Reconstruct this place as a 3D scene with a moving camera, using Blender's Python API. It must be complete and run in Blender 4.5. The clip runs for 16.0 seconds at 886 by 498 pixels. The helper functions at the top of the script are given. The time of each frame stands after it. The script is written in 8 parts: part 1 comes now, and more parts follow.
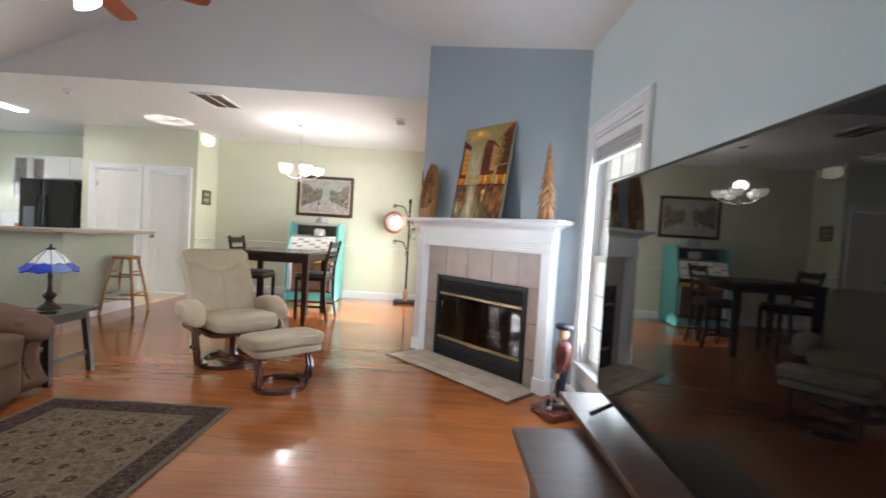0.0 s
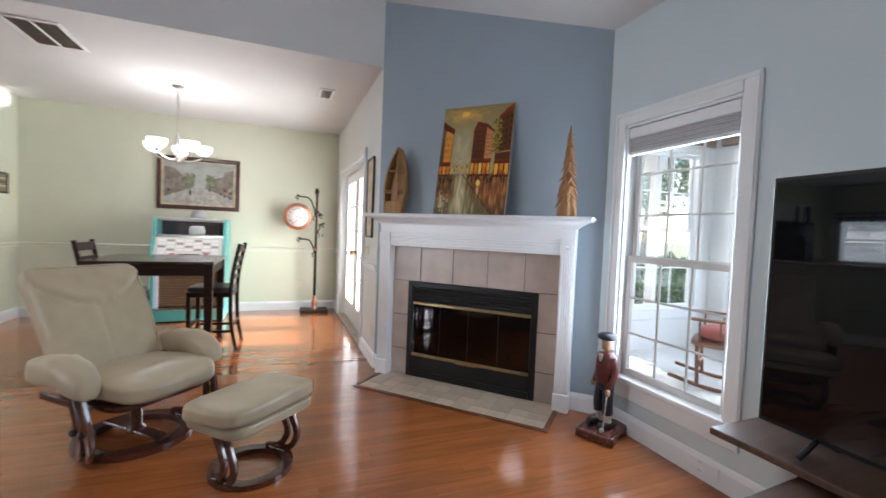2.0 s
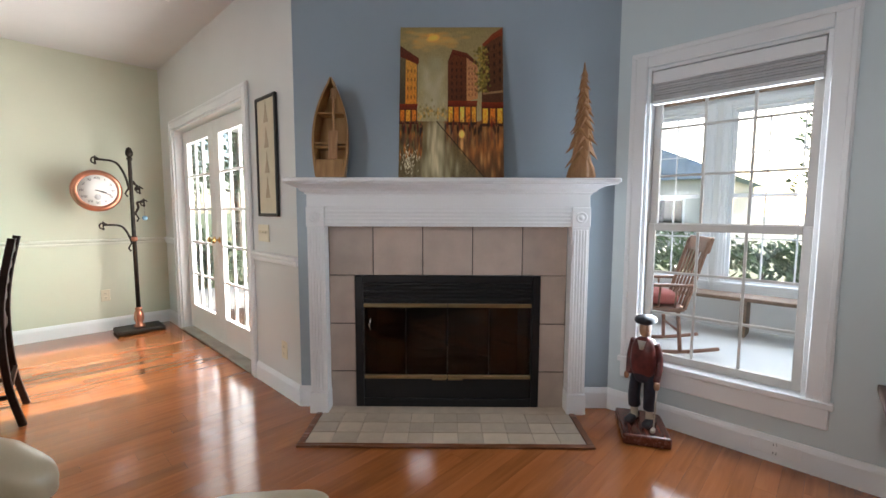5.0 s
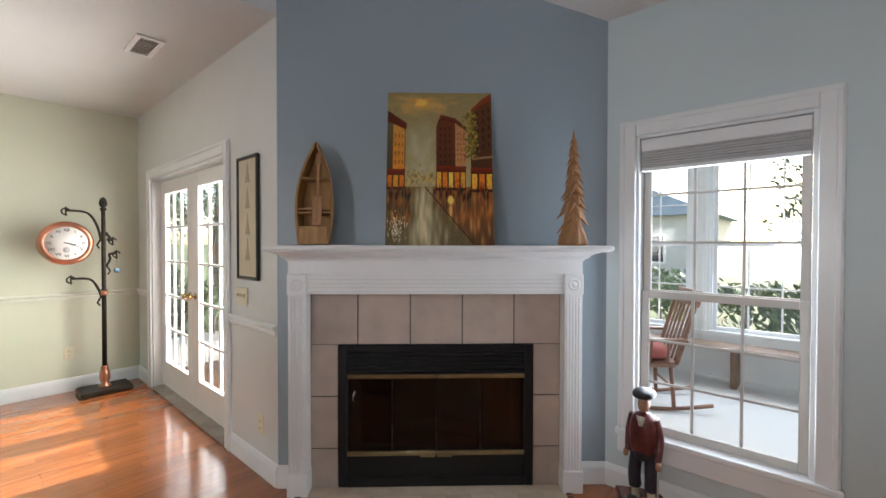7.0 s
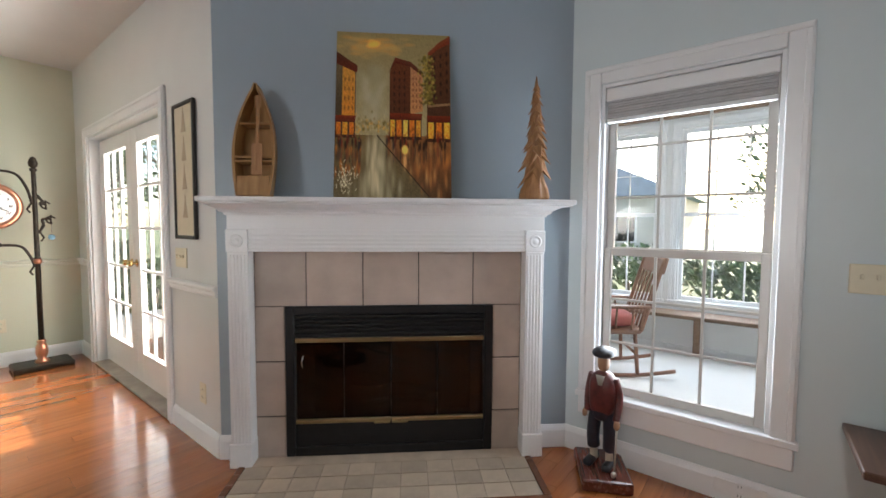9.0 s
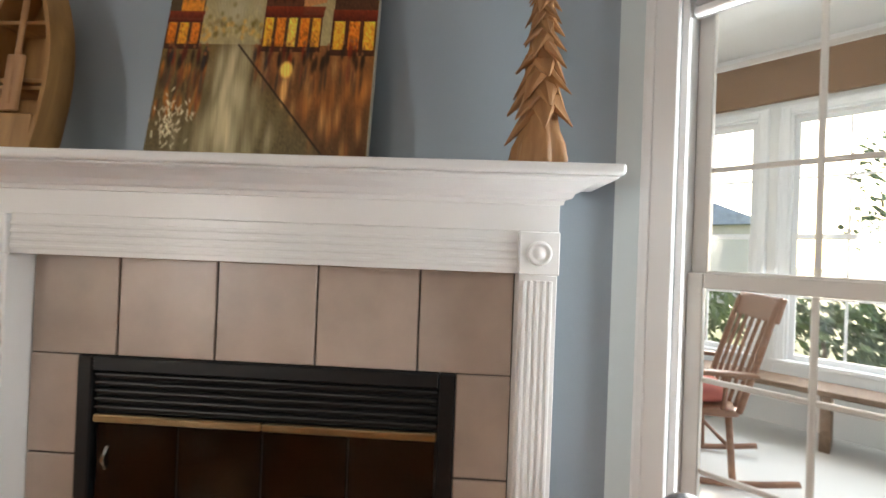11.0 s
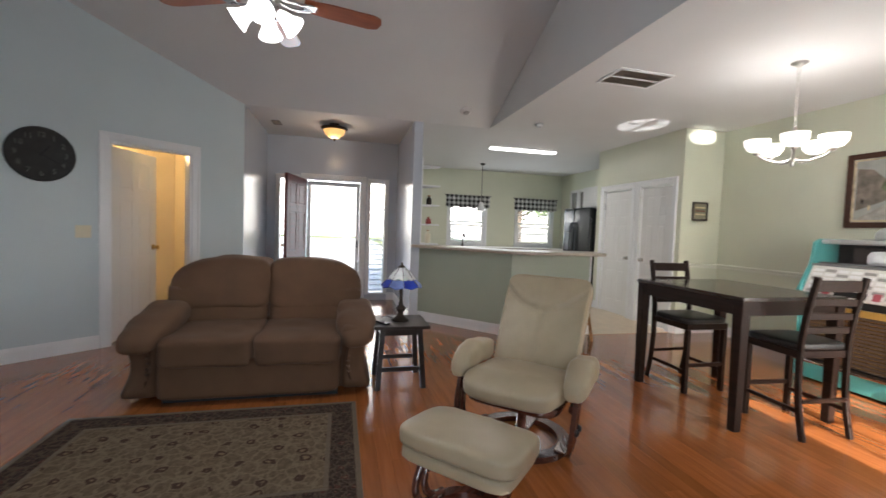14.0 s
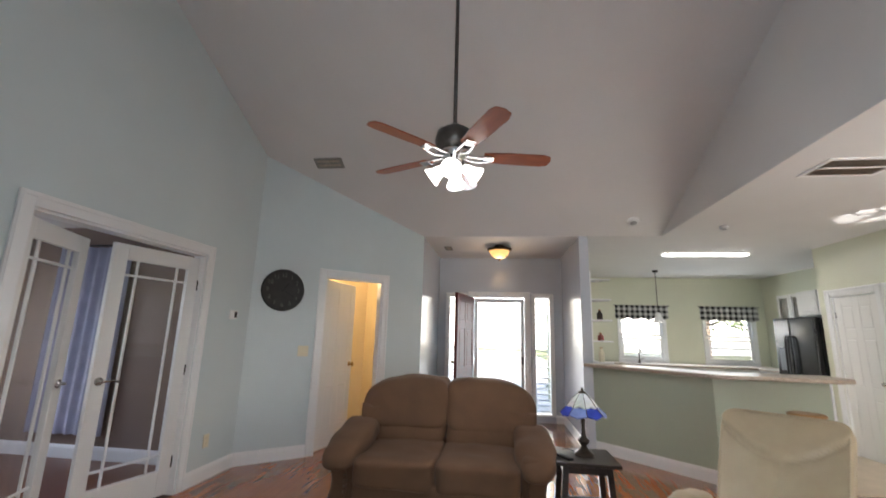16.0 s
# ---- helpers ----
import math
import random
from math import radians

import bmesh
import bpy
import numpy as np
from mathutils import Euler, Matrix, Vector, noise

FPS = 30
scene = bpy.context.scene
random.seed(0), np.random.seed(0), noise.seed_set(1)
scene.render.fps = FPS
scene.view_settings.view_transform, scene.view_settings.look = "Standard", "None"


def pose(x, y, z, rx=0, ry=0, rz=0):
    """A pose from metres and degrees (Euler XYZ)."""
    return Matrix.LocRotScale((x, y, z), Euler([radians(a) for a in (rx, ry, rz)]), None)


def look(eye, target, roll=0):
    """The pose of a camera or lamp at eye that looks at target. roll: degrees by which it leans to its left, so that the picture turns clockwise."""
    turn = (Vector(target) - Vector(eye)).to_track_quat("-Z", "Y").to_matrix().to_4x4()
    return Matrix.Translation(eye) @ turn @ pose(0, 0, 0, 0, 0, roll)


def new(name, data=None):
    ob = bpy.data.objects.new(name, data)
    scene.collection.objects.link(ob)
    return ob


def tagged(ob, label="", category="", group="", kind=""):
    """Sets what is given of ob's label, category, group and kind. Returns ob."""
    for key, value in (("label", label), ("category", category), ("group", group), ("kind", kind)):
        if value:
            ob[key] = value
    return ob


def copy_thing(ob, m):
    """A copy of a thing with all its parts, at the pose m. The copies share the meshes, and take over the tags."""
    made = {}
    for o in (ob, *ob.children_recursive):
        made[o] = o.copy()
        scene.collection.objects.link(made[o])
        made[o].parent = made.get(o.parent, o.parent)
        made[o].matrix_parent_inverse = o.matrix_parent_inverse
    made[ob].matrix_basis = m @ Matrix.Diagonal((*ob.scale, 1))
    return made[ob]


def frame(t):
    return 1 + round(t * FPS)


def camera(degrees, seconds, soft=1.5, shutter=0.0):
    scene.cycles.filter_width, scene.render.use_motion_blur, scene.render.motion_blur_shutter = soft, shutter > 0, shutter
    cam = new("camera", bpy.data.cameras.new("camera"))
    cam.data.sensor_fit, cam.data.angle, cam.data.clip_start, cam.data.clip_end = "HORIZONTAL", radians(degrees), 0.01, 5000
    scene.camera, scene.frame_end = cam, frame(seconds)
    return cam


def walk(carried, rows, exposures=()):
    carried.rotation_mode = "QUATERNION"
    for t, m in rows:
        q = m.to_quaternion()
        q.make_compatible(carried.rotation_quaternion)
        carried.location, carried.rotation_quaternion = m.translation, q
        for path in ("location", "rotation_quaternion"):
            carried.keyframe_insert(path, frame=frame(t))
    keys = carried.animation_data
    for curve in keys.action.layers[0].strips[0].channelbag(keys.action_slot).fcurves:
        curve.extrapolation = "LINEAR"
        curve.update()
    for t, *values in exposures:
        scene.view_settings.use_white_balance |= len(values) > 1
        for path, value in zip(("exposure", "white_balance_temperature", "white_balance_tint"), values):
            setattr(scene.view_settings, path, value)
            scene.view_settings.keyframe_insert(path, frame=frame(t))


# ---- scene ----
cam = camera(93.4, 16.0, shutter=0.4)
PATH = [
    (0, (1.262, 1.267, 1.25), (1.279, 3.265, 1.186), 3.5),
    (0.5, (1.05, 1.574, 1.228), (0.871, 3.562, 1.098), 4.5),
    (0.6, (0.982, 1.597, 1.217), (0.796, 3.584, 1.082), 4.6),
    (1, (0.722, 1.753, 1.248), (0.647, 3.747, 1.116), 3.3),
    (1.5, (0.45, 1.955, 1.233), (0.759, 3.929, 1.153), 3.0),
    (2, (0.196, 2.155, 1.275), (0.924, 4.016, 1.198), 2.3),
    (2.5, (-0.071, 2.39, 1.28), (0.93, 4.119, 1.178), 2.4),
    (3, (-0.227, 2.706, 1.265), (0.933, 4.331, 1.15), 2.6),
    (3.5, (-0.334, 2.99, 1.272), (0.984, 4.491, 1.158), 2.0),
    (4, (-0.375, 3.222, 1.252), (1.045, 4.621, 1.089), 0.3),
    (4.2, (-0.326, 3.302, 1.217), (1.096, 4.696, 1.039), 0.1),
    (6.5, (-0.162, 3.643, 1.378), (1.343, 4.954, 1.262), 0.5),
    (7, (-0.15, 3.614, 1.438), (1.349, 4.938, 1.409), 0.1),
    (7.5, (-0.153, 3.62, 1.419), (1.353, 4.936, 1.437), 0.0),
    (8, (-0.141, 3.613, 1.355), (1.364, 4.93, 1.313), 0.1),
    (8.5, (-0.107, 3.609, 1.298), (1.426, 4.888, 1.182), 0.4),
    (8.7, (-0.062, 3.598, 1.293), (1.505, 4.837, 1.181), 0.3),
    (11, (1.157, 4.003, 1.197), (2.552, 5.436, 1.212), 2.2),
    (11.5, (1.437, 4.052, 1.181), (2.402, 5.803, 1.179), 4.6),
    (12, (1.621, 4.148, 1.236), (1.825, 6.132, 1.098), 4.4),
    (12.3, (1.648, 4.185, 1.251), (1.27, 6.143, 1.098), 3.5),
    (12.5, (1.639, 4.13, 1.256), (0.843, 5.959, 1.112), 2.9),
    (13, (1.691, 4.01, 1.281), (0.133, 5.257, 1.149), 2.7),
    (13.5, (1.771, 3.98, 1.277), (-0.079, 4.733, 1.18), 2.1),
    (14, (1.809, 3.925, 1.301), (-0.131, 4.402, 1.204), 2.1),
    (14.5, (1.817, 3.877, 1.298), (-0.163, 4.14, 1.208), 2.1),
    (15, (1.832, 3.858, 1.323), (-0.167, 3.9, 1.321), 1.7),
    (15.2, (1.85, 3.84, 1.371), (-0.149, 3.802, 1.421), 1.5),
    (15.5, (1.846, 3.813, 1.364), (-0.142, 3.676, 1.544), 1.5),
    (16, (1.852, 3.787, 1.379), (-0.09, 3.523, 1.781), 1.6),
]
EXPOSURES = [(t, s, k, 12) for t, s, k in ((0, 2.45, 6300), (2, 2.2, 6000), (4, 2.05, 6200), (7, 1.88, 6400), (9, 2.0, 6500), (11, 2.15, 7250), (11.5, 2.1, 7600), (12, 2.3, 6750), (13, 1.87, 6350), (14, 1.83, 6300), (15, 2.1, 6400), (16, 2.12, 6500))]
walk(cam, [(t, look(eye, target, roll)) for t, eye, target, roll in PATH], EXPOSURES)

# ---- world, sun, large lights ----
world = bpy.data.worlds.new("world")
scene.world = world
world.use_nodes = True
_wn = world.node_tree
_sky = _wn.nodes.new("ShaderNodeTexSky")
_sky.sky_type = "NISHITA"
_sky.sun_disc = False
SUN_WAY = Vector((-1.0, 0.13, -0.39)).normalized()
_sky.sun_elevation = math.asin(-SUN_WAY.z)
_sky.sun_rotation = math.atan2(-SUN_WAY.x, -SUN_WAY.y)
_wn.links.new(_sky.outputs[0], _wn.nodes["Background"].inputs[0])
_wn.nodes["Background"].inputs[1].default_value = 0.15
_sun = new("sun", bpy.data.lights.new("sun", "SUN"))
_sun.data.energy, _sun.data.angle, _sun.data.color = 5.0, radians(0.5), (1.0, 0.94, 0.84)
_sun.matrix_world = look((30, -4, 12), Vector((30, -4, 12)) + SUN_WAY)


def lamp_area(name, eye, target, sx, sy, watts, colour):
    li = bpy.data.lights.new(name, "AREA")
    li.shape, li.size, li.size_y, li.energy, li.color = "RECTANGLE", sx, sy, watts, colour
    ob = new(name, li)
    ob.matrix_world = look(eye, target)
    return ob


def lamp_point(name, at, watts, colour, radius=0.05):
    li = bpy.data.lights.new(name, "POINT")
    li.energy, li.color, li.shadow_soft_size = watts, colour, radius
    ob = new(name, li)
    ob.location = at
    return ob


DAY = (0.82, 0.92, 1.0)
WARM = (1.0, 0.82, 0.6)
lamp_area("daylight_window", (2.385, 3.98, 1.2), (0, 3.98, 1.2), 0.7, 1.4, 6.5, DAY)
lamp_area("daylight_patio", (1.22, 7.6, 1.1), (-2, 7.6, 0.9), 1.6, 1.7, 25, (1.0, 0.97, 0.9)).data.spread = radians(155)
lamp_area("daylight_entry", (-5.75, 3.8, 1.1), (0, 3.95, 1.1), 0.9, 1.9, 5.8, (0.9, 0.95, 1.0)).data.spread = radians(80)
lamp_area("daylight_porch", (5.3, 2.9, 1.45), (2.5, 2.9, 0.6), 5.0, 1.8, 28, DAY)
lamp_area("daylight_kitchen", (-7.86, 7.8, 1.45), (-4, 7.2, 1.2), 2.4, 0.9, 6, DAY)
lamp_area("kitchen_tube", (-5.07, 7.0, 2.66), (-5.07, 7.0, 0), 0.16, 1.1, 5, (1.0, 0.97, 0.92))
_fb = new("fan_bulbs", bpy.data.lights.new("fan_bulbs", "SPOT"))
_fb.data.energy, _fb.data.spot_size, _fb.data.spot_blend, _fb.data.shadow_soft_size, _fb.data.color = 12, radians(172), 0.5, 0.14, (1.0, 0.97, 0.92)
_fb.matrix_world = look((-0.77, 3.49, 2.29), (-0.77, 3.4901, 0))
lamp_point("chandelier_bulbs", (-0.87, 7.5, 2.2), 3.6, (1.0, 0.96, 0.9), 0.08)
lamp_point("entry_bulb", (-4.5, 3.8, 2.50), 1.3, (1.0, 0.72, 0.42), 0.08)
lamp_point("hall_bulb", (-3.95, 1.15, 2.2), 9, (1.0, 0.66, 0.3), 0.1)

# lamps added in the next room's unseen windows to brighten it
for _x in (-1.3, 0.0):
    lamp_area("study_fill", (_x, -2.0, 1.3), (_x, 1, 1.0), 0.85, 1.5, 2.6, (0.75, 0.82, 1.0))
# added spot lamps stand in for sunlight reflected up through the glazed doors
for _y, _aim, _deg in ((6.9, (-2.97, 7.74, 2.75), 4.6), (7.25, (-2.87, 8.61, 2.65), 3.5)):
    _gl = new("glint_stand_in", bpy.data.lights.new("glint_stand_in", "SPOT"))
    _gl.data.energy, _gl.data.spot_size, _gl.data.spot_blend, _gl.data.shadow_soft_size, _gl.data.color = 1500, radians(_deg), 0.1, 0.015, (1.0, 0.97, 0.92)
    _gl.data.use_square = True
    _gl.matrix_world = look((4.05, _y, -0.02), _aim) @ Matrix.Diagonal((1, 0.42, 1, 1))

# ---- materials ----


def mat(name, colour, rough=0.5, metal=0.0, noise_scale=0.0, vary=0.0, bump=0.0, bump_scale=80.0, coat=0.0, spec=0.5, alpha=None, per_object=0.0, per_island=0.0, emission=None, rough_vary=0.0):
    m = bpy.data.materials.new(name)
    m.use_nodes = True
    nt = m.node_tree
    b = nt.nodes["Principled BSDF"]
    b.inputs["Base Color"].default_value = (*colour, 1)
    b.inputs["Roughness"].default_value = rough
    b.inputs["Metallic"].default_value = metal
    b.inputs["Coat Weight"].default_value = coat
    b.inputs["Coat Roughness"].default_value = 0.12
    b.inputs["Specular IOR Level"].default_value = spec
    tc = nt.nodes.new("ShaderNodeTexCoord")
    col = None
    if vary and noise_scale:
        n1 = nt.nodes.new("ShaderNodeTexNoise")
        n1.inputs["Scale"].default_value, n1.inputs["Detail"].default_value = noise_scale, 6
        nt.links.new(tc.outputs["Object"], n1.inputs["Vector"])
        mr = nt.nodes.new("ShaderNodeMapRange")
        mr.inputs[1].default_value, mr.inputs[2].default_value = 0.3, 0.7
        mr.inputs[3].default_value, mr.inputs[4].default_value = 1 - vary, 1 + vary
        nt.links.new(n1.outputs[0], mr.inputs[0])
        hs = nt.nodes.new("ShaderNodeHueSaturation")
        hs.inputs["Color"].default_value = (*colour, 1)
        nt.links.new(mr.outputs[0], hs.inputs["Value"])
        col = hs
        if rough_vary:
            m2 = nt.nodes.new("ShaderNodeMapRange")
            m2.inputs[1].default_value, m2.inputs[2].default_value = 0.3, 0.7
            m2.inputs[3].default_value, m2.inputs[4].default_value = max(0.03, rough - rough_vary), rough + rough_vary
            nt.links.new(n1.outputs[0], m2.inputs[0])
            nt.links.new(m2.outputs[0], b.inputs["Roughness"])
    if per_object or per_island:
        if per_object:
            src = nt.nodes.new("ShaderNodeObjectInfo").outputs["Random"]
        else:
            src = nt.nodes.new("ShaderNodeNewGeometry").outputs["Random Per Island"]
        amt = per_object or per_island
        mr = nt.nodes.new("ShaderNodeMapRange")
        mr.inputs[3].default_value, mr.inputs[4].default_value = 1 - amt, 1 + amt
        nt.links.new(src, mr.inputs[0])
        h2 = nt.nodes.new("ShaderNodeHueSaturation")
        nt.links.new(mr.outputs[0], h2.inputs["Value"])
        if col:
            nt.links.new(col.outputs[0], h2.inputs["Color"])
        else:
            h2.inputs["Color"].default_value = (*colour, 1)
        col = h2
    if col:
        nt.links.new(col.outputs[0], b.inputs["Base Color"])
    if bump:
        n3 = nt.nodes.new("ShaderNodeTexNoise")
        n3.inputs["Scale"].default_value, n3.inputs["Detail"].default_value = bump_scale, 4
        nt.links.new(tc.outputs["Object"], n3.inputs["Vector"])
        bp = nt.nodes.new("ShaderNodeBump")
        bp.inputs["Strength"].default_value, bp.inputs["Distance"].default_value = bump, 0.004
        nt.links.new(n3.outputs[0], bp.inputs["Height"])
        nt.links.new(bp.outputs[0], b.inputs["Normal"])
    if emission:
        b.inputs["Emission Color"].default_value = (*emission[0], 1)
        b.inputs["Emission Strength"].default_value = emission[1]
    return m


def wood_mat(name, dark, light, rough=0.35, stretch=(1.2, 18, 18), coat=0.0, per_object=0.0, per_island=0.0, scale=3.0, bump=0.05):
    m = bpy.data.materials.new(name)
    m.use_nodes = True
    nt = m.node_tree
    b = nt.nodes["Principled BSDF"]
    tc = nt.nodes.new("ShaderNodeTexCoord")
    mp = nt.nodes.new("ShaderNodeMapping")
    mp.inputs["Scale"].default_value = stretch
    nt.links.new(tc.outputs["Object"], mp.inputs["Vector"])
    src = None
    if per_object:
        src = nt.nodes.new("ShaderNodeObjectInfo").outputs["Random"]
    elif per_island:
        src = nt.nodes.new("ShaderNodeNewGeometry").outputs["Random Per Island"]
    n1 = nt.nodes.new("ShaderNodeTexNoise")
    n1.noise_dimensions = "4D"
    n1.inputs["Scale"].default_value, n1.inputs["Detail"].default_value, n1.inputs["Distortion"].default_value = scale, 8, 0.6
    nt.links.new(mp.outputs[0], n1.inputs["Vector"])
    if src:
        mw = nt.nodes.new("ShaderNodeMath")
        mw.operation = "MULTIPLY"
        mw.inputs[1].default_value = 40.0
        nt.links.new(src, mw.inputs[0])
        nt.links.new(mw.outputs[0], n1.inputs["W"])
    cr = nt.nodes.new("ShaderNodeValToRGB")
    cr.color_ramp.elements[0].position, cr.color_ramp.elements[0].color = 0.3, (*dark, 1)
    cr.color_ramp.elements[1].position, cr.color_ramp.elements[1].color = 0.7, (*light, 1)
    nt.links.new(n1.outputs[0], cr.inputs[0])
    out = cr.outputs[0]
    if src:
        mr = nt.nodes.new("ShaderNodeMapRange")
        amt = per_object or per_island
        mr.inputs[3].default_value, mr.inputs[4].default_value = 1 - amt, 1 + amt
        nt.links.new(src, mr.inputs[0])
        hs = nt.nodes.new("ShaderNodeHueSaturation")
        nt.links.new(mr.outputs[0], hs.inputs["Value"])
        nt.links.new(out, hs.inputs["Color"])
        out = hs.outputs[0]
    nt.links.new(out, b.inputs["Base Color"])
    mr = nt.nodes.new("ShaderNodeMapRange")
    mr.inputs[3].default_value, mr.inputs[4].default_value = max(0.03, rough - 0.06), rough + 0.08
    nt.links.new(n1.outputs[0], mr.inputs[0])
    nt.links.new(mr.outputs[0], b.inputs["Roughness"])
    b.inputs["Coat Weight"].default_value = coat
    b.inputs["Coat Roughness"].default_value = 0.1
    if bump:
        bp = nt.nodes.new("ShaderNodeBump")
        bp.inputs["Strength"].default_value, bp.inputs["Distance"].default_value = bump, 0.003
        nt.links.new(n1.outputs[0], bp.inputs["Height"])
        nt.links.new(bp.outputs[0], b.inputs["Normal"])
    return m


def glass_mat(name, tint=(1, 1, 1), rough=0.0, gloss=0.04):
    m = bpy.data.materials.new(name)
    m.use_nodes = True
    nt = m.node_tree
    nt.nodes.remove(nt.nodes["Principled BSDF"])
    out = nt.nodes["Material Output"]
    tr = nt.nodes.new("ShaderNodeBsdfTransparent")
    tr.inputs[0].default_value = (*tint, 1)
    gl = nt.nodes.new("ShaderNodeBsdfGlossy")
    gl.inputs["Roughness"].default_value = rough
    lw = nt.nodes.new("ShaderNodeLayerWeight")
    lw.inputs["Blend"].default_value = 0.5
    pw = nt.nodes.new("ShaderNodeMath")
    pw.operation = "POWER"
    pw.inputs[1].default_value = 5.0
    nt.links.new(lw.outputs["Facing"], pw.inputs[0])
    fr = nt.nodes.new("ShaderNodeMath")
    fr.operation = "MULTIPLY_ADD"
    fr.inputs[1].default_value, fr.inputs[2].default_value = 0.6, gloss
    nt.links.new(pw.outputs[0], fr.inputs[0])
    mx = nt.nodes.new("ShaderNodeMixShader")
    nt.links.new(fr.outputs[0], mx.inputs[0])
    nt.links.new(tr.outputs[0], mx.inputs[1])
    nt.links.new(gl.outputs[0], mx.inputs[2])
    nt.links.new(mx.outputs[0], out.inputs[0])
    return m


M_BLUE = mat("pale_blue_paint", (0.58, 0.655, 0.675), 0.38, noise_scale=1.5, vary=0.03, bump=0.06, bump_scale=160)
M_ACCENT = mat("slate_blue_paint", (0.335, 0.402, 0.458), 0.38, noise_scale=1.5, vary=0.03, bump=0.06, bump_scale=160)
M_CREAMW = mat("pale_grey_wall_paint", (0.66, 0.665, 0.65), 0.4, noise_scale=1.5, vary=0.03, bump=0.06, bump_scale=160)
# white sash toned grey: the backlit shade is put into its colour
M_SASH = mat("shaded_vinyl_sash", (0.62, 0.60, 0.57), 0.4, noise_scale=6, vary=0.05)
M_MINT = mat("mint_green_paint", (0.635, 0.65, 0.52), 0.4, noise_scale=1.5, vary=0.03, bump=0.06, bump_scale=160)
M_SAGE = mat("sage_green_paint", (0.40, 0.45, 0.36), 0.42, noise_scale=1.5, vary=0.03, bump=0.06, bump_scale=160)
M_ENTRY = mat("satin_grey_blue_paint", (0.50, 0.535, 0.60), 0.2, noise_scale=1.5, vary=0.03)
M_CEIL = mat("white_ceiling_paint", (0.69, 0.685, 0.68), 0.8, noise_scale=2.0, vary=0.02, bump=0.1, bump_scale=120)
M_TRIM = mat("white_gloss_trim", (0.80, 0.81, 0.82), 0.28, noise_scale=3, vary=0.02)
M_TRIM2 = mat("white_satin_door_paint", (0.78, 0.78, 0.77), 0.32, noise_scale=3, vary=0.02)
M_SUB = mat("floor_joint_shadow", (0.06, 0.03, 0.015), 0.8, noise_scale=8, vary=0.2)
M_PLANK = wood_mat("gloss_oak_plank", (0.26, 0.078, 0.022), (0.365, 0.122, 0.035), 0.15, (0.8, 11, 11), 0.5, per_object=0.14, bump=0.01)
M_PLANK_FAR = wood_mat("gloss_oak_plank_far", (0.26, 0.078, 0.022), (0.365, 0.122, 0.035), 0.15, (0.8, 11, 11), 0.5, per_island=0.14, bump=0.01)
M_VINYL = mat("beige_vinyl", (0.52, 0.42, 0.30), 0.3, noise_scale=6, vary=0.08, bump=0.03)
M_GLASS = glass_mat("clear_pane")
M_BLACK = mat("black_satin_metal", (0.007, 0.007, 0.008), 0.42, spec=0.35, noise_scale=30, vary=0.2)
M_BRASS = mat("polished_brass", (0.62, 0.42, 0.17), 0.22, 1.0, noise_scale=12, vary=0.1)
M_STEEL = mat("brushed_nickel", (0.55, 0.53, 0.5), 0.25, 1.0, noise_scale=20, vary=0.08)
M_IVORY = mat("ivory_plastic", (0.72, 0.66, 0.50), 0.4, noise_scale=20, vary=0.03)
M_WHITEPL = mat("white_plastic", (0.8, 0.8, 0.8), 0.4, noise_scale=20, vary=0.03)
M_DARKSLOT = mat("dark_slot", (0.03, 0.03, 0.03), 0.8, noise_scale=20, vary=0.2)

# ---- building helpers ----


def thing(name, at=(0, 0, 0), rz=0.0, label="", category="", group="", kind=""):
    ob = new(name)
    ob.empty_display_size = 0.1
    ob.matrix_world = pose(*at, 0, 0, rz)
    return tagged(ob, label, category, group, kind)


def part(name, bm, material, parent=None, label="", smooth=False):
    bmesh.ops.recalc_face_normals(bm, faces=bm.faces)
    me = bpy.data.meshes.new(name)
    if smooth:
        for f in bm.faces:
            f.smooth = True
    bm.to_mesh(me)
    bm.free()
    me.materials.append(material)
    ob = new(name, me)
    ob.parent = parent
    if label:
        tagged(ob, label)
    return ob


def struct(name, bm, material, label="", category="", smooth=False):
    ob = part(name, bm, material, None, "", smooth)
    return tagged(ob, label, category, "", "structure")


def shared(name, me, parent, at=(0, 0, 0), rz=0.0):
    ob = new(name, me)
    ob.parent = parent
    ob.matrix_local = pose(*at, 0, 0, rz)
    return ob


def BM():
    return bmesh.new()


def add_box(bm, lo, hi, bevel=0.0, seg=1, m=None):
    """A box between two corners, its edges rounded by bevel."""
    lo, hi = Vector(lo), Vector(hi)
    c, s = (lo + hi) / 2, hi - lo
    t = bmesh.new()
    bmesh.ops.create_cube(t, size=1.0, matrix=Matrix.Translation(c) @ Matrix.Diagonal((*s, 1)))
    if bevel > 0:
        bmesh.ops.bevel(t, geom=list(t.edges), offset=min(bevel, 0.49 * min(s)), segments=seg, profile=0.5, affect="EDGES", clamp_overlap=True)
    return merge(bm, t, m)


def merge(bm, t, m=None):
    if m is not None:
        bmesh.ops.transform(t, matrix=m, verts=t.verts)
    me = bpy.data.meshes.new("tmp")
    t.to_mesh(me)
    t.free()
    bm.from_mesh(me)
    bpy.data.meshes.remove(me)
    return bm


def box(lo, hi, bevel=0.0, seg=1, m=None):
    return add_box(BM(), lo, hi, bevel, seg, m)


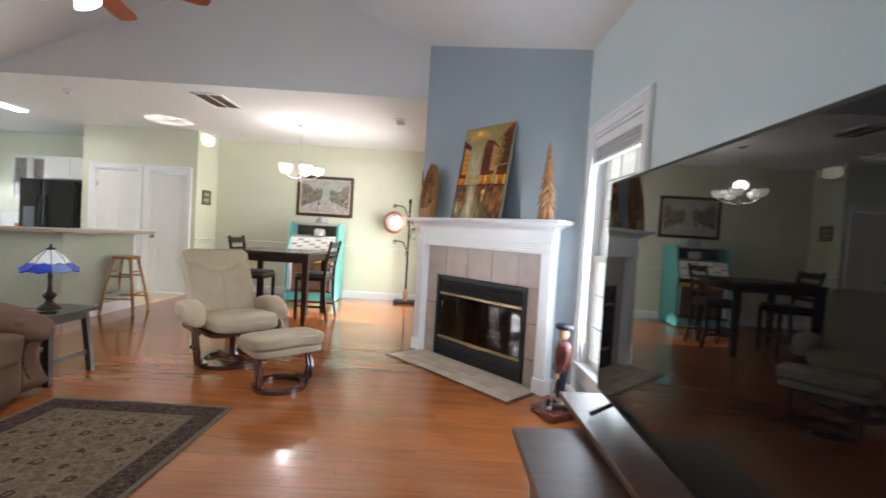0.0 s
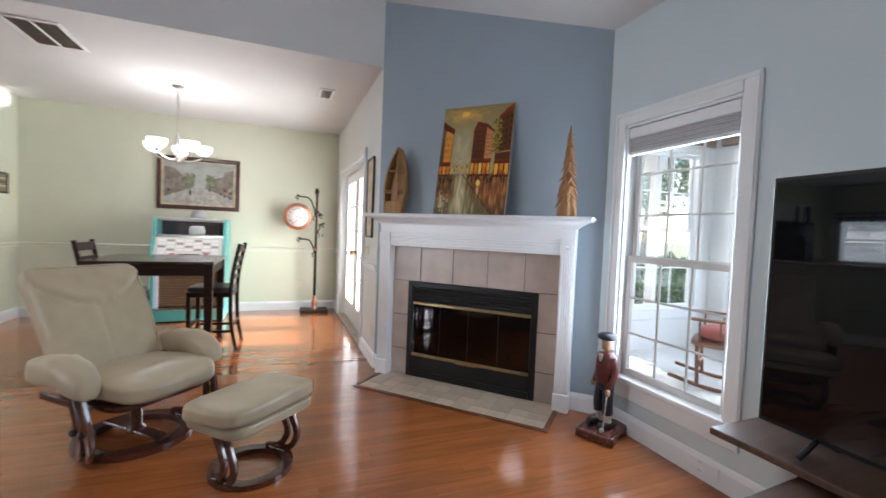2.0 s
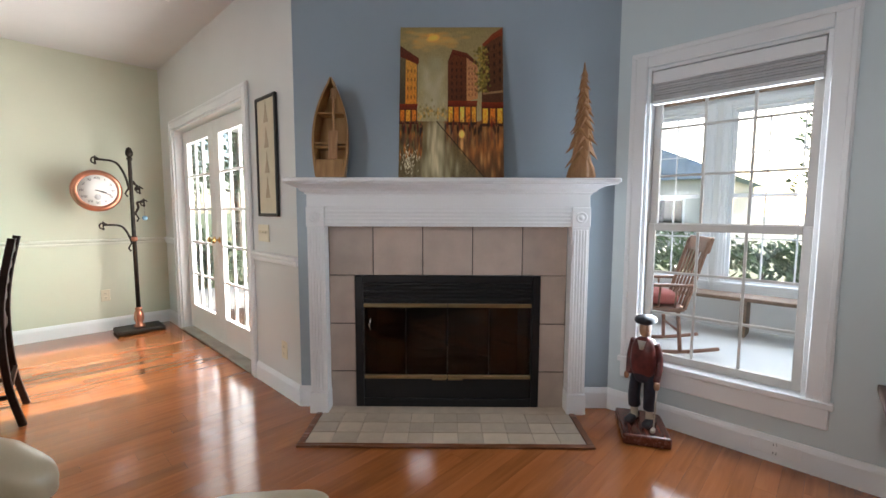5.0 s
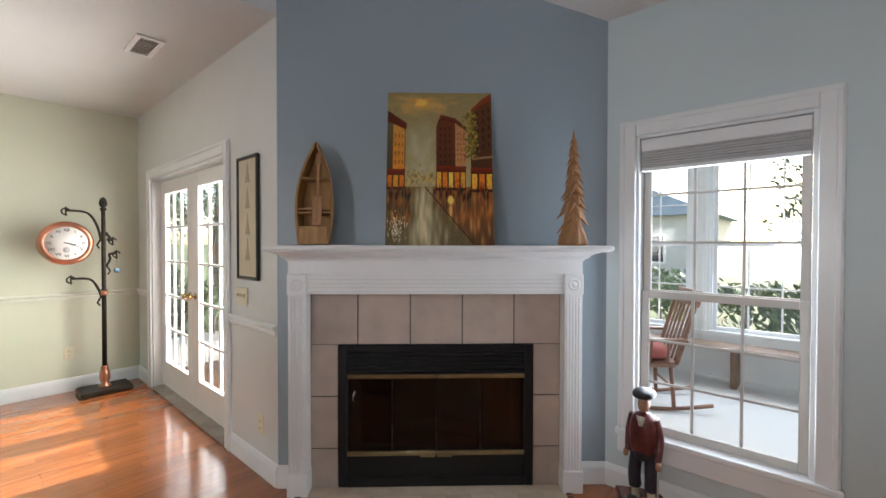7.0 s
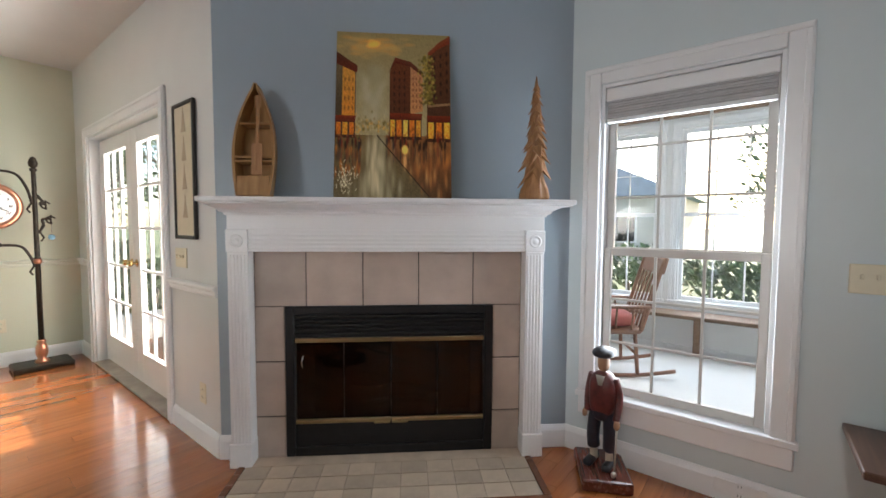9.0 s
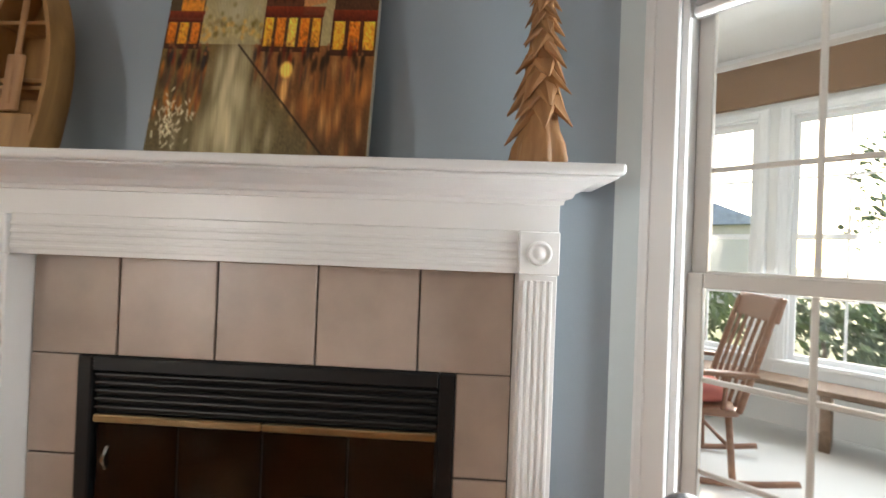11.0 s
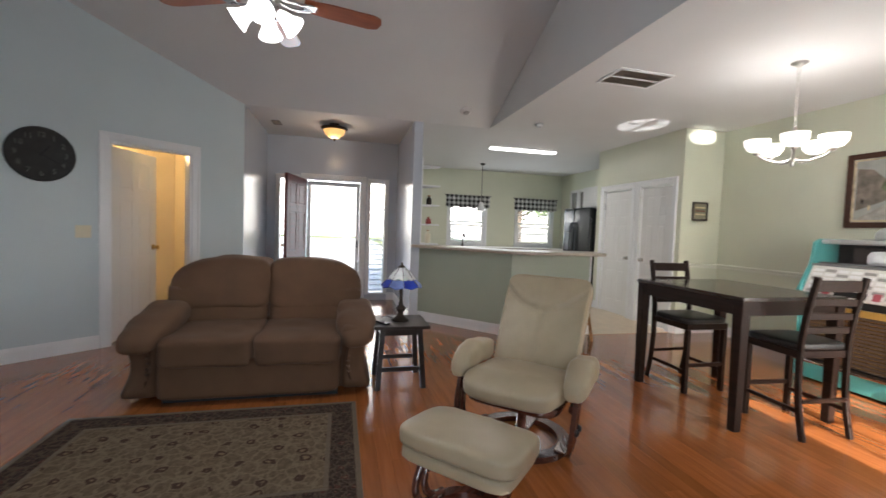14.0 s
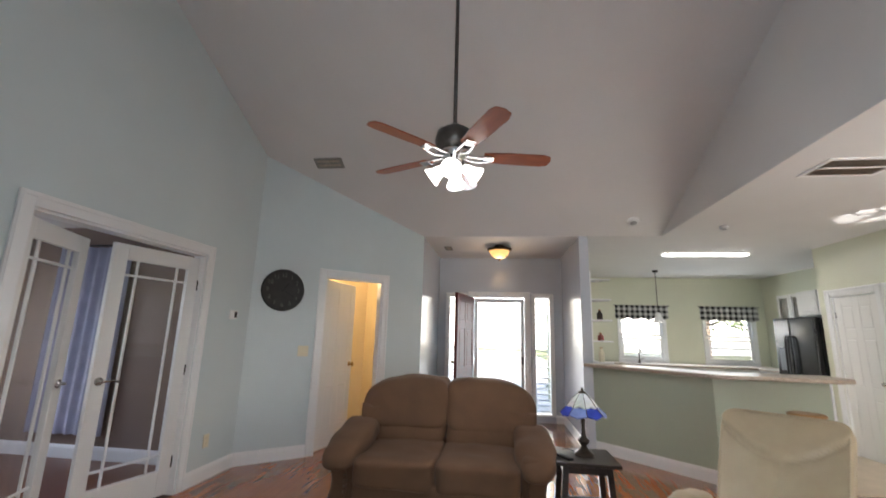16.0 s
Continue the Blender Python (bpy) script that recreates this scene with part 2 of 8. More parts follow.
def cushion(bm, lo, hi, power=4.0, n=10, m=None, sag=0.0, crown=0.0):
    """A soft, rounded block: a superellipsoid between two corners."""
    lo, hi = Vector(lo), Vector(hi)
    c, h = (lo + hi) / 2, (hi - lo) / 2
    t = bmesh.new()
    bmesh.ops.create_cube(t, size=2.0)
    bmesh.ops.subdivide_edges(t, edges=list(t.edges), cuts=n, use_grid_fill=True)
    for v in t.verts:
        p = v.co
        k = (abs(p.x) ** power + abs(p.y) ** power + abs(p.z) ** power) ** (1 / power)
        q = p / k
        z = q.z
        if z > 0:
            z += crown * (1 - q.x * q.x) * (1 - q.y * q.y)
        v.co = Vector((q.x * h.x, q.y * h.y, z * h.z)) + c
        v.co += Vector((0, 0, sag)) * noise.noise(v.co * 5.0)
    for f in t.faces:
        f.smooth = True
    return merge(bm, t, m)


def add_lathe(bm, profile, n=20, m=None, ang=2 * math.pi):
    """A turned solid from (radius, height) pairs about z."""
    t = bmesh.new()
    rings = []
    for r, z in profile:
        rings.append([t.verts.new((max(r, 0.0004) * math.cos(ang * i / n), max(r, 0.0004) * math.sin(ang * i / n), z)) for i in range(n)])
    for a, b in zip(rings, rings[1:]):
        for i in range(n):
            j = (i + 1) % n
            t.faces.new((a[i], a[j], b[j], b[i]))
    t.faces.new(rings[0][::-1])
    t.faces.new(rings[-1])
    for f in t.faces:
        f.smooth = True
    return merge(bm, t, m)


def add_tube(bm, pts, r, n=8, closed=False, m=None, r1=None):
    """A round bar along a line of points."""
    pts = [Vector(p) for p in pts]
    t = bmesh.new()
    rings = []
    k = len(pts)
    up = Vector((0.13, 0.21, 1)).normalized()
    for i, p in enumerate(pts):
        a = pts[(i - 1) % k] if (closed or i > 0) else p
        b = pts[(i + 1) % k] if (closed or i < k - 1) else p
        d = (b - a).normalized()
        s = d.cross(up)
        if s.length < 0.05:
            s = d.cross(Vector((1, 0, 0)))
        s.normalize()
        w = s.cross(d)
        rr = r if r1 is None else r + (r1 - r) * i / (k - 1)
        rings.append([t.verts.new(p + rr * (math.cos(2 * math.pi * j / n) * s + math.sin(2 * math.pi * j / n) * w)) for j in range(n)])
    for i in range(k if closed else k - 1):
        a, b = rings[i], rings[(i + 1) % k]
        for j in range(n):
            t.faces.new((a[j], a[(j + 1) % n], b[(j + 1) % n], b[j]))
    if not closed:
        t.faces.new(rings[0][::-1])
        t.faces.new(rings[-1])
    for f in t.faces:
        f.smooth = True
    return merge(bm, t, m)


def add_prism(bm, outline, z0, z1, bevel=0.0, m=None):
    """A flat outline in x and y, raised from z0 to z1."""
    t = bmesh.new()
    lo = [t.verts.new((x, y, z0)) for x, y in outline]
    hi = [t.verts.new((x, y, z1)) for x, y in outline]
    n = len(outline)
    t.faces.new(lo[::-1])
    t.faces.new(hi)
    for i in range(n):
        t.faces.new((lo[i], lo[(i + 1) % n], hi[(i + 1) % n], hi[i]))
    if bevel:
        bmesh.ops.bevel(t, geom=list(t.edges), offset=bevel, segments=1, affect="EDGES", clamp_overlap=True)
    return merge(bm, t, m)


def curve_pts(pts, n=6):
    """A smooth line through the points."""
    pts = [Vector(p) for p in pts]
    out = []
    for i in range(len(pts) - 1):
        p0, p1, p2, p3 = pts[max(i - 1, 0)], pts[i], pts[i + 1], pts[min(i + 2, len(pts) - 1)]
        for j in range(n):
            t = j / n
            out.append(0.5 * (2 * p1 + (p2 - p0) * t + (2 * p0 - 5 * p1 + 4 * p2 - p3) * t * t + (3 * p1 - p0 - 3 * p2 + p3) * t ** 3))
    out.append(pts[-1])
    return out


def add_strap(bm, pts, w, th, m=None):
    """A flat bent bar along points in the xz plane: w wide in that plane, th thick across it."""
    pts = [Vector(p) for p in pts]
    t = bmesh.new()
    rings = []
    for i, p in enumerate(pts):
        d = (pts[min(i + 1, len(pts) - 1)] - pts[max(i - 1, 0)]).normalized()
        n = Vector((d.z, 0, -d.x)).normalized()
        s = Vector((0, 1, 0))
        rings.append([t.verts.new(p + n * a * w / 2 + s * b * th / 2) for a, b in ((-1, -0.6), (-0.8, -1), (0.8, -1), (1, -0.6), (1, 0.6), (0.8, 1), (-0.8, 1), (-1, 0.6))])
    for a, b in zip(rings, rings[1:]):
        for j in range(8):
            t.faces.new((a[j], a[(j + 1) % 8], b[(j + 1) % 8], b[j]))
    t.faces.new(rings[0][::-1])
    t.faces.new(rings[-1])
    return merge(bm, t, m)


def wall_frame(p0, p1):
    """Local frame of a wall: x along it, y to its outer side, z up."""
    d = Vector((p1[0] - p0[0], p1[1] - p0[1], 0))
    L = d.length
    d.normalize()
    o = Vector((d.y, -d.x, 0))
    return Matrix(((d.x, o.x, 0, p0[0]), (d.y, o.y, 0, p0[1]), (0, 0, 1, 0), (0, 0, 0, 1))), L


def wall(name, p0, p1, top, openings, material, thick=0.12, z0=0.0, label="", extend=(0.0, 0.0), category="wall"):
    """A wall whose inner face runs from p0 to p1; its outer side is to the right of that way. top: a height or (s, z) pairs."""
    fm, L = wall_frame(p0, p1)
    prof = [(0, top), (L, top)] if not isinstance(top, (list, tuple)) else list(top)

    def height(s):
        s = min(max(s, prof[0][0]), prof[-1][0])
        for (a, za), (b, zb) in zip(prof, prof[1:]):
            if a <= s <= b:
                return za + (zb - za) * (s - a) / max(b - a, 1e-6)
        return prof[-1][1]
    ss = sorted({-extend[0], L + extend[1], *[p[0] for p in prof if 0 < p[0] < L], *[v for o in openings for v in o[:2]]})
    zs = sorted({z0, *[v for o in openings for v in o[2:4] if v > z0]})
    bm = BM()
    for a, b in zip(ss, ss[1:]):
        cuts = zs + [None]
        start = None
        for z, zn in zip(cuts, cuts[1:]):
            mid = (a + b) / 2
            zm = (z + (zn if zn is not None else height(mid))) / 2
            hole = any(o[0] - 1e-6 <= a and b <= o[1] + 1e-6 and o[2] - 1e-6 <= zm <= o[3] for o in openings)
            if hole:
                continue
            za = zb = zn
            if zn is None:
                za, zb = height(a), height(b)
            vs = [bm.verts.new((x, y, zz)) for x, y, zz in ((a, 0, z), (b, 0, z), (b, thick, z), (a, thick, z), (a, 0, za), (b, 0, zb), (b, thick, zb), (a, thick, za))]
            for f in ((0, 3, 2, 1), (4, 5, 6, 7), (0, 1, 5, 4), (1, 2, 6, 5), (2, 3, 7, 6), (3, 0, 4, 7)):
                bm.faces.new([vs[i] for i in f])
    bmesh.ops.remove_doubles(bm, verts=bm.verts, dist=0.0001)
    bmesh.ops.transform(bm, matrix=fm, verts=bm.verts)
    return struct(name, bm, material, label, category)

# ---- the large structure ----
H0 = 2.75                     # flat ceiling
RX, RZ, PITCH = -0.77, 4.13, 0.441   # ridge and slope of the vault
XT, XE = 2.36, -3.9           # eaves of the vault
YG, YS = 1.08, 5.95           # gable wall and soffit wall
XP, YD = 1.035, 8.97          # patio wall, dining wall
PA, PB = (XP, YS), (XT, 4.53)  # ends of the angled chimney wall
XF = -5.6                     # front wall
DG0, DG1 = (-2.45, YG), (XE, 2.73)   # ends of the angled wall with the doorway


def vault(x):
    return RZ - PITCH * abs(x - RX)


LA = math.hypot(PB[0] - PA[0], PB[1] - PA[1])
LD = math.hypot(DG1[0] - DG0[0], DG1[1] - DG0[1])
F_TV = wall_frame((XT, YG), PB)[0]
F_CH = wall_frame(PB, PA)[0]
F_PT = wall_frame(PA, (XP, YD))[0]
F_DN = wall_frame((XP, YD), (-2.87, YD))[0]
F_NI = wall_frame((-2.87, YD), (-2.87, 8.33))[0]
F_CL = wall_frame((-2.87, 8.33), (-4.78, 8.33))[0]
F_KW = wall_frame((-7.95, 9.42), (-7.95, 4.99))[0]
F_FR = wall_frame((XF, 4.87), (XF, 2.73))[0]
F_AN = wall_frame(DG1, DG0)[0]
F_GB = wall_frame(DG0, (XT, YG))[0]
W_TV = (3.595 - YG, 4.365 - YG, 0.36, 2.045)
UC = LA - 0.928               # fireplace's middle, from the window side
W_FB = (UC - 0.56, UC + 0.56, 0.03, 0.835)
W_PT = (6.69 - YS, 8.49 - YS, 0.0, 2.06)
W_CL = [(0.16, 0.79, 0.0, 2.04), (0.98, 1.7, 0.0, 2.04)]
W_KW = [(9.42 - 9.15, 9.42 - 8.2, 0.98, 2.0), (9.42 - 7.35, 9.42 - 6.45, 0.98, 2.0)]
W_FR = [(0.19, 0.47, 0.1, 2.07), (0.62, 1.53, 0.0, 2.06), (1.68, 1.96, 0.1, 2.07)]
W_AN = (LD - 1.585, LD - 0.825, 0.0, 2.04)
W_GB = (-1.68 + 2.45, -0.16 + 2.45, 0.0, 2.05)

wall("wall_tv", (XT, YG), PB, H0 + 0.007, [W_TV], M_BLUE, label="pale blue painted wall with a sash window", extend=(0.12, 0.0))
wall("wall_chimney", PB, PA, [(0, H0 + 0.007), (LA, vault(PA[0]))], [W_FB], M_ACCENT, label="slate blue angled chimney wall")
wall("wall_patio", PA, (XP, YD), H0, [W_PT], M_CREAMW, label="pale grey painted wall with glazed double doors")
wall("wall_dining", (XP, YD), (-2.87, YD), H0, [], M_MINT, label="pale mint green dining wall", extend=(0.12, 0))
wall("wall_niche", (-2.87, YD), (-2.87, 8.4305), H0, [], M_MINT, label="narrow mint green return wall", thick=0.1)
wall("wall_closet", (-2.87, 8.33), (-4.78, 8.33), H0, W_CL, M_MINT, thick=0.1, label="mint green wall with two closet doors")
wall("wall_alcove", (-4.78, 8.4305), (-4.78, 9.42), H0, [], M_MINT, thick=0.1, label="side wall of the fridge alcove")
wall("wall_kitchen_north", (-4.78, 9.42), (-7.95, 9.42), H0, [], M_MINT, label="mint green kitchen wall")
wall("wall_kitchen_west", (-7.95, 9.42), (-7.95, 4.99), H0, W_KW, M_MINT, label="mint green kitchen wall with two windows", extend=(0.12, 0.12))
wall("wall_kitchen_south", (-7.95, 4.995), (XF - 0.12, 4.995), H0, [], M_MINT, thick=0.1, label="kitchen end wall")
wall("wall_entry_right", (XE, 4.87), (XF - 0.12, 4.87), H0, [], M_ENTRY, thick=0.12, label="satin painted entry side wall")
wall("wall_front", (XF, 4.87), (XF, 2.73), H0, W_FR, M_ENTRY, label="entry wall with the front door and sidelights")
wall("wall_entry_left", (XF - 0.12, 2.73), (XE, 2.73), H0, [], M_ENTRY, thick=0.1, label="satin painted entry side wall")
wall("wall_angled", DG1, DG0, [(0, H0), (LD, vault(DG0[0]))], [W_AN], M_BLUE, label="pale blue angled wall with an open doorway")
wall("wall_gable", DG0, (XT, YG), [(0, vault(DG0[0])), (RX - DG0[0], RZ), (XT - DG0[0], H0)], [W_GB], M_BLUE, label="pale blue gable wall with glazed double doors", extend=(0, 0.12))
# gable wall above the opening to the dining room
bm = BM()
add_prism(bm, [(XE, H0), (XP, H0), (XP, vault(XP) + 0.02), (RX, RZ + 0.02), (XE + 0.01, H0 + 0.012)], 0, 0.12, m=Matrix(((1, 0, 0, 0), (0, 0, 1, YS), (0, 1, 0, 0), (0, 0, 0, 1))))
struct("wall_soffit", bm, M_CEIL, "grey-white gable wall above the dining opening", "wall")


def slope(name, x0, x1, label):
    bm = BM()
    a, b = vault(x0), vault(x1)
    t = 0.1
    vs = [bm.verts.new(v) for v in ((x0, YG - 0.12, a), (x1, YG - 0.12, b), (x1, YS, b), (x0, YS, a), (x0, YG - 0.12, a + t), (x1, YG - 0.12, b + t), (x1, YS, b + t), (x0, YS, a + t))]
    for f in ((0, 1, 2, 3), (7, 6, 5, 4), (0, 4, 5, 1), (1, 5, 6, 2), (2, 6, 7, 3), (3, 7, 4, 0)):
        bm.faces.new([vs[i] for i in f])
    struct(name, bm, M_CEIL, label, "ceiling")


slope("ceiling_vault_east", XT + 0.3, RX, "white sloping vaulted ceiling")
slope("ceiling_vault_west", RX, XE, "white sloping vaulted ceiling")
struct("ceiling_dining", box((XE, YS + 0.12, H0), (XP + 0.12, 9.2, H0 + 0.1)), M_CEIL, "flat white dining room ceiling", "ceiling")
struct("ceiling_kitchen", box((-8.1, 4.8, H0), (XE, 9.6, H0 + 0.1)), M_CEIL, "flat white kitchen ceiling", "ceiling")
struct("ceiling_entry", box((XF - 0.15, 2.6, H0), (XE, 4.8, H0 + 0.1)), M_CEIL, "flat white entry ceiling", "ceiling")

# ground and floors
M_GROUND = mat("lawn", (0.10, 0.13, 0.045), 0.95, noise_scale=0.8, vary=0.35, bump=0.6, bump_scale=30)
gb = BM()
bmesh.ops.create_grid(gb, x_segments=40, y_segments=40, size=400)
for v in gb.verts:
    v.co.z = -0.35
struct("ground", gb, M_GROUND, "mown green lawn around the house", "ground")
FLOOR = struct("floor", box((XF - 0.12, 0.9, -0.12), (XT + 0.1, 9.1, -0.012)), M_SUB, "glossy honey oak strip floor", "floor")
bm = BM()
add_prism(bm, [(-2.93, 7.0), (-2.93, 9.4), (-8.0, 9.4), (-8.0, 4.95), (-3.98, 5.0), (-2.99, 5.98), (-2.99, 7.0)], -0.0115, 0.004)
struct("floor_kitchen", bm, M_VINYL, "beige vinyl kitchen floor", "floor")

# ---- openings: casings, doors, windows ----


def put(ob, m):
    ob.matrix_local = m
    return ob


def casing(parent, fm, s0, s1, z1, w=0.088, t=0.02, z0=0.0, thick=0.12):
    """Trim round an opening on a wall's inner face, and the jambs through the wall."""
    for a, b, o in ((s0 - w, s0, 0), (s1, s1 + w, w)):
        bm = BM()
        add_box(bm, (a, -t, z0), (b, -0.001, z1 + w), 0.004)
        e = a + 0.008 if o == 0 else b - 0.03
        add_box(bm, (e, -t - 0.007, z0), (e + 0.022, -t + 0.002, z1 + w - 0.03), 0.003)
        put(part("casing", bm, M_TRIM, parent), fm)
    bm = BM()
    add_box(bm, (s0 + 0.001, -t, z1), (s1 - 0.001, -0.001, z1 + w), 0.004)
    add_box(bm, (s0 - w + 0.008, -t - 0.007, z1 + w - 0.03), (s1 + w - 0.008, -t + 0.002, z1 + w - 0.008), 0.003)
    put(part("head_casing", bm, M_TRIM, parent), fm)
    for lo, hi in (((s0, 0.0, z0), (s0 + 0.018, thick, z1)), ((s1 - 0.018, 0.0, z0), (s1, thick, z1)), ((s0 + 0.018, 0.0, z1 - 0.018), (s1 - 0.018, thick, z1))):
        put(part("jamb", box(lo, hi, 0.002), M_TRIM, parent), fm)


def doorset(name, fm, opening, label, thick=0.12):
    ob = thing(name, label=label, category="door", kind="structure")
    casing(ob, fm, opening[0], opening[1], opening[3], thick=thick)
    return ob


def knob(parent, m, material, name="door_knob"):
    bm = BM()
    add_lathe(bm, [(0.03, 0), (0.032, 0.004), (0.012, 0.008), (0.01, 0.03), (0.024, 0.038), (0.028, 0.052), (0.018, 0.062), (0.0, 0.064)], 16)
    return put(part(name, bm, material, parent, smooth=True), m)


def panel_leaf(parent, w, h, m, material, name="leaf", t=0.035):
    """A six-panel door leaf, hinge edge at x=0, its faces at y=0 and y=t."""
    bm = BM()
    add_box(bm, (0, 0.006, 0), (w, t - 0.006, h))
    st, mid = 0.11, 0.1
    rows = [(0.22, 0.72), (0.86, 1.46), (1.58, h - 0.12)]
    zz = [0.0] + [v for r in rows for v in r] + [h]
    for y0, y1 in ((0, 0.007), (t - 0.007, t)):
        for a, b in ((0, st), (w / 2 - mid / 2, w / 2 + mid / 2), (w - st, w)):
            add_box(bm, (a, y0, 0), (b, y1, h), 0.002)
        for i in range(0, len(zz), 2):
            for a, b in ((st, w / 2 - mid / 2), (w / 2 + mid / 2, w - st)):
                add_box(bm, (a, y0, zz[i]), (b, y1, zz[i + 1]), 0.002)
    leaf = put(part(name, bm, material, parent), m)
    pw = w / 2 - mid / 2 - st
    for a in (st, w / 2 + mid / 2):
        for z0, z1 in rows:
            put(part("panel", box((a + 0.02, 0.0025, z0 + 0.02), (a + pw - 0.02, t - 0.0025, z1 - 0.02), 0.0035), material, leaf), Matrix())
    return leaf


def grid_leaf(parent, w, h, m, cols, rows, glass_lo, glass_hi, st, material, name="leaf", t=0.04, bars_x=None, bars_z=None, bar=0.009):
    """A glazed leaf with muntins, hinge edge at x=0."""
    bm = BM()
    add_box(bm, (0, 0, 0), (st, t, h), 0.003)
    add_box(bm, (w - st, 0, 0), (w, t, h), 0.003)
    add_box(bm, (st, 0.0005, 0), (w - st, t - 0.0005, glass_lo), 0.003)
    add_box(bm, (st, 0.0005, glass_hi), (w - st, t - 0.0005, h), 0.003)
    leaf = put(part(name, bm, material, parent), m)
    xs = bars_x or [st + (w - 2 * st) * i / cols for i in range(1, cols)]
    zs = bars_z or [glass_lo + (glass_hi - glass_lo) * i / rows for i in range(1, rows)]
    for x in xs:
        put(part("muntin", box((x - bar, t / 2 - bar, glass_lo), (x + bar, t / 2 + bar, glass_hi), 0.003), material, leaf), Matrix())
    for z in zs:
        put(part("muntin", box((st, t / 2 - bar + 0.001, z - bar), (w - st, t / 2 + bar - 0.001, z + bar), 0.003), material, leaf), Matrix())
    ex, ez = [st] + xs + [w - st], [glass_lo] + zs + [glass_hi]
    for a, b in zip(ex, ex[1:]):
        for c, d in zip(ez, ez[1:]):
            p = put(part("pane", box((a, t / 2 - 0.002, c), (b, t / 2 + 0.002, d)), M_GLASS, leaf), Matrix())
            p.visible_shadow = False
    return leaf


# patio doors
ob = doorset("door_patio", F_PT, W_PT, "white double patio doors with gridded glass, closed")
lw = (W_PT[1] - W_PT[0] - 0.036) / 2 - 0.002
for i in range(2):
    s = W_PT[0] + 0.018 + i * (lw + 0.004)
    lf = grid_leaf(ob, lw, 2.0, F_PT @ pose(s, 0.075, 0.03), 3, 5, 0.24, 1.88, 0.125, M_TRIM2, bar=0.011)
    knob(lf, pose(lw - 0.06 if i == 0 else 0.06, 0.0, 0.95, 90), M_BRASS)
put(part("threshold", box((W_PT[0] + 0.02, -0.02, 0.0), (W_PT[1] - 0.02, 0.12, 0.02), 0.006), mat("weathered_threshold", (0.30, 0.26, 0.22), 0.5, noise_scale=9, vary=0.2), ob), F_PT)

# glazed doors of the gable wall, both ajar into the next room
ob = doorset("door_study", F_GB, W_GB, "white glazed double doors standing ajar")
lw = (W_GB[1] - W_GB[0] - 0.036) / 2 - 0.003
a = grid_leaf(ob, lw, 2.0, F_GB @ pose(W_GB[0] + 0.02, 0.05, 0.012, 0, 0, 13), 3, 4, 0.2, 1.88, 0.105, M_TRIM2, bars_x=[0.2, lw - 0.2], bars_z=[0.32, 1.76])
b = grid_leaf(ob, lw, 2.0, F_GB @ pose(W_GB[1] - 0.02, 0.05, 0.012, 0, 0, -24) @ Matrix.Diagonal((-1, 1, 1, 1)), 3, 4, 0.2, 1.88, 0.105, M_TRIM2, bars_x=[0.2, lw - 0.2], bars_z=[0.32, 1.76])
for lf in (a, b):
    bm = BM()
    add_lathe(bm, [(0.03, 0), (0.03, 0.008), (0.012, 0.012), (0.011, 0.045), (0.0, 0.047)], 14, m=pose(lw - 0.055, 0, 0.96, 90))
    add_tube(bm, curve_pts([(lw - 0.055, -0.045, 0.96), (lw - 0.11, -0.05, 0.962), (lw - 0.165, -0.045, 0.955)]), 0.009)
    part("lever_handle", bm, M_STEEL, lf)
    for z in (0.25, 1.0, 1.75):
        part("hinge", box((-0.012, -0.006, z - 0.045), (0.006, 0.03, z + 0.045), 0.003), M_BLACK, lf)

# doorway in the angled wall, its door open into the lit hall
ob = doorset("door_hall", F_AN, W_AN, "white six-panel door, open into a warmly lit hall")
lf = panel_leaf(ob, 0.72, 2.0, F_AN @ pose(W_AN[1] - 0.02, 0.12, 0.012, 0, 0, 142), M_TRIM2)
knob(lf, pose(0.66, 0.035, 0.95, -90), M_BRASS)
for z in (0.25, 1.0, 1.75):
    part("hinge", box((-0.012, 0.005, z - 0.045), (0.004, 0.036, z + 0.045), 0.003), M_BLACK, lf)

# closet doors
for w, nm in zip(W_CL, ("door_pantry", "door_laundry")):
    ob = doorset(nm, F_CL, w, "white six-panel closet door, closed", 0.1)
    lf = panel_leaf(ob, w[1] - w[0] - 0.042, 2.0, F_CL @ pose(w[0] + 0.021, 0.02, 0.012), M_TRIM2)
    knob(lf, pose(w[1] - w[0] - 0.1 if nm == "door_pantry" else 0.06, 0.0, 0.93, 90), M_STEEL)
    part("hinge", box((w[1] - w[0] - 0.045 if nm != "door_pantry" else -0.01, -0.006, 1.72), (w[1] - w[0] - 0.03 if nm != "door_pantry" else 0.005, 0.01, 1.81), 0.003), M_BLACK, lf)

# front door, open into the entry, with its sidelights
ob = doorset("door_front", F_FR, W_FR[1], "dark red panelled front door, standing open")
M_REDWOOD = wood_mat("dark_red_door", (0.06, 0.010, 0.009), (0.12, 0.018, 0.015), 0.5, bump=0.0)
M_REDWOOD.node_tree.nodes["Principled BSDF"].inputs["Specular IOR Level"].default_value = 0.2
lf = panel_leaf(ob, 0.87, 2.02, F_FR @ pose(W_FR[1][1] - 0.02, -0.03, 0.02, 0, 0, -76), M_REDWOOD, t=0.045)
knob(lf, pose(0.81, 0.045, 0.95, -90), M_BRASS)
M_ALU = mat("grey_storm_door_aluminium", (0.42, 0.42, 0.43), 0.4, 0.5, noise_scale=12, vary=0.08)
sto = thing("storm_door", label="grey framed full-glass storm door, closed", category="door")
sto.matrix_world = F_FR @ pose(W_FR[1][0] + 0.02, 0.085, 0.012)
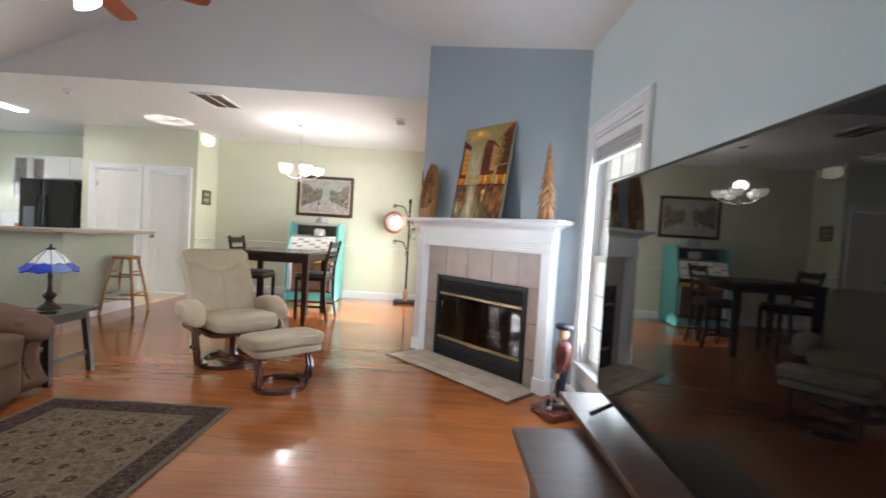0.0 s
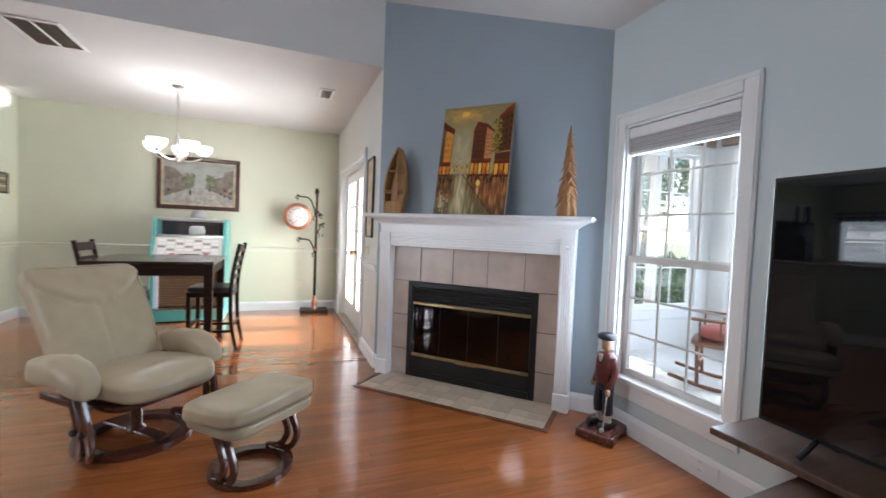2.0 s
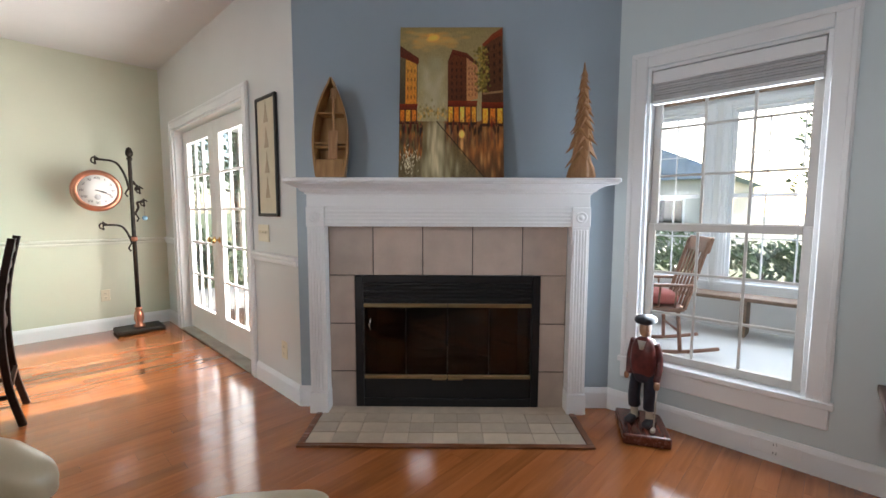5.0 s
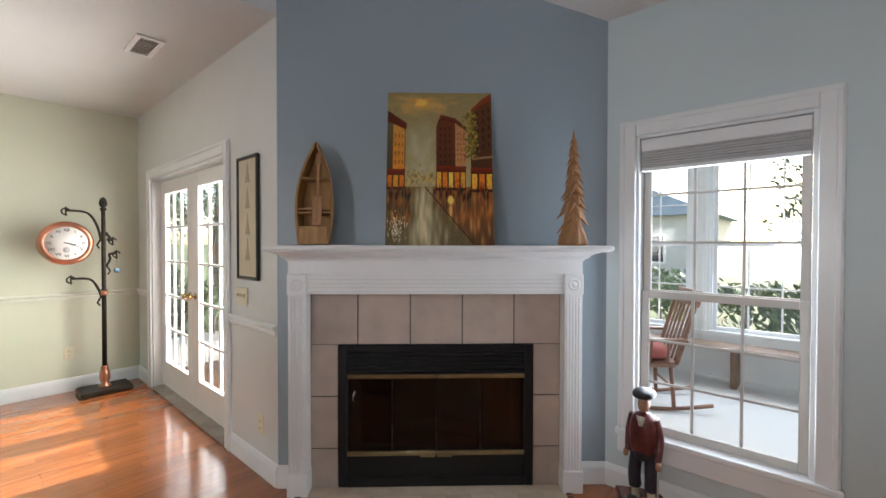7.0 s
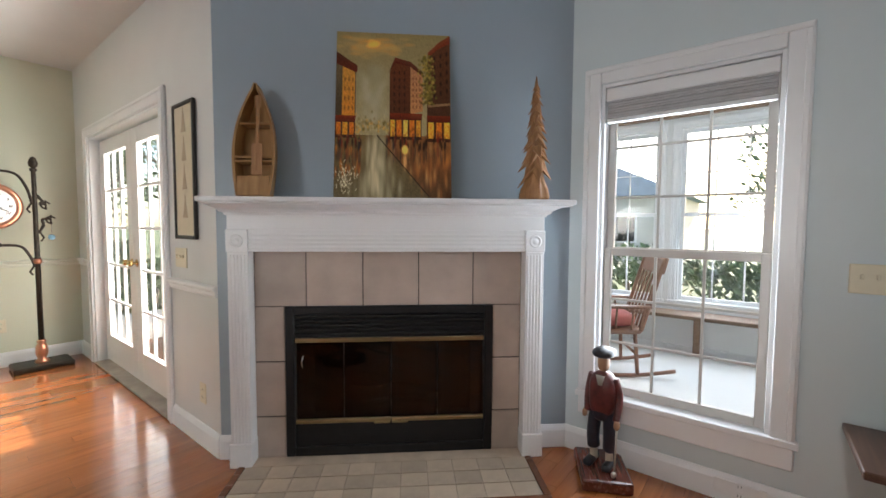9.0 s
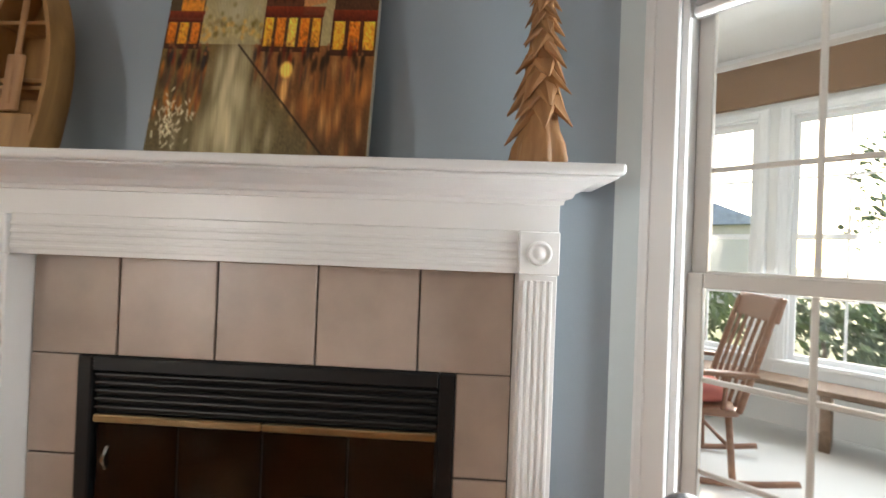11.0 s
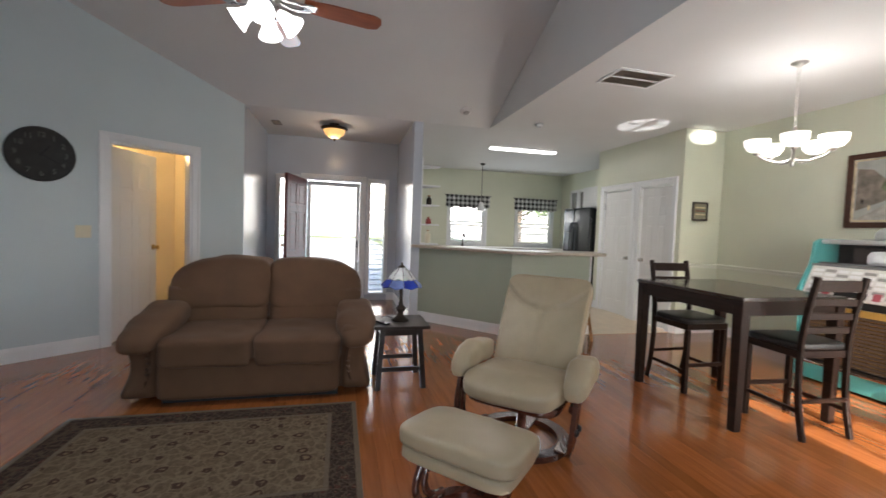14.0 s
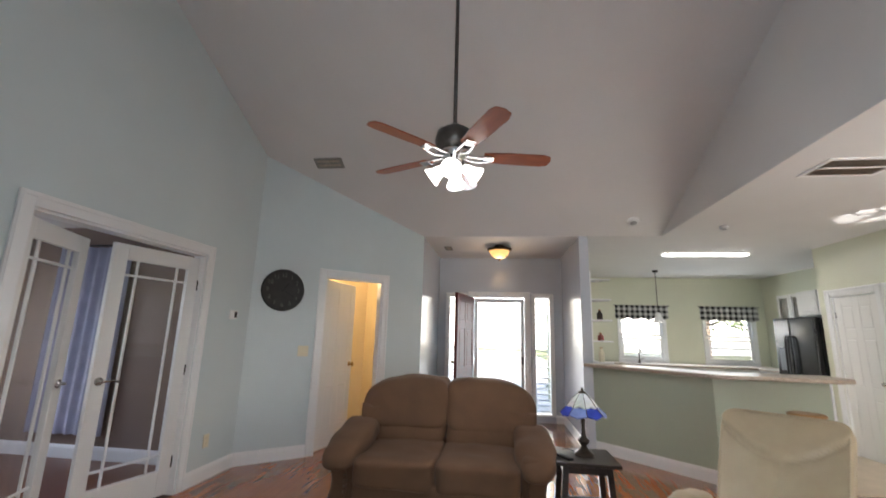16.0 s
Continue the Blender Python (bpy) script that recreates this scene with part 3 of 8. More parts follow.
_sw, _sh = W_FR[1][1] - W_FR[1][0] - 0.04, 2.02
for lo, hi in (((0, 0), (0.06, _sh)), ((_sw - 0.06, 0), (_sw, _sh)), ((0.06, 0), (_sw - 0.06, 0.16)), ((0.06, _sh - 0.07), (_sw - 0.06, _sh))):
    part("frame_bar", box((lo[0], 0, lo[1]), (hi[0], 0.028, hi[1]), 0.003), M_ALU, sto)
_p = part("pane", box((0.06, 0.012, 0.16), (_sw - 0.06, 0.016, _sh - 0.07)), M_GLASS, sto)
_p.visible_shadow = False
part("handle", box((0.018, -0.03, 0.9), (0.042, -0.001, 1.03), 0.006, 2), M_BLACK, sto)
for w in (W_FR[0], W_FR[2]):
    sd = thing("window_sidelight", label="tall narrow white sidelight with horizontal shutters", category="window", kind="structure")
    casing(sd, F_FR, w[0], w[1], w[3], 0.05, z0=w[2])
    put(part("sill", box((w[0], 0, w[2]), (w[1], 0.12, w[2] + 0.03), 0.003), M_TRIM, sd), F_FR)
    me = None
    z = w[2] + 0.08
    while z < w[3] - 0.06:
        if me is None:
            o = put(part("slat", box((w[0] + 0.03, -0.026, -0.004), (w[1] - 0.03, 0.026, 0.004), 0.003), M_TRIM, sd), F_FR @ pose(0, 0.052, z, 14))
            me = o.data
        else:
            put(shared("slat", me, sd), F_FR @ pose(0, 0.052, z, 14))
        z += 0.088
    p = put(part("pane", box((w[0] + 0.02, 0.1, w[2] + 0.03), (w[1] - 0.02, 0.104, w[3] - 0.02)), M_GLASS, sd), F_FR)
    p.visible_shadow = False


def sash_window(name, fm, w, label, cols=3, rows=2, stool=True, wide=0.088, thick=0.12, sash=None, bar=0.008, meet=0.5):
    sash = sash or M_TRIM
    ob = thing(name, label=label, category="window", kind="structure")
    s0, s1, z0, z1 = w
    casing(ob, fm, s0, s1, z1, wide, z0=z0, thick=thick)
    if stool:
        put(part("window_sill", box((s0 - wide - 0.012, -0.035, z0 - 0.028), (s1 + wide + 0.012, 0.12, z0 + 0.005), 0.004), M_TRIM, ob), fm)
        put(part("apron", box((s0 - wide, -0.018, z0 - 0.13), (s1 + wide, -0.001, z0 - 0.029), 0.005), M_TRIM, ob), fm)
    zm = z0 + meet * (z1 - z0)
    for lo, hi, y in ((z0 + 0.004, zm + 0.02, 0.045), (zm - 0.02, z1 - 0.02, 0.08)):
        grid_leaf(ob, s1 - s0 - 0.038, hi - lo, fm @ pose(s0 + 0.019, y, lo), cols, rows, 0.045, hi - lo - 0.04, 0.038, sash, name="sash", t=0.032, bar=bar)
    return ob


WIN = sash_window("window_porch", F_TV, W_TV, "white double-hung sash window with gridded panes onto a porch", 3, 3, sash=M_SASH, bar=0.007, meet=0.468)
for w in W_KW:
    sash_window("window_kitchen", F_KW, w, "white sash window over the kitchen counter", 2, 2, wide=0.06)


# baseboards and chair rail


def strip(name, fm, s0, s1, prof, label, paint_mat=None):
    """A moulding along a wall's face from an (out, up) outline."""
    bm = BM()
    vs0 = [bm.verts.new((s0, -a, b)) for a, b in prof]
    vs1 = [bm.verts.new((s1, -a, b)) for a, b in prof]
    n = len(prof)
    for i in range(n):
        bm.faces.new((vs0[i], vs0[(i + 1) % n], vs1[(i + 1) % n], vs1[i]))
    bm.faces.new(vs0)
    bm.faces.new(vs1[::-1])
    bmesh.ops.transform(bm, matrix=fm, verts=bm.verts)
    return struct(name, bm, paint_mat or M_TRIM, label, name.replace("_", " "))


BASE = [(0.001, 0.0), (0.016, 0.0), (0.016, 0.1), (0.012, 0.115), (0.006, 0.13), (0.001, 0.132)]
RAIL = [(0.001, 0.89), (0.012, 0.89), (0.016, 0.905), (0.014, 0.92), (0.028, 0.93), (0.028, 0.945), (0.012, 0.953), (0.001, 0.953)]
BL = "white painted baseboard"
for fm, a, b in ((F_TV, 0, PB[1] - YG), (F_CH, 0.0, UC - 0.84), (F_CH, UC + 0.84, LA), (F_PT, 0, W_PT[0] - 0.09), (F_PT, W_PT[1] + 0.09, YD - YS), (F_DN, 0, 2.87 + XP), (F_NI, 0, YD - 8.33),
                 (F_AN, 0, W_AN[0] - 0.09), (F_AN, W_AN[1] + 0.09, LD), (F_GB, 0, W_GB[0] - 0.09), (F_GB, W_GB[1] + 0.09, XT + 2.45), (F_FR, 0, W_FR[0][0] - 0.05), (F_CL, 0.0, 0.07), (F_CL, 1.79, 1.91)):
    strip("baseboard", fm, a, b, BASE, BL)
strip("baseboard", wall_frame((XE, 4.87), (XF, 4.87))[0], 0, 1.7, BASE, BL)
strip("baseboard", wall_frame((XF, 2.73), (XE, 2.73))[0], 0, 1.7, BASE, BL)
CL = "white chair rail moulding"
M_RAIL = mat("pale_mint_rail_paint", (0.69, 0.70, 0.60), 0.35, noise_scale=3, vary=0.02)
for fm, a, b in ((F_PT, 0.0, W_PT[0] - 0.09), (F_PT, W_PT[1] + 0.09, YD - YS)):
    strip("chair_rail", fm, a, b, RAIL, CL)
for fm, a, b in ((F_DN, 0, 2.87 + XP), (F_NI, 0, YD - 8.33)):
    strip("chair_rail", fm, a, b, RAIL, "pale mint chair rail moulding", M_RAIL)

# half wall of the breakfast bar with its counter
BAR = [(-3.97, 5.0), (-2.95, 5.97), (-2.95, 7.05)]
bm = BM()
add_prism(bm, [BAR[0], BAR[1], BAR[2], (-3.07, 7.05), (-3.07, 6.02), (-4.06, 5.09)], 0.0, 1.03)
struct("wall_bar", bm, M_SAGE, "sage green half wall under the breakfast bar", "wall")
struct("trim_bar_end", box((-3.08, 7.051, 0.0), (-2.94, 7.075, 1.029), 0.004), M_TRIM, "white end trim of the breakfast bar wall", "trim")
F_B1 = wall_frame(BAR[1], BAR[0])[0]
F_B2 = wall_frame(BAR[2], BAR[1])[0]
strip("baseboard", F_B1 @ Matrix.Diagonal((1, 1, 1, 1)), 0, 1.4, BASE, BL)
strip("baseboard", F_B2, 0, 1.08, BASE, BL)
M_COUNTER = mat("mottled_beige_laminate", (0.42, 0.35, 0.29), 0.3, noise_scale=60, vary=0.25)
ctr = thing("bar_counter", (0, 0, 1.03), label="mottled beige laminate counter on the breakfast bar", category="counter")
bm = BM()
add_prism(bm, [(-3.86, 4.86), (-2.72, 5.86), (-2.66, 5.98), (-2.62, 6.95), (-2.68, 7.1), (-2.8, 7.14), (-3.14, 7.14), (-3.14, 6.06), (-4.2, 5.06)], 0.0, 0.04, 0.008)
part("worktop", bm, M_COUNTER, ctr)

# ---- fireplace ----
SURROUND = mat("white_mantel_paint", (0.80, 0.80, 0.80), 0.3, noise_scale=4, vary=0.02)
M_TILE = mat("taupe_ceramic_tile", (0.44, 0.355, 0.30), 0.32, noise_scale=5, vary=0.13, per_object=0.07, bump=0.03, bump_scale=40)
M_GROUT = mat("dark_grout", (0.10, 0.085, 0.075), 0.9, noise_scale=30, vary=0.15)
M_HEARTH = mat("mottled_hearth_tile", (0.46, 0.365, 0.275), 0.3, noise_scale=9, vary=0.15, per_object=0.22, bump=0.03)
F_FP = F_CH @ pose(UC, 0, 0)      # x along the wall, y into the wall, middle of the fireplace

mantel = thing("fireplace_mantel", label="white painted wooden mantelpiece with fluted pilasters", category="mantel")
mantel.matrix_world = F_FP
PO, PI = 0.835, 0.732             # pilaster's outer and inner edge
for sgn in (-1, 1):
    lo, hi = sorted((sgn * PI, sgn * PO))
    bm = BM()
    add_box(bm, (lo, -0.1, 0.0), (hi, -0.001, 1.145), 0.002)
    pil = part("pilaster", bm, SURROUND, mantel)
    for i in range(5):
        x = lo + 0.012 + i * 0.0175
        part("flute", box((x, -0.1045, 0.14), (x + 0.0115, -0.099, 1.13), 0.0025), SURROUND, pil)
    part("plinth_block", box((lo - 0.006, -0.112, 0.0), (hi + 0.006, -0.0015, 0.13), 0.004), SURROUND, mantel)
    bm = BM()
    add_box(bm, (lo - 0.003, -0.11, 1.145), (hi + 0.003, -0.0015, 1.262), 0.003)
    c = pose((lo + hi) / 2, -0.11, 1.203, 90)
    add_lathe(bm, [(0.034, -0.001), (0.034, 0.004), (0.026, 0.006), (0.022, 0.002), (0.016, 0.002), (0.012, 0.006), (0.0, 0.008)], 20, m=c)
    part("corner_block", bm, SURROUND, mantel)
bm = BM()
add_box(bm, (-PI + 0.003, -0.095, 1.147), (PI - 0.003, -0.001, 1.262), 0.002)
frz = part("fluted_frieze", bm, SURROUND, mantel)
for i in range(4):
    z = 1.162 + i * 0.022
    part("flute", box((-PI + 0.004, -0.101, z), (PI - 0.004, -0.094, z + 0.013), 0.003), SURROUND, frz)
part("frieze_board", box((-PO - 0.003, -0.09, 1.2625), (PO + 0.003, -0.001, 1.352), 0.002), SURROUND, mantel)
bm = BM()
prof = [(0.09, 1.335), (0.1, 1.336), (0.103, 1.348), (0.118, 1.352), (0.126, 1.366), (0.146, 1.378), (0.172, 1.388), (0.18, 1.396), (0.18, 1.3965), (0.03, 1.3965), (0.03, 1.335)]
for k in range(1):
    n = len(prof)
    va = [bm.verts.new((-PO - (a - 0.09), -a, b)) for a, b in prof]
    vb = [bm.verts.new((PO + (a - 0.09), -a, b)) for a, b in prof]
    for i in range(n):
        bm.faces.new((va[i], va[(i + 1) % n], vb[(i + 1) % n], vb[i]))
    bm.faces.new(va)
    bm.faces.new(vb[::-1])
part("crown_moulding", bm, SURROUND, mantel)
for sgn in (-1, 1):
    bm = BM()
    pts = [(0.0, 1.335), (0.012, 1.348), (0.035, 1.366), (0.08, 1.388), (0.09, 1.3965), (-0.02, 1.3965), (-0.02, 1.335)]
    va = [bm.verts.new((sgn * (PO + a), -0.001, b)) for a, b in pts]
    vb = [bm.verts.new((sgn * (PO + a), -0.1, b)) for a, b in pts]
    n = len(pts)
    for i in range(n):
        bm.faces.new((va[i], va[(i + 1) % n], vb[(i + 1) % n], vb[i]))
    bm.faces.new(va)
    bm.faces.new(vb[::-1])
    part("side_moulding", bm, SURROUND, mantel)
part("shelf", box((-0.96, -0.235, 1.397), (0.925, -0.001, 1.424), 0.009, 3), SURROUND, mantel)
part("shelf_bead", box((-0.947, -0.222, 1.389), (0.912, -0.001, 1.3968), 0.003), SURROUND, mantel)

surround = thing("tile_surround", label="taupe ceramic tile surround with dark grout", category="tiles")
surround.matrix_world = F_FP
bm = BM()
add_box(bm, (-PI - 0.001, -0.012, 0.845), (PI + 0.001, -0.001, 1.146))
add_box(bm, (-PI - 0.001, -0.012, 0.0), (-0.572, -0.001, 0.845))
add_box(bm, (0.572, -0.012, 0.0), (PI + 0.001, -0.001, 0.845))
part("grout", bm, M_GROUT, surround)
cuts = [-PI, -0.457, -0.152, 0.153, 0.458, PI]
for a, b in zip(cuts, cuts[1:]):
    part("tile", box((a + 0.003, -0.02, 0.846), (b - 0.003, -0.011, 1.144), 0.003), M_TILE, surround)
for a, b in ((-PI, -0.572), (0.572, PI)):
    for z0, z1 in ((0.0, 0.231), (0.236, 0.537), (0.542, 0.842)):
        part("tile", box((a + 0.003, -0.02, z0 + 0.002), (b - 0.001, -0.011, z1), 0.003), M_TILE, surround)

M_DULLBRASS = mat("dulled_antique_brass", (0.40, 0.31, 0.17), 0.3, 1.0, noise_scale=12, vary=0.15)
firebox = thing("fireplace_insert", label="black metal fireplace insert with glass doors and brass trim", category="fireplace")
firebox.matrix_world = F_FP
M_SOOT = mat("sooty_firebrick", (0.07, 0.07, 0.072), 0.9, noise_scale=9, vary=0.4, bump=0.4, bump_scale=25)
bm = BM()
for lo, hi in (((-0.55, 0.35, 0.035), (0.55, 0.4, 0.83)), ((-0.55, 0.0, 0.035), (-0.5, 0.349, 0.83)), ((0.5, 0.0, 0.035), (0.55, 0.349, 0.83)), ((-0.499, 0.0, 0.035), (0.499, 0.349, 0.09)), ((-0.499, 0.0, 0.78), (0.499, 0.349, 0.83))):
    add_box(bm, lo, hi)
part("fire_chamber", bm, M_SOOT, firebox)
for lo, hi in (((-0.571, -0.03, 0.008), (-0.525, -0.002, 0.843)), ((0.525, -0.03, 0.008), (0.571, -0.002, 0.843)), ((-0.524, -0.03, 0.8), (0.524, -0.002, 0.843)), ((-0.524, -0.03, 0.008), (0.524, -0.002, 0.06))):
    part("face_frame", box(lo, hi, 0.004), M_BLACK, firebox)
for z0, z1, n in ((0.665, 0.8, 5), (0.06, 0.19, 0)):
    if n:
        for i in range(n):
            z = z0 + 0.012 + i * (z1 - z0 - 0.012) / n
            part("louvre", box((-0.523, -0.012, -0.009), (0.523, 0.002, 0.009), 0.003), M_BLACK, firebox).matrix_local = pose(0, -0.008, z + 0.012, 32)
        part("louvre_backing", box((-0.523, 0.004, z0), (0.523, 0.012, z1)), M_DARKSLOT, firebox)
    else:
        part("lower_panel", box((-0.523, -0.02, z0), (0.523, 0.004, z1), 0.004), M_BLACK, firebox)
M_SMOKE = glass_mat("smoked_fire_glass", (0.30, 0.30, 0.31), 0.03, 0.06)
for z in (0.655, 0.2):
    bm = BM()
    for i in range(2):
        a = -0.522 + i * 0.523
        add_box(bm, (a, -0.026, z - 0.012), (a + 0.52, -0.006, z + 0.012), 0.004)
    part("brass_trim", bm, M_DULLBRASS, firebox)
for i in range(4):
    a = -0.52 + i * 0.26
    g = part("glass_door", box((a + 0.004, -0.012, 0.213), (a + 0.256, -0.007, 0.643)), M_SMOKE, firebox)
    part("door_edge", box((a - 0.0004, -0.0125, 0.213), (a + 0.0012, -0.0066, 0.643)), M_BLACK, firebox)
for x in (-0.03, 0.03):
    part("door_pull", box((x - 0.045 + (0.02 if x > 0 else -0.02), -0.034, 0.183), (x + 0.045 + (0.02 if x > 0 else -0.02), -0.026, 0.196), 0.003), M_DULLBRASS, firebox)
bm = BM()
add_tube(bm, [(0.48, -0.014, 0.50), (0.488, -0.022, 0.53), (0.48, -0.014, 0.57)], 0.006)
part("damper_handle", bm, M_STEEL, firebox)
logs = thing("fire_logs", label="charred gas logs on a dark grate", category="logs")
logs.matrix_world = F_FP
M_LOG = mat("charred_log", (0.10, 0.075, 0.055), 0.9, noise_scale=14, vary=0.5, bump=0.6, bump_scale=30)
for i, (x0, x1, y, z, r) in enumerate(((-0.3, 0.3, 0.2, 0.2, 0.05), (-0.25, 0.22, 0.11, 0.19, 0.045), (-0.2, 0.26, 0.16, 0.28, 0.04))):
    bm = BM()
    add_tube(bm, curve_pts([(x0, y, z), (x0 * 0.3 + x1 * 0.1, y + 0.02, z + 0.015), (x1 * 0.5, y - 0.01, z), (x1, y + 0.01, z + 0.01)]), r, 10)
    part("log", bm, M_LOG, logs)
bm = BM()
for i in range(6):
    add_box(bm, (-0.28 + i * 0.11, 0.06, 0.09), (-0.265 + i * 0.11, 0.27, 0.15), 0.002)
part("grate", bm, M_BLACK, logs)

# hearth: tiles flush with the floor in a dark wood border
hearth = thing("hearth", label="mottled square tile hearth let into the floor with wood edging", category="hearth")
hearth.matrix_world = F_FP
part("bed", box((-0.74, -0.45, -0.004), (0.76, -0.114, 0.004)), mat("sandy_grout", (0.36, 0.29, 0.22), 0.9, noise_scale=30, vary=0.15), hearth)
cols, rows = 11, 3
tw, th_ = 1.5 / cols, 0.336 / rows
tm = None
for i in range(cols):
    for j in range(rows):
        x, y = -0.74 + i * tw, -0.45 + j * th_
        if tm is None:
            b_ = box((0.002, 0.002, 0.0), (tw - 0.002, th_ - 0.002, 0.009), 0.0015)
            o = part("hearth_tile", b_, M_HEARTH, hearth)
            o.matrix_local = pose(x, y, 0)
            tm = o.data
        else:
            shared("hearth_tile", tm, hearth, (x, y, 0))
bm = BM()
add_box(bm, (-0.73, -0.113, 0.0), (0.73, -0.021, 0.008), 0.001)
part("inner_tile_strip", bm, M_HEARTH, hearth)
M_DKWOOD = wood_mat("dark_walnut_edging", (0.10, 0.035, 0.015), (0.20, 0.075, 0.03), 0.25, coat=0.2)
for lo, hi in (((-0.775, -0.485, 0.0), (0.795, -0.4505, 0.012)), ((-0.775, -0.45, 0.0), (-0.7405, -0.114, 0.012)), ((0.7605, -0.45, 0.0), (0.795, -0.114, 0.012))):
    part("wood_edging", box(lo, hi, 0.003), M_DKWOOD, hearth)


# ---- oil paintings ----


def paint(name, c, vary=0.35, scale=18):
    return mat("oil_paint_" + name, c, 0.38, noise_scale=scale, vary=vary, bump=0.35, bump_scale=60)


P_SKY = paint("grey_sky", (0.17, 0.165, 0.115), 0.3, 5)
P_BRICK, P_DARK = paint("brick_brown", (0.12, 0.035, 0.018)), paint("umber", (0.03, 0.018, 0.012))
P_CREAM = paint("cream", (0.50, 0.42, 0.27))


def patch(parent, name, outline, material, lift):
    """A stroke of paint on a canvas: an outline in the canvas's x and z, lifted toward the viewer (-y)."""
    bm = BM()
    add_prism(bm, [(x, z) for x, z in outline], 0.0, 0.0012, m=Matrix(((1, 0, 0, 0), (0, 0, -1, -lift), (0, 1, 0, 0), (0, 0, 0, 1))))
    return part(name, bm, material, parent)


def rect(x0, z0, x1, z1):
    return [(x0, z0), (x1, z0), (x1, z1), (x0, z1)]


def blob(cx, cz, rx, rz, n=9, seed=0):
    r = random.Random(seed)
    return [(cx + rx * math.cos(2 * math.pi * i / n) * r.uniform(0.75, 1.15), cz + rz * math.sin(2 * math.pi * i / n) * r.uniform(0.75, 1.15)) for i in range(n)]


canvas = thing("street_painting", label="unframed oil painting of a rainy city street leaning on the mantel", category="painting")
canvas.matrix_world = F_FP @ Matrix.Diagonal((-1, 1, 1, 1)) @ pose(0.018, -0.17, 1.424, -10.4)
W2, HP = 0.3, 0.905

def street_colours(nx, nz, seed=5):
    """Dab a rainy street in oils onto an nx by nz grid, stroke over stroke; x from 0 to 1, z from 0 (bottom) to 1."""
    r = random.Random(seed)
    gx, gz = np.meshgrid(np.linspace(0, 1, nx), np.linspace(0, 1, nz))
    c = np.zeros((nz, nx, 3)) + np.array((0.27, 0.225, 0.12))
    c *= (1.0 - 0.35 * np.abs(gx - 0.4))[..., None]

    def dab(x, z, rx, rz, col, a=0.8, tilt=0.0, hard=2.0):
        x0, x1 = int(max(0, (x - 3 * (rx + rz)) * nx)), int(min(nx, (x + 3 * (rx + rz)) * nx + 1))
        z0, z1 = int(max(0, (z - 3 * (rx + rz)) * nz)), int(min(nz, (z + 3 * (rx + rz)) * nz + 1))
        if x1 <= x0 or z1 <= z0:
            return
        u, v = gx[z0:z1, x0:x1] - x, gz[z0:z1, x0:x1] - z
        u = u + tilt * v
        k = a * np.exp(-((u / rx) ** 2 + (v / rz) ** 2) ** hard)
        bristle = 0.92 + 0.16 * np.sin(u * 420 + v * 60 + x * 90)
        c[z0:z1, x0:x1] += k[..., None] * (np.array(col) * bristle[..., None] - c[z0:z1, x0:x1])

    def fill(pts, low, high, soft=0.004, grain=0.12):
        """Block in a shape, its tone passing from low to high up the canvas."""
        inside = np.zeros_like(gx, dtype=bool)
        for (xa, za), (xb, zb) in zip(pts, pts[1:] + pts[:1]):
            if za != zb:
                inside ^= ((za > gz) != (zb > gz)) & (gx < (xb - xa) * (gz - za) / (zb - za) + xa)
        zs = [p[1] for p in pts]
        k = np.clip((gz - min(zs)) / (max(zs) - min(zs)), 0, 1)[..., None]
        tone = (np.array(low) * (1 - k) + np.array(high) * k) * (1 + grain * grainy[..., None])
        c[inside] = (0.06 * c + 0.94 * tone)[inside]

    rs = np.random.RandomState(seed)
    grainy = rs.randn(nz, nx)
    for _ in range(2):
        grainy = (grainy + np.roll(grainy, 1, 0) + np.roll(grainy, 2, 0) + np.roll(grainy, 1, 1)) / 2.6
    grainy = np.clip(grainy, -2, 2)
    gold, amber, umber, olive = (0.62, 0.30, 0.05), (0.72, 0.36, 0.06), (0.03, 0.016, 0.01), (0.15, 0.13, 0.035)
    brick, maroon = (0.095, 0.03, 0.014), (0.12, 0.022, 0.012)
    # sky with a low sun behind cloud, mist down the street
    fill([(0, 0.35), (1, 0.35), (1, 1.01), (0, 1.01)], (0.30, 0.27, 0.18), (0.22, 0.19, 0.105), grain=0.07)
    for i in range(130):
        dab(r.gauss(0.33, 0.13), r.gauss(0.915, 0.03), 0.05, 0.012, r.choice(((0.55, 0.30, 0.08), (0.42, 0.30, 0.13), (0.33, 0.27, 0.15))), 0.3)
    for i in range(14):
        dab(r.gauss(0.32, 0.025), r.gauss(0.925, 0.010), 0.03, 0.014, (0.78, 0.46, 0.12), 0.4)
    for i in range(130):
        dab(r.gauss(0.32, 0.07), r.uniform(0.46, 0.78), 0.03, 0.035, r.choice(((0.36, 0.35, 0.27), (0.42, 0.42, 0.36), (0.25, 0.24, 0.17))), 0.18, r.uniform(-0.4, 0.4), 1.0)
    # wet street and pavement
    fill([(0, 0), (0.82, 0), (0.36, 0.37), (0, 0.37)], (0.10, 0.085, 0.055), (0.13, 0.09, 0.04))
    fill([(0.82, 0), (1, 0), (1, 0.37), (0.36, 0.37)], (0.075, 0.04, 0.022), (0.20, 0.09, 0.035))
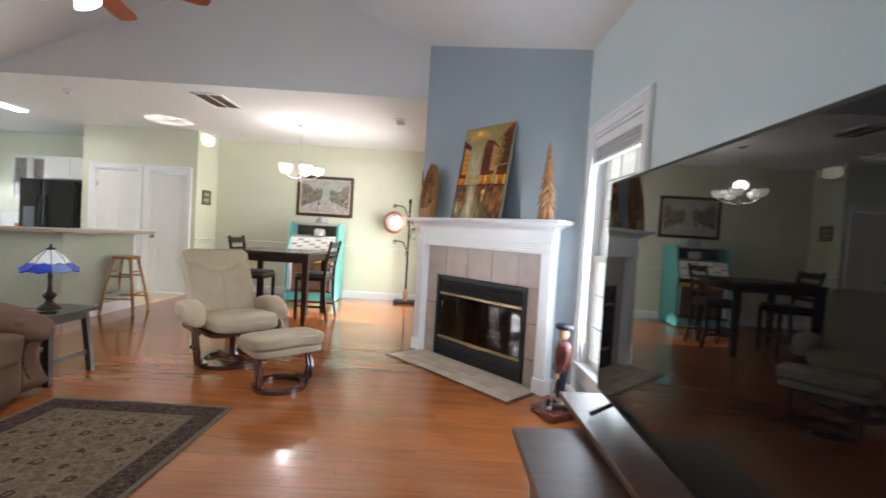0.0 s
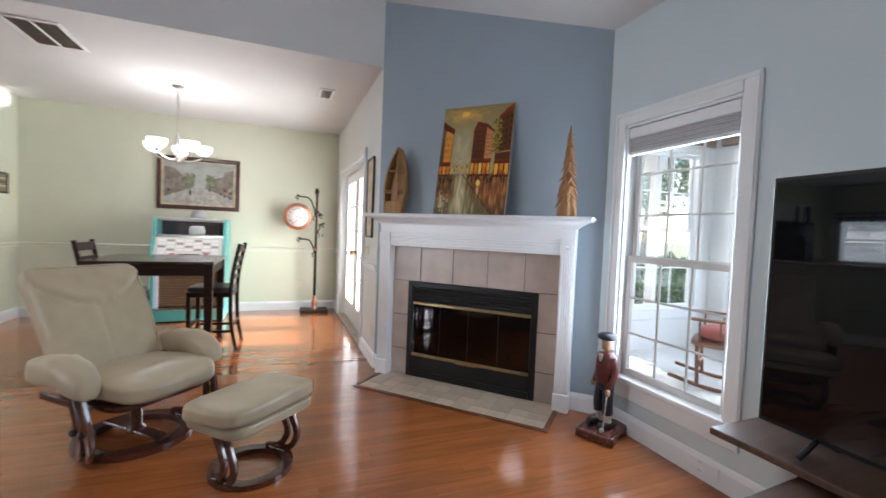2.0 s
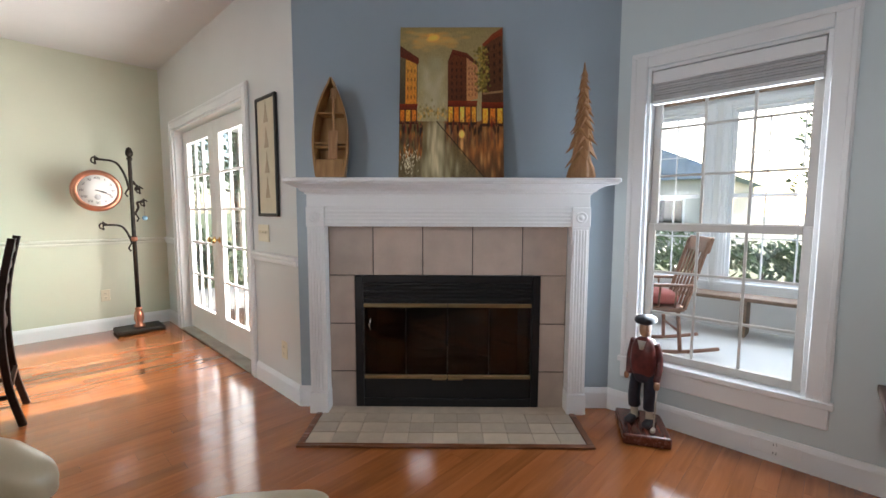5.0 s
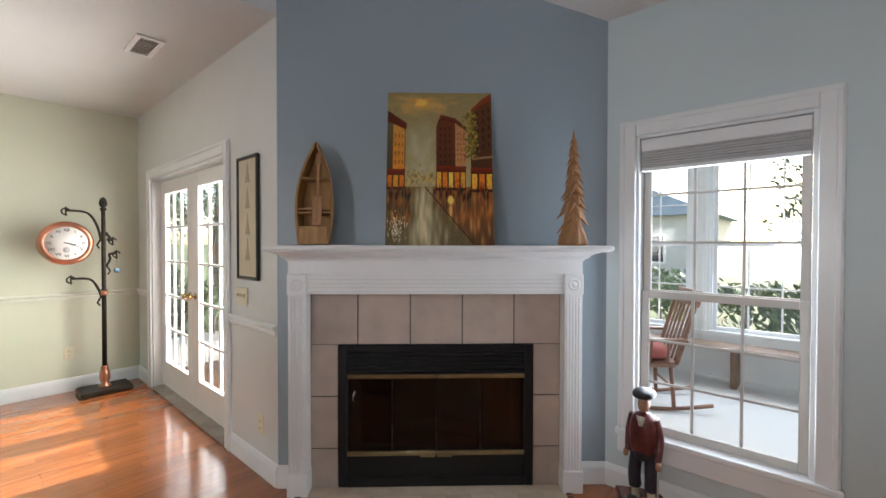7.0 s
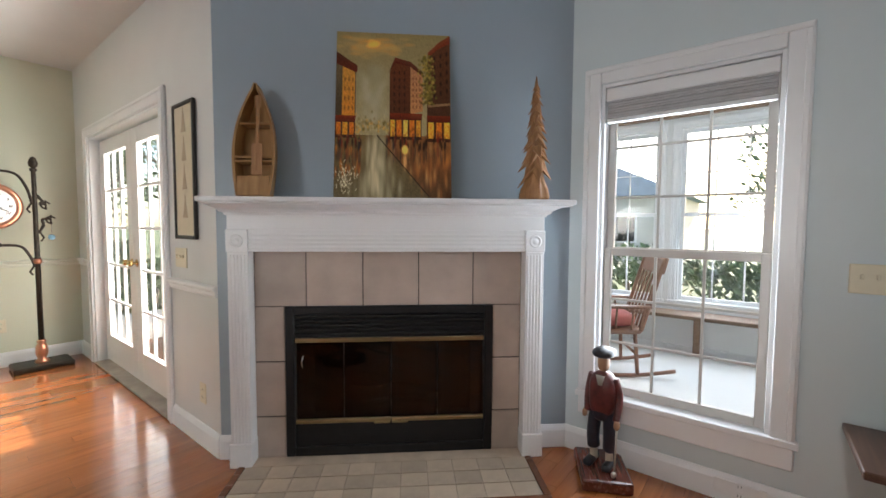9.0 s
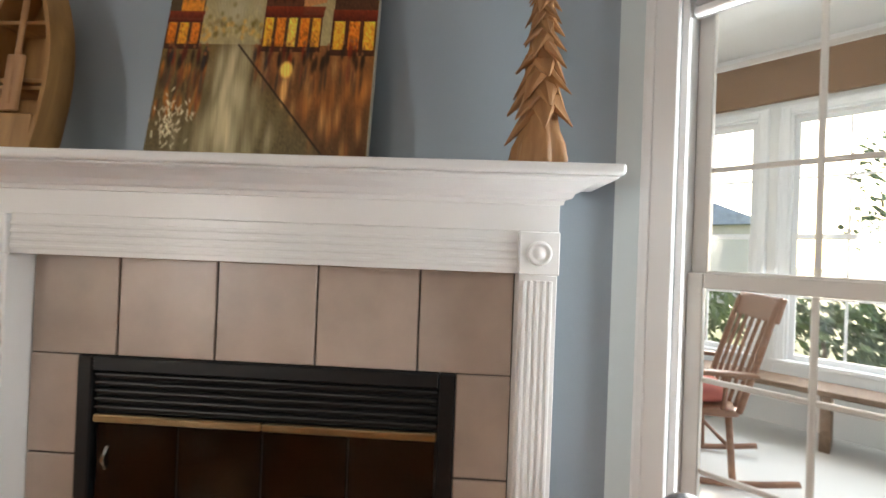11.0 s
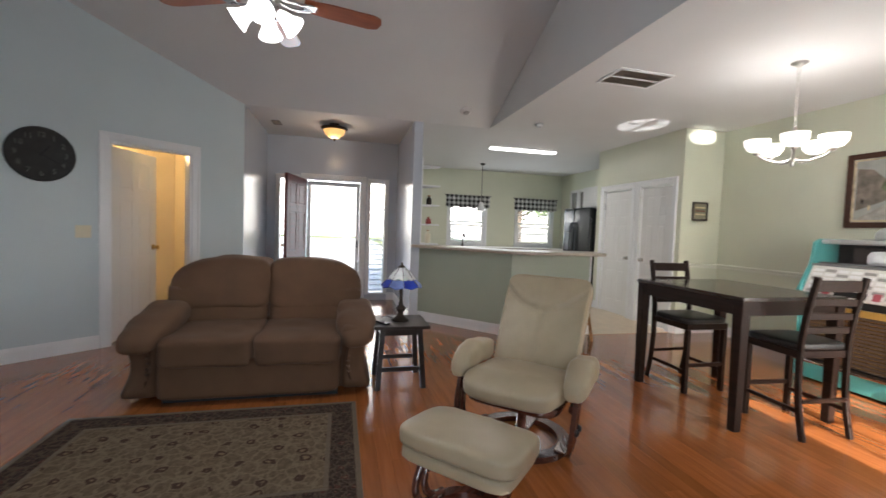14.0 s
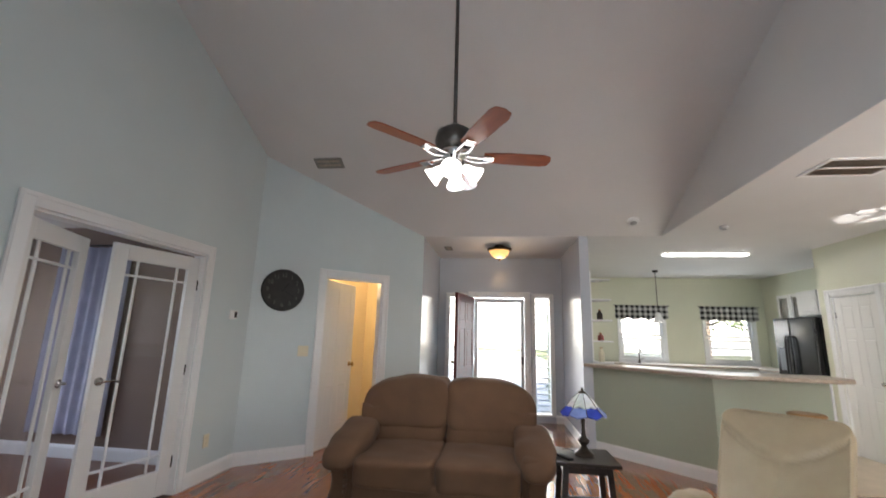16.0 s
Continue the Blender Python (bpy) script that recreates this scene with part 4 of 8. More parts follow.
    for i in range(200):
        z = r.uniform(0.0, 0.36)
        dab(r.gauss(0.36, 0.05 + 0.12 * (0.36 - z)), z, 0.016, 0.05, r.choice(((0.33, 0.31, 0.22), (0.20, 0.185, 0.12), (0.10, 0.09, 0.055), (0.45, 0.43, 0.34))), 0.25, 0.0, 1.0)
    for i in range(60):
        z = r.uniform(0.05, 0.35)
        dab(r.gauss(0.35, 0.025 + 0.05 * (0.36 - z)), z, 0.010, 0.045, (0.52, 0.49, 0.38), 0.22, 0.0, 1.0)
    for i in range(160):
        x, z = r.uniform(0.42, 1.0), r.uniform(0.02, 0.3)
        if x > 0.42 + 1.2 * (0.32 - z):
            dab(x, z, 0.012, 0.04, r.choice(((0.42, 0.17, 0.05), (0.30, 0.13, 0.05), (0.5, 0.3, 0.14), (0.06, 0.025, 0.015), (0.10, 0.05, 0.03))), 0.4, 0.0, 1.0)
    for i in range(60):
        dab(r.uniform(0.0, 0.22), r.uniform(0.14, 0.3), 0.007, 0.03, r.choice(((0.45, 0.18, 0.04), (0.25, 0.09, 0.03), (0.05, 0.025, 0.015))), 0.5)
    # left terrace
    fill([(0, 0.46), (0, 0.85), (0.17, 0.775), (0.17, 0.46)], (0.05, 0.035, 0.025), (0.13, 0.105, 0.075))
    fill([(0.055, 0.48), (0.055, 0.795), (0.165, 0.75), (0.165, 0.48)], (0.50, 0.22, 0.04), (0.42, 0.24, 0.06))
    fill([(0, 0.80), (0, 0.875), (0.185, 0.79), (0.18, 0.745)], maroon, (0.06, 0.02, 0.012))
    for i in range(4):
        for j in range(3):
            dab(0.078 + j * 0.034, 0.53 + i * 0.058, 0.007, 0.014, (0.14, 0.06, 0.025), 0.7)
    # right terrace
    fill([(0.79, 0.36), (0.80, 0.86), (0.90, 0.93), (1.0, 0.985), (1.0, 0.36)], (0.05, 0.018, 0.01), (0.10, 0.036, 0.018))
    fill([(0.80, 0.855), (0.80, 0.885), (0.90, 0.955), (1.0, 1.0), (1.0, 0.95), (0.9, 0.915)], (0.16, 0.035, 0.016), (0.2, 0.05, 0.022))
    for i in range(5):
        for j in range(3):
            dab(0.86 + j * 0.055, 0.62 + i * 0.058 + 0.015 * j, 0.010, 0.017, (0.022, 0.012, 0.01), 0.75)
    fill([(0.80, 0.545), (1, 0.56), (1, 0.575), (0.8, 0.56)], (0.20, 0.13, 0.08), (0.26, 0.17, 0.10))
    # corner block: dark side and paler lit side
    fill([(0.465, 0.47), (0.465, 0.755), (0.515, 0.83), (0.645, 0.80), (0.645, 0.47)], (0.07, 0.02, 0.010), (0.12, 0.034, 0.016))
    fill([(0.645, 0.50), (0.645, 0.80), (0.755, 0.74), (0.755, 0.52)], (0.36, 0.19, 0.09), (0.33, 0.17, 0.10))
    fill([(0.455, 0.75), (0.51, 0.85), (0.65, 0.825), (0.765, 0.755), (0.755, 0.735), (0.645, 0.795), (0.515, 0.815)], (0.055, 0.016, 0.010), (0.13, 0.03, 0.018))
    for i in range(6):
        for j in range(3):
            dab(0.67 + j * 0.03, 0.545 + i * 0.035, 0.006, 0.010, (0.14, 0.06, 0.03), 0.8)
            dab(0.505 + j * 0.045, 0.53 + i * 0.045, 0.008, 0.013, umber, 0.7)
    # street trees and far end of the street
    for i in range(260):
        dab(r.gauss(0.80, 0.03), r.uniform(0.56, 0.87), 0.011, 0.009, r.choice((olive, olive, (0.24, 0.20, 0.06), (0.07, 0.06, 0.02), (0.36, 0.27, 0.08))), 0.7)
    for i in range(120):
        dab(r.uniform(0.17, 0.46), r.gauss(0.425, 0.025), 0.010, 0.010, r.choice((olive, (0.36, 0.30, 0.14), (0.50, 0.32, 0.10), (0.22, 0.17, 0.08), (0.4, 0.37, 0.24))), 0.55)
    # shop fronts: lit panes, posts and awnings
    for x0, x1, z0, z1 in ((0.0, 0.17, 0.37, 0.455), (0.465, 0.745, 0.365, 0.475), (0.79, 1.0, 0.355, 0.465)):
        fill([(x0, z0 - 0.02), (x1, z0 - 0.02), (x1, z1), (x0, z1)], (0.05, 0.02, 0.012), (0.09, 0.03, 0.015))
        n = max(2, round((x1 - x0) / 0.062))
        w = (x1 - x0) / n
        for i in range(n):
            a_ = x0 + (i + 0.14) * w
            pane = r.choice((gold, amber, (0.55, 0.19, 0.03), (0.8, 0.47, 0.12)))
            fill([(a_, z0), (a_ + 0.72 * w, z0), (a_ + 0.72 * w, z1 - 0.012), (a_, z1 - 0.012)], [v * 0.75 for v in pane], pane, grain=0.25)
        fill([(x0, z1 - 0.008), (x1, z1 - 0.008), (x1 + 0.006, z1 + 0.03), (x0, z1 + 0.03)], (0.10, 0.018, 0.010), (0.18, 0.035, 0.016))
    # strollers and their reflections
    for i in range(46):
        x = r.choice((r.uniform(0.01, 0.24), r.uniform(0.44, 0.98), r.uniform(0.55, 0.98)))
        z = 0.325 + r.uniform(-0.03, 0.03)
        col = r.choice((umber, umber, (0.035, 0.03, 0.035), (0.20, 0.035, 0.015), (0.10, 0.02, 0.012)))
        dab(x, z, 0.010, 0.028, col, 0.9, 0, 1.6)
        dab(x, z + 0.034, 0.006, 0.007, (0.22, 0.10, 0.05), 0.8)
        dab(x, z - 0.075, 0.007, 0.035, [v * 0.9 + 0.02 for v in col], 0.5)
    for k in range(4):
        dab(0.6, 0.285, 0.026, 0.026, (0.80, 0.52, 0.16), 0.5, 0, 3)
        dab(0.6, 0.215, 0.013, 0.045, (0.55, 0.36, 0.17), 0.35)
    for i in range(200):
        s_ = i / 199
        dab(0.36 + 0.46 * s_, 0.368 - 0.368 * s_, 0.004, 0.004, (0.035, 0.022, 0.015), 0.8)
    for i in range(90):
        dab(r.gauss(0.10, 0.045), r.gauss(0.11, 0.045), 0.003, 0.008, (0.62, 0.58, 0.48), 0.8, r.uniform(-1, 1))
    c = np.array((2.05, 1.85, 1.5)) * np.clip(c, 0, 1) ** 1.2
    return np.clip(c, 0.005, 0.9)


M_OILS = mat("street_oil_paint", (0.3, 0.25, 0.18), 0.5, bump=0.25, bump_scale=70, spec=0.2)
_ca = M_OILS.node_tree.nodes.new("ShaderNodeVertexColor")
_ca.layer_name = "pigment"
M_OILS.node_tree.links.new(_ca.outputs[0], M_OILS.node_tree.nodes["Principled BSDF"].inputs["Base Color"])
part("canvas_body", box((-W2, 0.0, 0.0), (W2, 0.03, HP), 0.002), paint("canvas_edge", (0.30, 0.27, 0.2), 0.3, 9), canvas)
NX_, NZ_ = 260, 390
_col = street_colours(NX_, NZ_)
_tone = _col.mean(axis=2)
_vs = [(-W2 + 2 * W2 * i / (NX_ - 1), -0.0015 - 0.0012 * float(_tone[j, i]), HP * j / (NZ_ - 1)) for j in range(NZ_) for i in range(NX_)]
_fs = [(j * NX_ + i, j * NX_ + i + 1, (j + 1) * NX_ + i + 1, (j + 1) * NX_ + i) for j in range(NZ_ - 1) for i in range(NX_ - 1)]
_me = bpy.data.meshes.new("painted_street")
_me.from_pydata(_vs, [], _fs)
_at = _me.color_attributes.new("pigment", "FLOAT_COLOR", "POINT")
_at.data.foreach_set("color", np.concatenate((_col.reshape(-1, 3), np.ones((NX_ * NZ_, 1))), axis=1).ravel().astype(np.float32))
_me.materials.append(M_OILS)
_ob = new("painted_street", _me)
_ob.parent = canvas
rp = random.Random(3)



def framed(name, fm, s, z, w, h, label, frame_mat, fw=0.05, liner=None, depth=0.03):
    """A framed picture on a wall: centre s, z."""
    ob = thing(name, label=label, category="picture")
    ob.matrix_world = fm @ pose(s, -0.0025, z) @ Matrix.Diagonal((-1, 1, 1, 1))
    part("backing", box((-w / 2 + 0.004, -0.012, -h / 2 + 0.004), (w / 2 - 0.004, -0.001, h / 2 - 0.004)), liner or P_CREAM, ob)
    for lo, hi in (((-w / 2, -depth, -h / 2), (-w / 2 + fw, 0, h / 2)), ((w / 2 - fw, -depth, -h / 2), (w / 2, 0, h / 2)), ((-w / 2 + fw, -depth, -h / 2), (w / 2 - fw, 0, -h / 2 + fw)), ((-w / 2 + fw, -depth, h / 2 - fw), (w / 2 - fw, 0, h / 2))):
        part("frame_bar", box(lo, hi, 0.007, 2), frame_mat, ob)
    return ob


M_MAHOG = wood_mat("dark_mahogany_frame", (0.035, 0.014, 0.008), (0.08, 0.03, 0.016), 0.3, coat=0.2)
bigpic = framed("street_picture", F_DN, XP + 0.885, 1.83, 1.03, 0.735, "mahogany framed painting of a pale grey street scene", M_MAHOG, 0.055, paint("pale_street_sky", (0.36, 0.37, 0.35), 0.2, 6))
w2, h2 = 0.44, 0.31
for lo, hi in (((-w2 - 0.02, -0.02, -h2), (-w2, -0.011, h2)), ((w2, -0.02, -h2), (w2 + 0.02, -0.011, h2)), ((-w2, -0.02, -h2 - 0.0), (w2, -0.011, -h2 + 0.018)), ((-w2, -0.02, h2 - 0.018), (w2, -0.011, h2))):
    part("linen_liner", box(lo, hi, 0.003), P_CREAM, bigpic)
P_TAUPE, P_GREEN = paint("taupe_buildings", (0.20, 0.17, 0.14), 0.4, 12), paint("soft_green_trees", (0.16, 0.18, 0.10), 0.5, 20)
patch(bigpic, "painted_road", [(-0.43, -0.29), (0.43, -0.29), (0.05, -0.06), (-0.05, -0.06)], paint("pale_road", (0.38, 0.36, 0.33), 0.3), 0.0125)
patch(bigpic, "painted_terrace", [(-0.43, -0.2), (-0.07, -0.06), (-0.08, 0.06), (-0.2, 0.1), (-0.3, 0.2), (-0.43, 0.22)], P_TAUPE, 0.0127)
patch(bigpic, "painted_terrace", [(0.43, -0.2), (0.07, -0.06), (0.1, 0.05), (0.3, 0.12), (0.32, 0.19), (0.43, 0.22)], P_TAUPE, 0.0127)
for i in range(10):
    patch(bigpic, "painted_tree", blob(rp.choice((-1, 1)) * rp.uniform(0.06, 0.2), rp.uniform(-0.02, 0.1), 0.04, 0.06, 9, 110 + i), P_GREEN, 0.014 + 0.0003 * i)
for i in range(14):
    patch(bigpic, "painted_smudge", blob(rp.choice((-1, 1)) * rp.uniform(0.1, 0.4), rp.uniform(-0.2, -0.06), 0.012, 0.028, 8, 140 + i), rp.choice((P_DARK, P_BRICK, P_CREAM)), 0.0165 + 0.0002 * i)

M_BLKWOOD = wood_mat("black_stained_wood", (0.012, 0.009, 0.008), (0.03, 0.022, 0.018), 0.3)
tall = framed("tall_picture", F_PT, 6.31 - YS, 1.595, 0.30, 0.79, "tall narrow black framed print of pale ornaments", M_BLKWOOD, 0.022, mat("cream_paper", (0.62, 0.55, 0.40), 0.7, noise_scale=9, vary=0.06), 0.022)
for i in range(4):
    patch(tall, "printed_ornament", [(-0.035, -0.27 + i * 0.165), (0.035, -0.27 + i * 0.165), (0.012, -0.19 + i * 0.165), (0.0, -0.13 + i * 0.165), (-0.012, -0.19 + i * 0.165)], mat("tan_ink", (0.42, 0.33, 0.22), 0.7, noise_scale=20, vary=0.1), 0.0122)
small = framed("small_picture", F_NI, YD - 8.62, 1.66, 0.25, 0.25, "small dark framed print", M_BLKWOOD, 0.025, P_SKY, 0.02)
for i in range(3):
    patch(small, "printed_bar", rect(-0.08, -0.05 + i * 0.045, 0.08, -0.03 + i * 0.045), P_CREAM if i != 1 else P_BRICK, 0.0122)

# ---- mantel ornaments ----
M_PINE = wood_mat("stained_pine", (0.24, 0.11, 0.03), (0.46, 0.25, 0.085), 0.45, (6, 6, 1.0), scale=4)
M_PINE2 = wood_mat("carved_cedar", (0.28, 0.13, 0.05), (0.44, 0.23, 0.10), 0.55, (9, 9, 1.2), scale=4, bump=0.3)
boat = thing("boat_shelf", label="upright wooden rowing boat shelf with a small oar", category="ornament")
boat.matrix_world = F_FP @ pose(0.67, -0.13, 1.424, -6, 0, 0)
BH = 0.57


def hull(z):
    t = z / BH
    return 0.104 * (1 - max(0, (t - 0.36) / 0.64) ** 2.1) - 0.022 * max(0, (0.36 - t) / 0.36) ** 1.6


N_ = 16
bm = BM()
rows_ = []
for i in range(N_ + 1):
    z = BH * i / N_
    r = max(hull(z), 0.006)
    rows_.append([bm.verts.new(v) for v in ((-r, -0.055, z), (-r * 0.86, 0.035, z), (r * 0.86, 0.035, z), (r, -0.055, z), (r - 0.012 if r > 0.02 else r * 0.4, -0.055, z), (max(r * 0.86 - 0.012, 0.002), 0.022, z), (-max(r * 0.86 - 0.012, 0.002), 0.022, z), (-(r - 0.012) if r > 0.02 else -r * 0.4, -0.055, z))])
for a, b in zip(rows_, rows_[1:]):
    for j in range(8):
        bm.faces.new((a[j], a[(j + 1) % 8], b[(j + 1) % 8], b[j]))
bm.faces.new(rows_[0][::-1])
bm.faces.new(rows_[-1])
part("hull", bm, M_PINE, boat)
part("transom", box((-0.078, -0.054, 0.001), (0.078, 0.02, 0.1), 0.003), M_PINE, boat)
for z in (0.17, 0.19, 0.36):
    r = hull(z) - 0.012
    part("thwart", box((-r, -0.045, z), (r, 0.021, z + 0.012), 0.002), M_PINE, boat)
bm = BM()
add_tube(bm, [(-0.02, -0.062, 0.12), (-0.02, -0.062, 0.5)], 0.007)
add_box(bm, (-0.045, -0.068, 0.1), (0.006, -0.058, 0.26), 0.004)
add_box(bm, (-0.036, -0.066, 0.44), (-0.004, -0.06, 0.5), 0.003)
part("oar", bm, M_PINE2, boat)

tree = thing("carved_tree", label="carved light wood fir tree figure", category="ornament")
tree.matrix_world = F_FP @ pose(-0.768, -0.13, 1.424, 0, 0, 14)
bm = BM()
add_lathe(bm, [(0.066, 0), (0.07, 0.02), (0.062, 0.06), (0.046, 0.1), (0.036, 0.15), (0.034, 0.3), (0.024, 0.42), (0.014, 0.55), (0.002, 0.65)], 30, m=Matrix.Diagonal((1, 0.72, 1, 1)))
for v in bm.verts:
    th_ = math.atan2(v.co.y, v.co.x)
    k = 1 + 0.17 * math.sin(6 * th_ + 14 * v.co.z) + 0.08 * math.sin(11 * th_)
    v.co.x, v.co.y = v.co.x * k, v.co.y * k
    v.co += 0.004 * noise.noise_vector(v.co * 22)
part("trunk", bm, M_PINE2, tree)
rt = random.Random(9)
for i in range(58):
    z = 0.14 + 0.47 * (i / 58) ** 0.95
    a = i * 2.4 + rt.uniform(-0.3, 0.3)
    s = (0.67 - z) * 0.135 + 0.014
    bm = BM()
    t = bmesh.new()
    bmesh.ops.create_cone(t, cap_ends=True, segments=8, radius1=s * 0.42, radius2=s * 0.03, depth=s * 1.25)
    bmesh.ops.translate(t, verts=t.verts, vec=(0, 0, s * 0.5))
    merge(bm, t, Matrix.Diagonal((0.6, 1.0, 1.0, 1)))
    for v in bm.verts:
        v.co += 0.12 * s * noise.noise_vector(v.co * 40 + Vector((i, 0, 0)))
        v.co.x -= 0.25 * v.co.z * v.co.z / max(s, 0.01)
    o = part("carved_bough", bm, M_PINE2, tree)
    rr = (0.66 - z) * 0.045 + 0.004
    o.matrix_local = pose(rr * math.cos(a), rr * 0.75 * math.sin(a), z, 0, 0, math.degrees(a)) @ pose(0, 0, 0, 0, rt.uniform(146, 163), 0)

# ---- golfer statuette: one plain mesh ----
base_ = thing("statue_plinth", (2.195, 4.265, 0), 28, label="dark red stained wooden plinth on the floor", category="plinth")
part("block", box((-0.16, -0.12, 0.0), (0.16, 0.12, 0.06), 0.012, 2), wood_mat("mahogany_plinth", (0.07, 0.018, 0.012), (0.14, 0.04, 0.025), 0.25, coat=0.3), base_)


def statue(at, rz):
    """A capped standing figure in plain shapes, in one mesh."""
    bm = BM()

    def add(fn, k):
        n = len(bm.faces)
        fn()
        bm.faces.ensure_lookup_table()
        for f in bm.faces[n:]:
            f.material_index = k
            f.smooth = True
    add(lambda: add_box(bm, (-0.06, -0.085, 0.0), (0.1, -0.03, 0.035), 0.015, 2), 2)
    add(lambda: add_box(bm, (-0.06, 0.03, 0.0), (0.1, 0.085, 0.035), 0.015, 2), 2)
    add(lambda: add_tube(bm, curve_pts([(0.0, -0.05, 0.02), (0.01, -0.05, 0.1)]), 0.026), 5)
    add(lambda: add_tube(bm, curve_pts([(0.0, 0.05, 0.02), (0.01, 0.05, 0.1)]), 0.026), 5)
    add(lambda: add_tube(bm, curve_pts([(0.01, -0.05, 0.09), (0.015, -0.052, 0.17), (0.0, -0.04, 0.3)]), 0.04, 10), 1)
    add(lambda: add_tube(bm, curve_pts([(0.01, 0.05, 0.09), (0.015, 0.052, 0.17), (0.0, 0.04, 0.3)]), 0.04, 10), 1)
    add(lambda: cushion(bm, (-0.065, -0.085, 0.26), (0.065, 0.085, 0.5), 3, 6), 0)
    add(lambda: cushion(bm, (-0.05, -0.06, 0.235), (0.055, 0.06, 0.34), 3, 5), 1)
    add(lambda: add_tube(bm, curve_pts([(0, -0.07, 0.47), (-0.01, -0.098, 0.38), (0.04, -0.085, 0.28)]), 0.028, 8, r1=0.02), 0)
    add(lambda: add_tube(bm, curve_pts([(0, 0.07, 0.47), (0.0, 0.1, 0.37), (0.065, 0.105, 0.27)]), 0.028, 8, r1=0.02), 0)
    add(lambda: cushion(bm, (0.02, -0.115, 0.245), (0.06, -0.085, 0.29), 2.5, 4), 3)
    add(lambda: cushion(bm, (0.05, 0.095, 0.23), (0.09, 0.13, 0.28), 2.5, 4), 3)
    add(lambda: cushion(bm, (-0.038, -0.036, 0.5), (0.045, 0.036, 0.6), 2.4, 6), 3)
    add(lambda: cushion(bm, (-0.07, -0.068, 0.575), (0.08, 0.068, 0.63), 2.4, 6), 2)
    add(lambda: add_tube(bm, [(0.075, 0.115, 0.27), (0.1, 0.115, 0.02)], 0.006), 4)
    add(lambda: cushion(bm, (0.09, 0.1, 0.0), (0.13, 0.13, 0.03), 2.5, 4), 4)
    add(lambda: add_prism(bm, [(-0.028, 0.49), (0.028, 0.49), (0.0, 0.4)], 0, 0.004, m=Matrix(((0, 0, 1, 0.058), (1, 0, 0, 0), (0, 1, 0, 0), (0, 0, 0, 1)))), 4)
    me = bpy.data.meshes.new("golfer_statuette")
    bmesh.ops.recalc_face_normals(bm, faces=bm.faces)
    bm.to_mesh(me)
    bm.free()
    for m_ in (mat("maroon_resin", (0.10, 0.02, 0.018), 0.35, noise_scale=18, vary=0.5), mat("navy_resin", (0.014, 0.016, 0.028), 0.35, noise_scale=18, vary=0.4), mat("black_resin", (0.012, 0.013, 0.018), 0.35, noise_scale=18, vary=0.3),
               mat("tan_resin", (0.34, 0.19, 0.11), 0.45, noise_scale=18, vary=0.15), mat("pale_metal_club", (0.5, 0.48, 0.42), 0.3, 0.6, noise_scale=20, vary=0.1), mat("cream_resin", (0.55, 0.49, 0.38), 0.4, noise_scale=20, vary=0.12)):
        me.materials.append(m_)
    ob = new("golfer_statuette", me)
    ob.matrix_world = pose(*at, 0, 0, rz) @ Matrix.Diagonal((0.86, 0.8, 0.97, 1))
    return tagged(ob, "painted resin golfer statuette in a maroon top and dark cap", "statue")


statue((2.205, 4.27, 0.06), 178)

# ---- sofa ----
M_SOFA = mat("brown_microfibre", (0.10, 0.05, 0.024), 0.85, noise_scale=5, vary=0.14, bump=0.25, bump_scale=220)
M_SOFA.node_tree.nodes["Principled BSDF"].inputs["Sheen Weight"].default_value = 0.04
sofa = thing("loveseat", (-1.85, 3.33, 0), 0, label="brown microfibre two-seat reclining loveseat with padded arms", category="sofa")
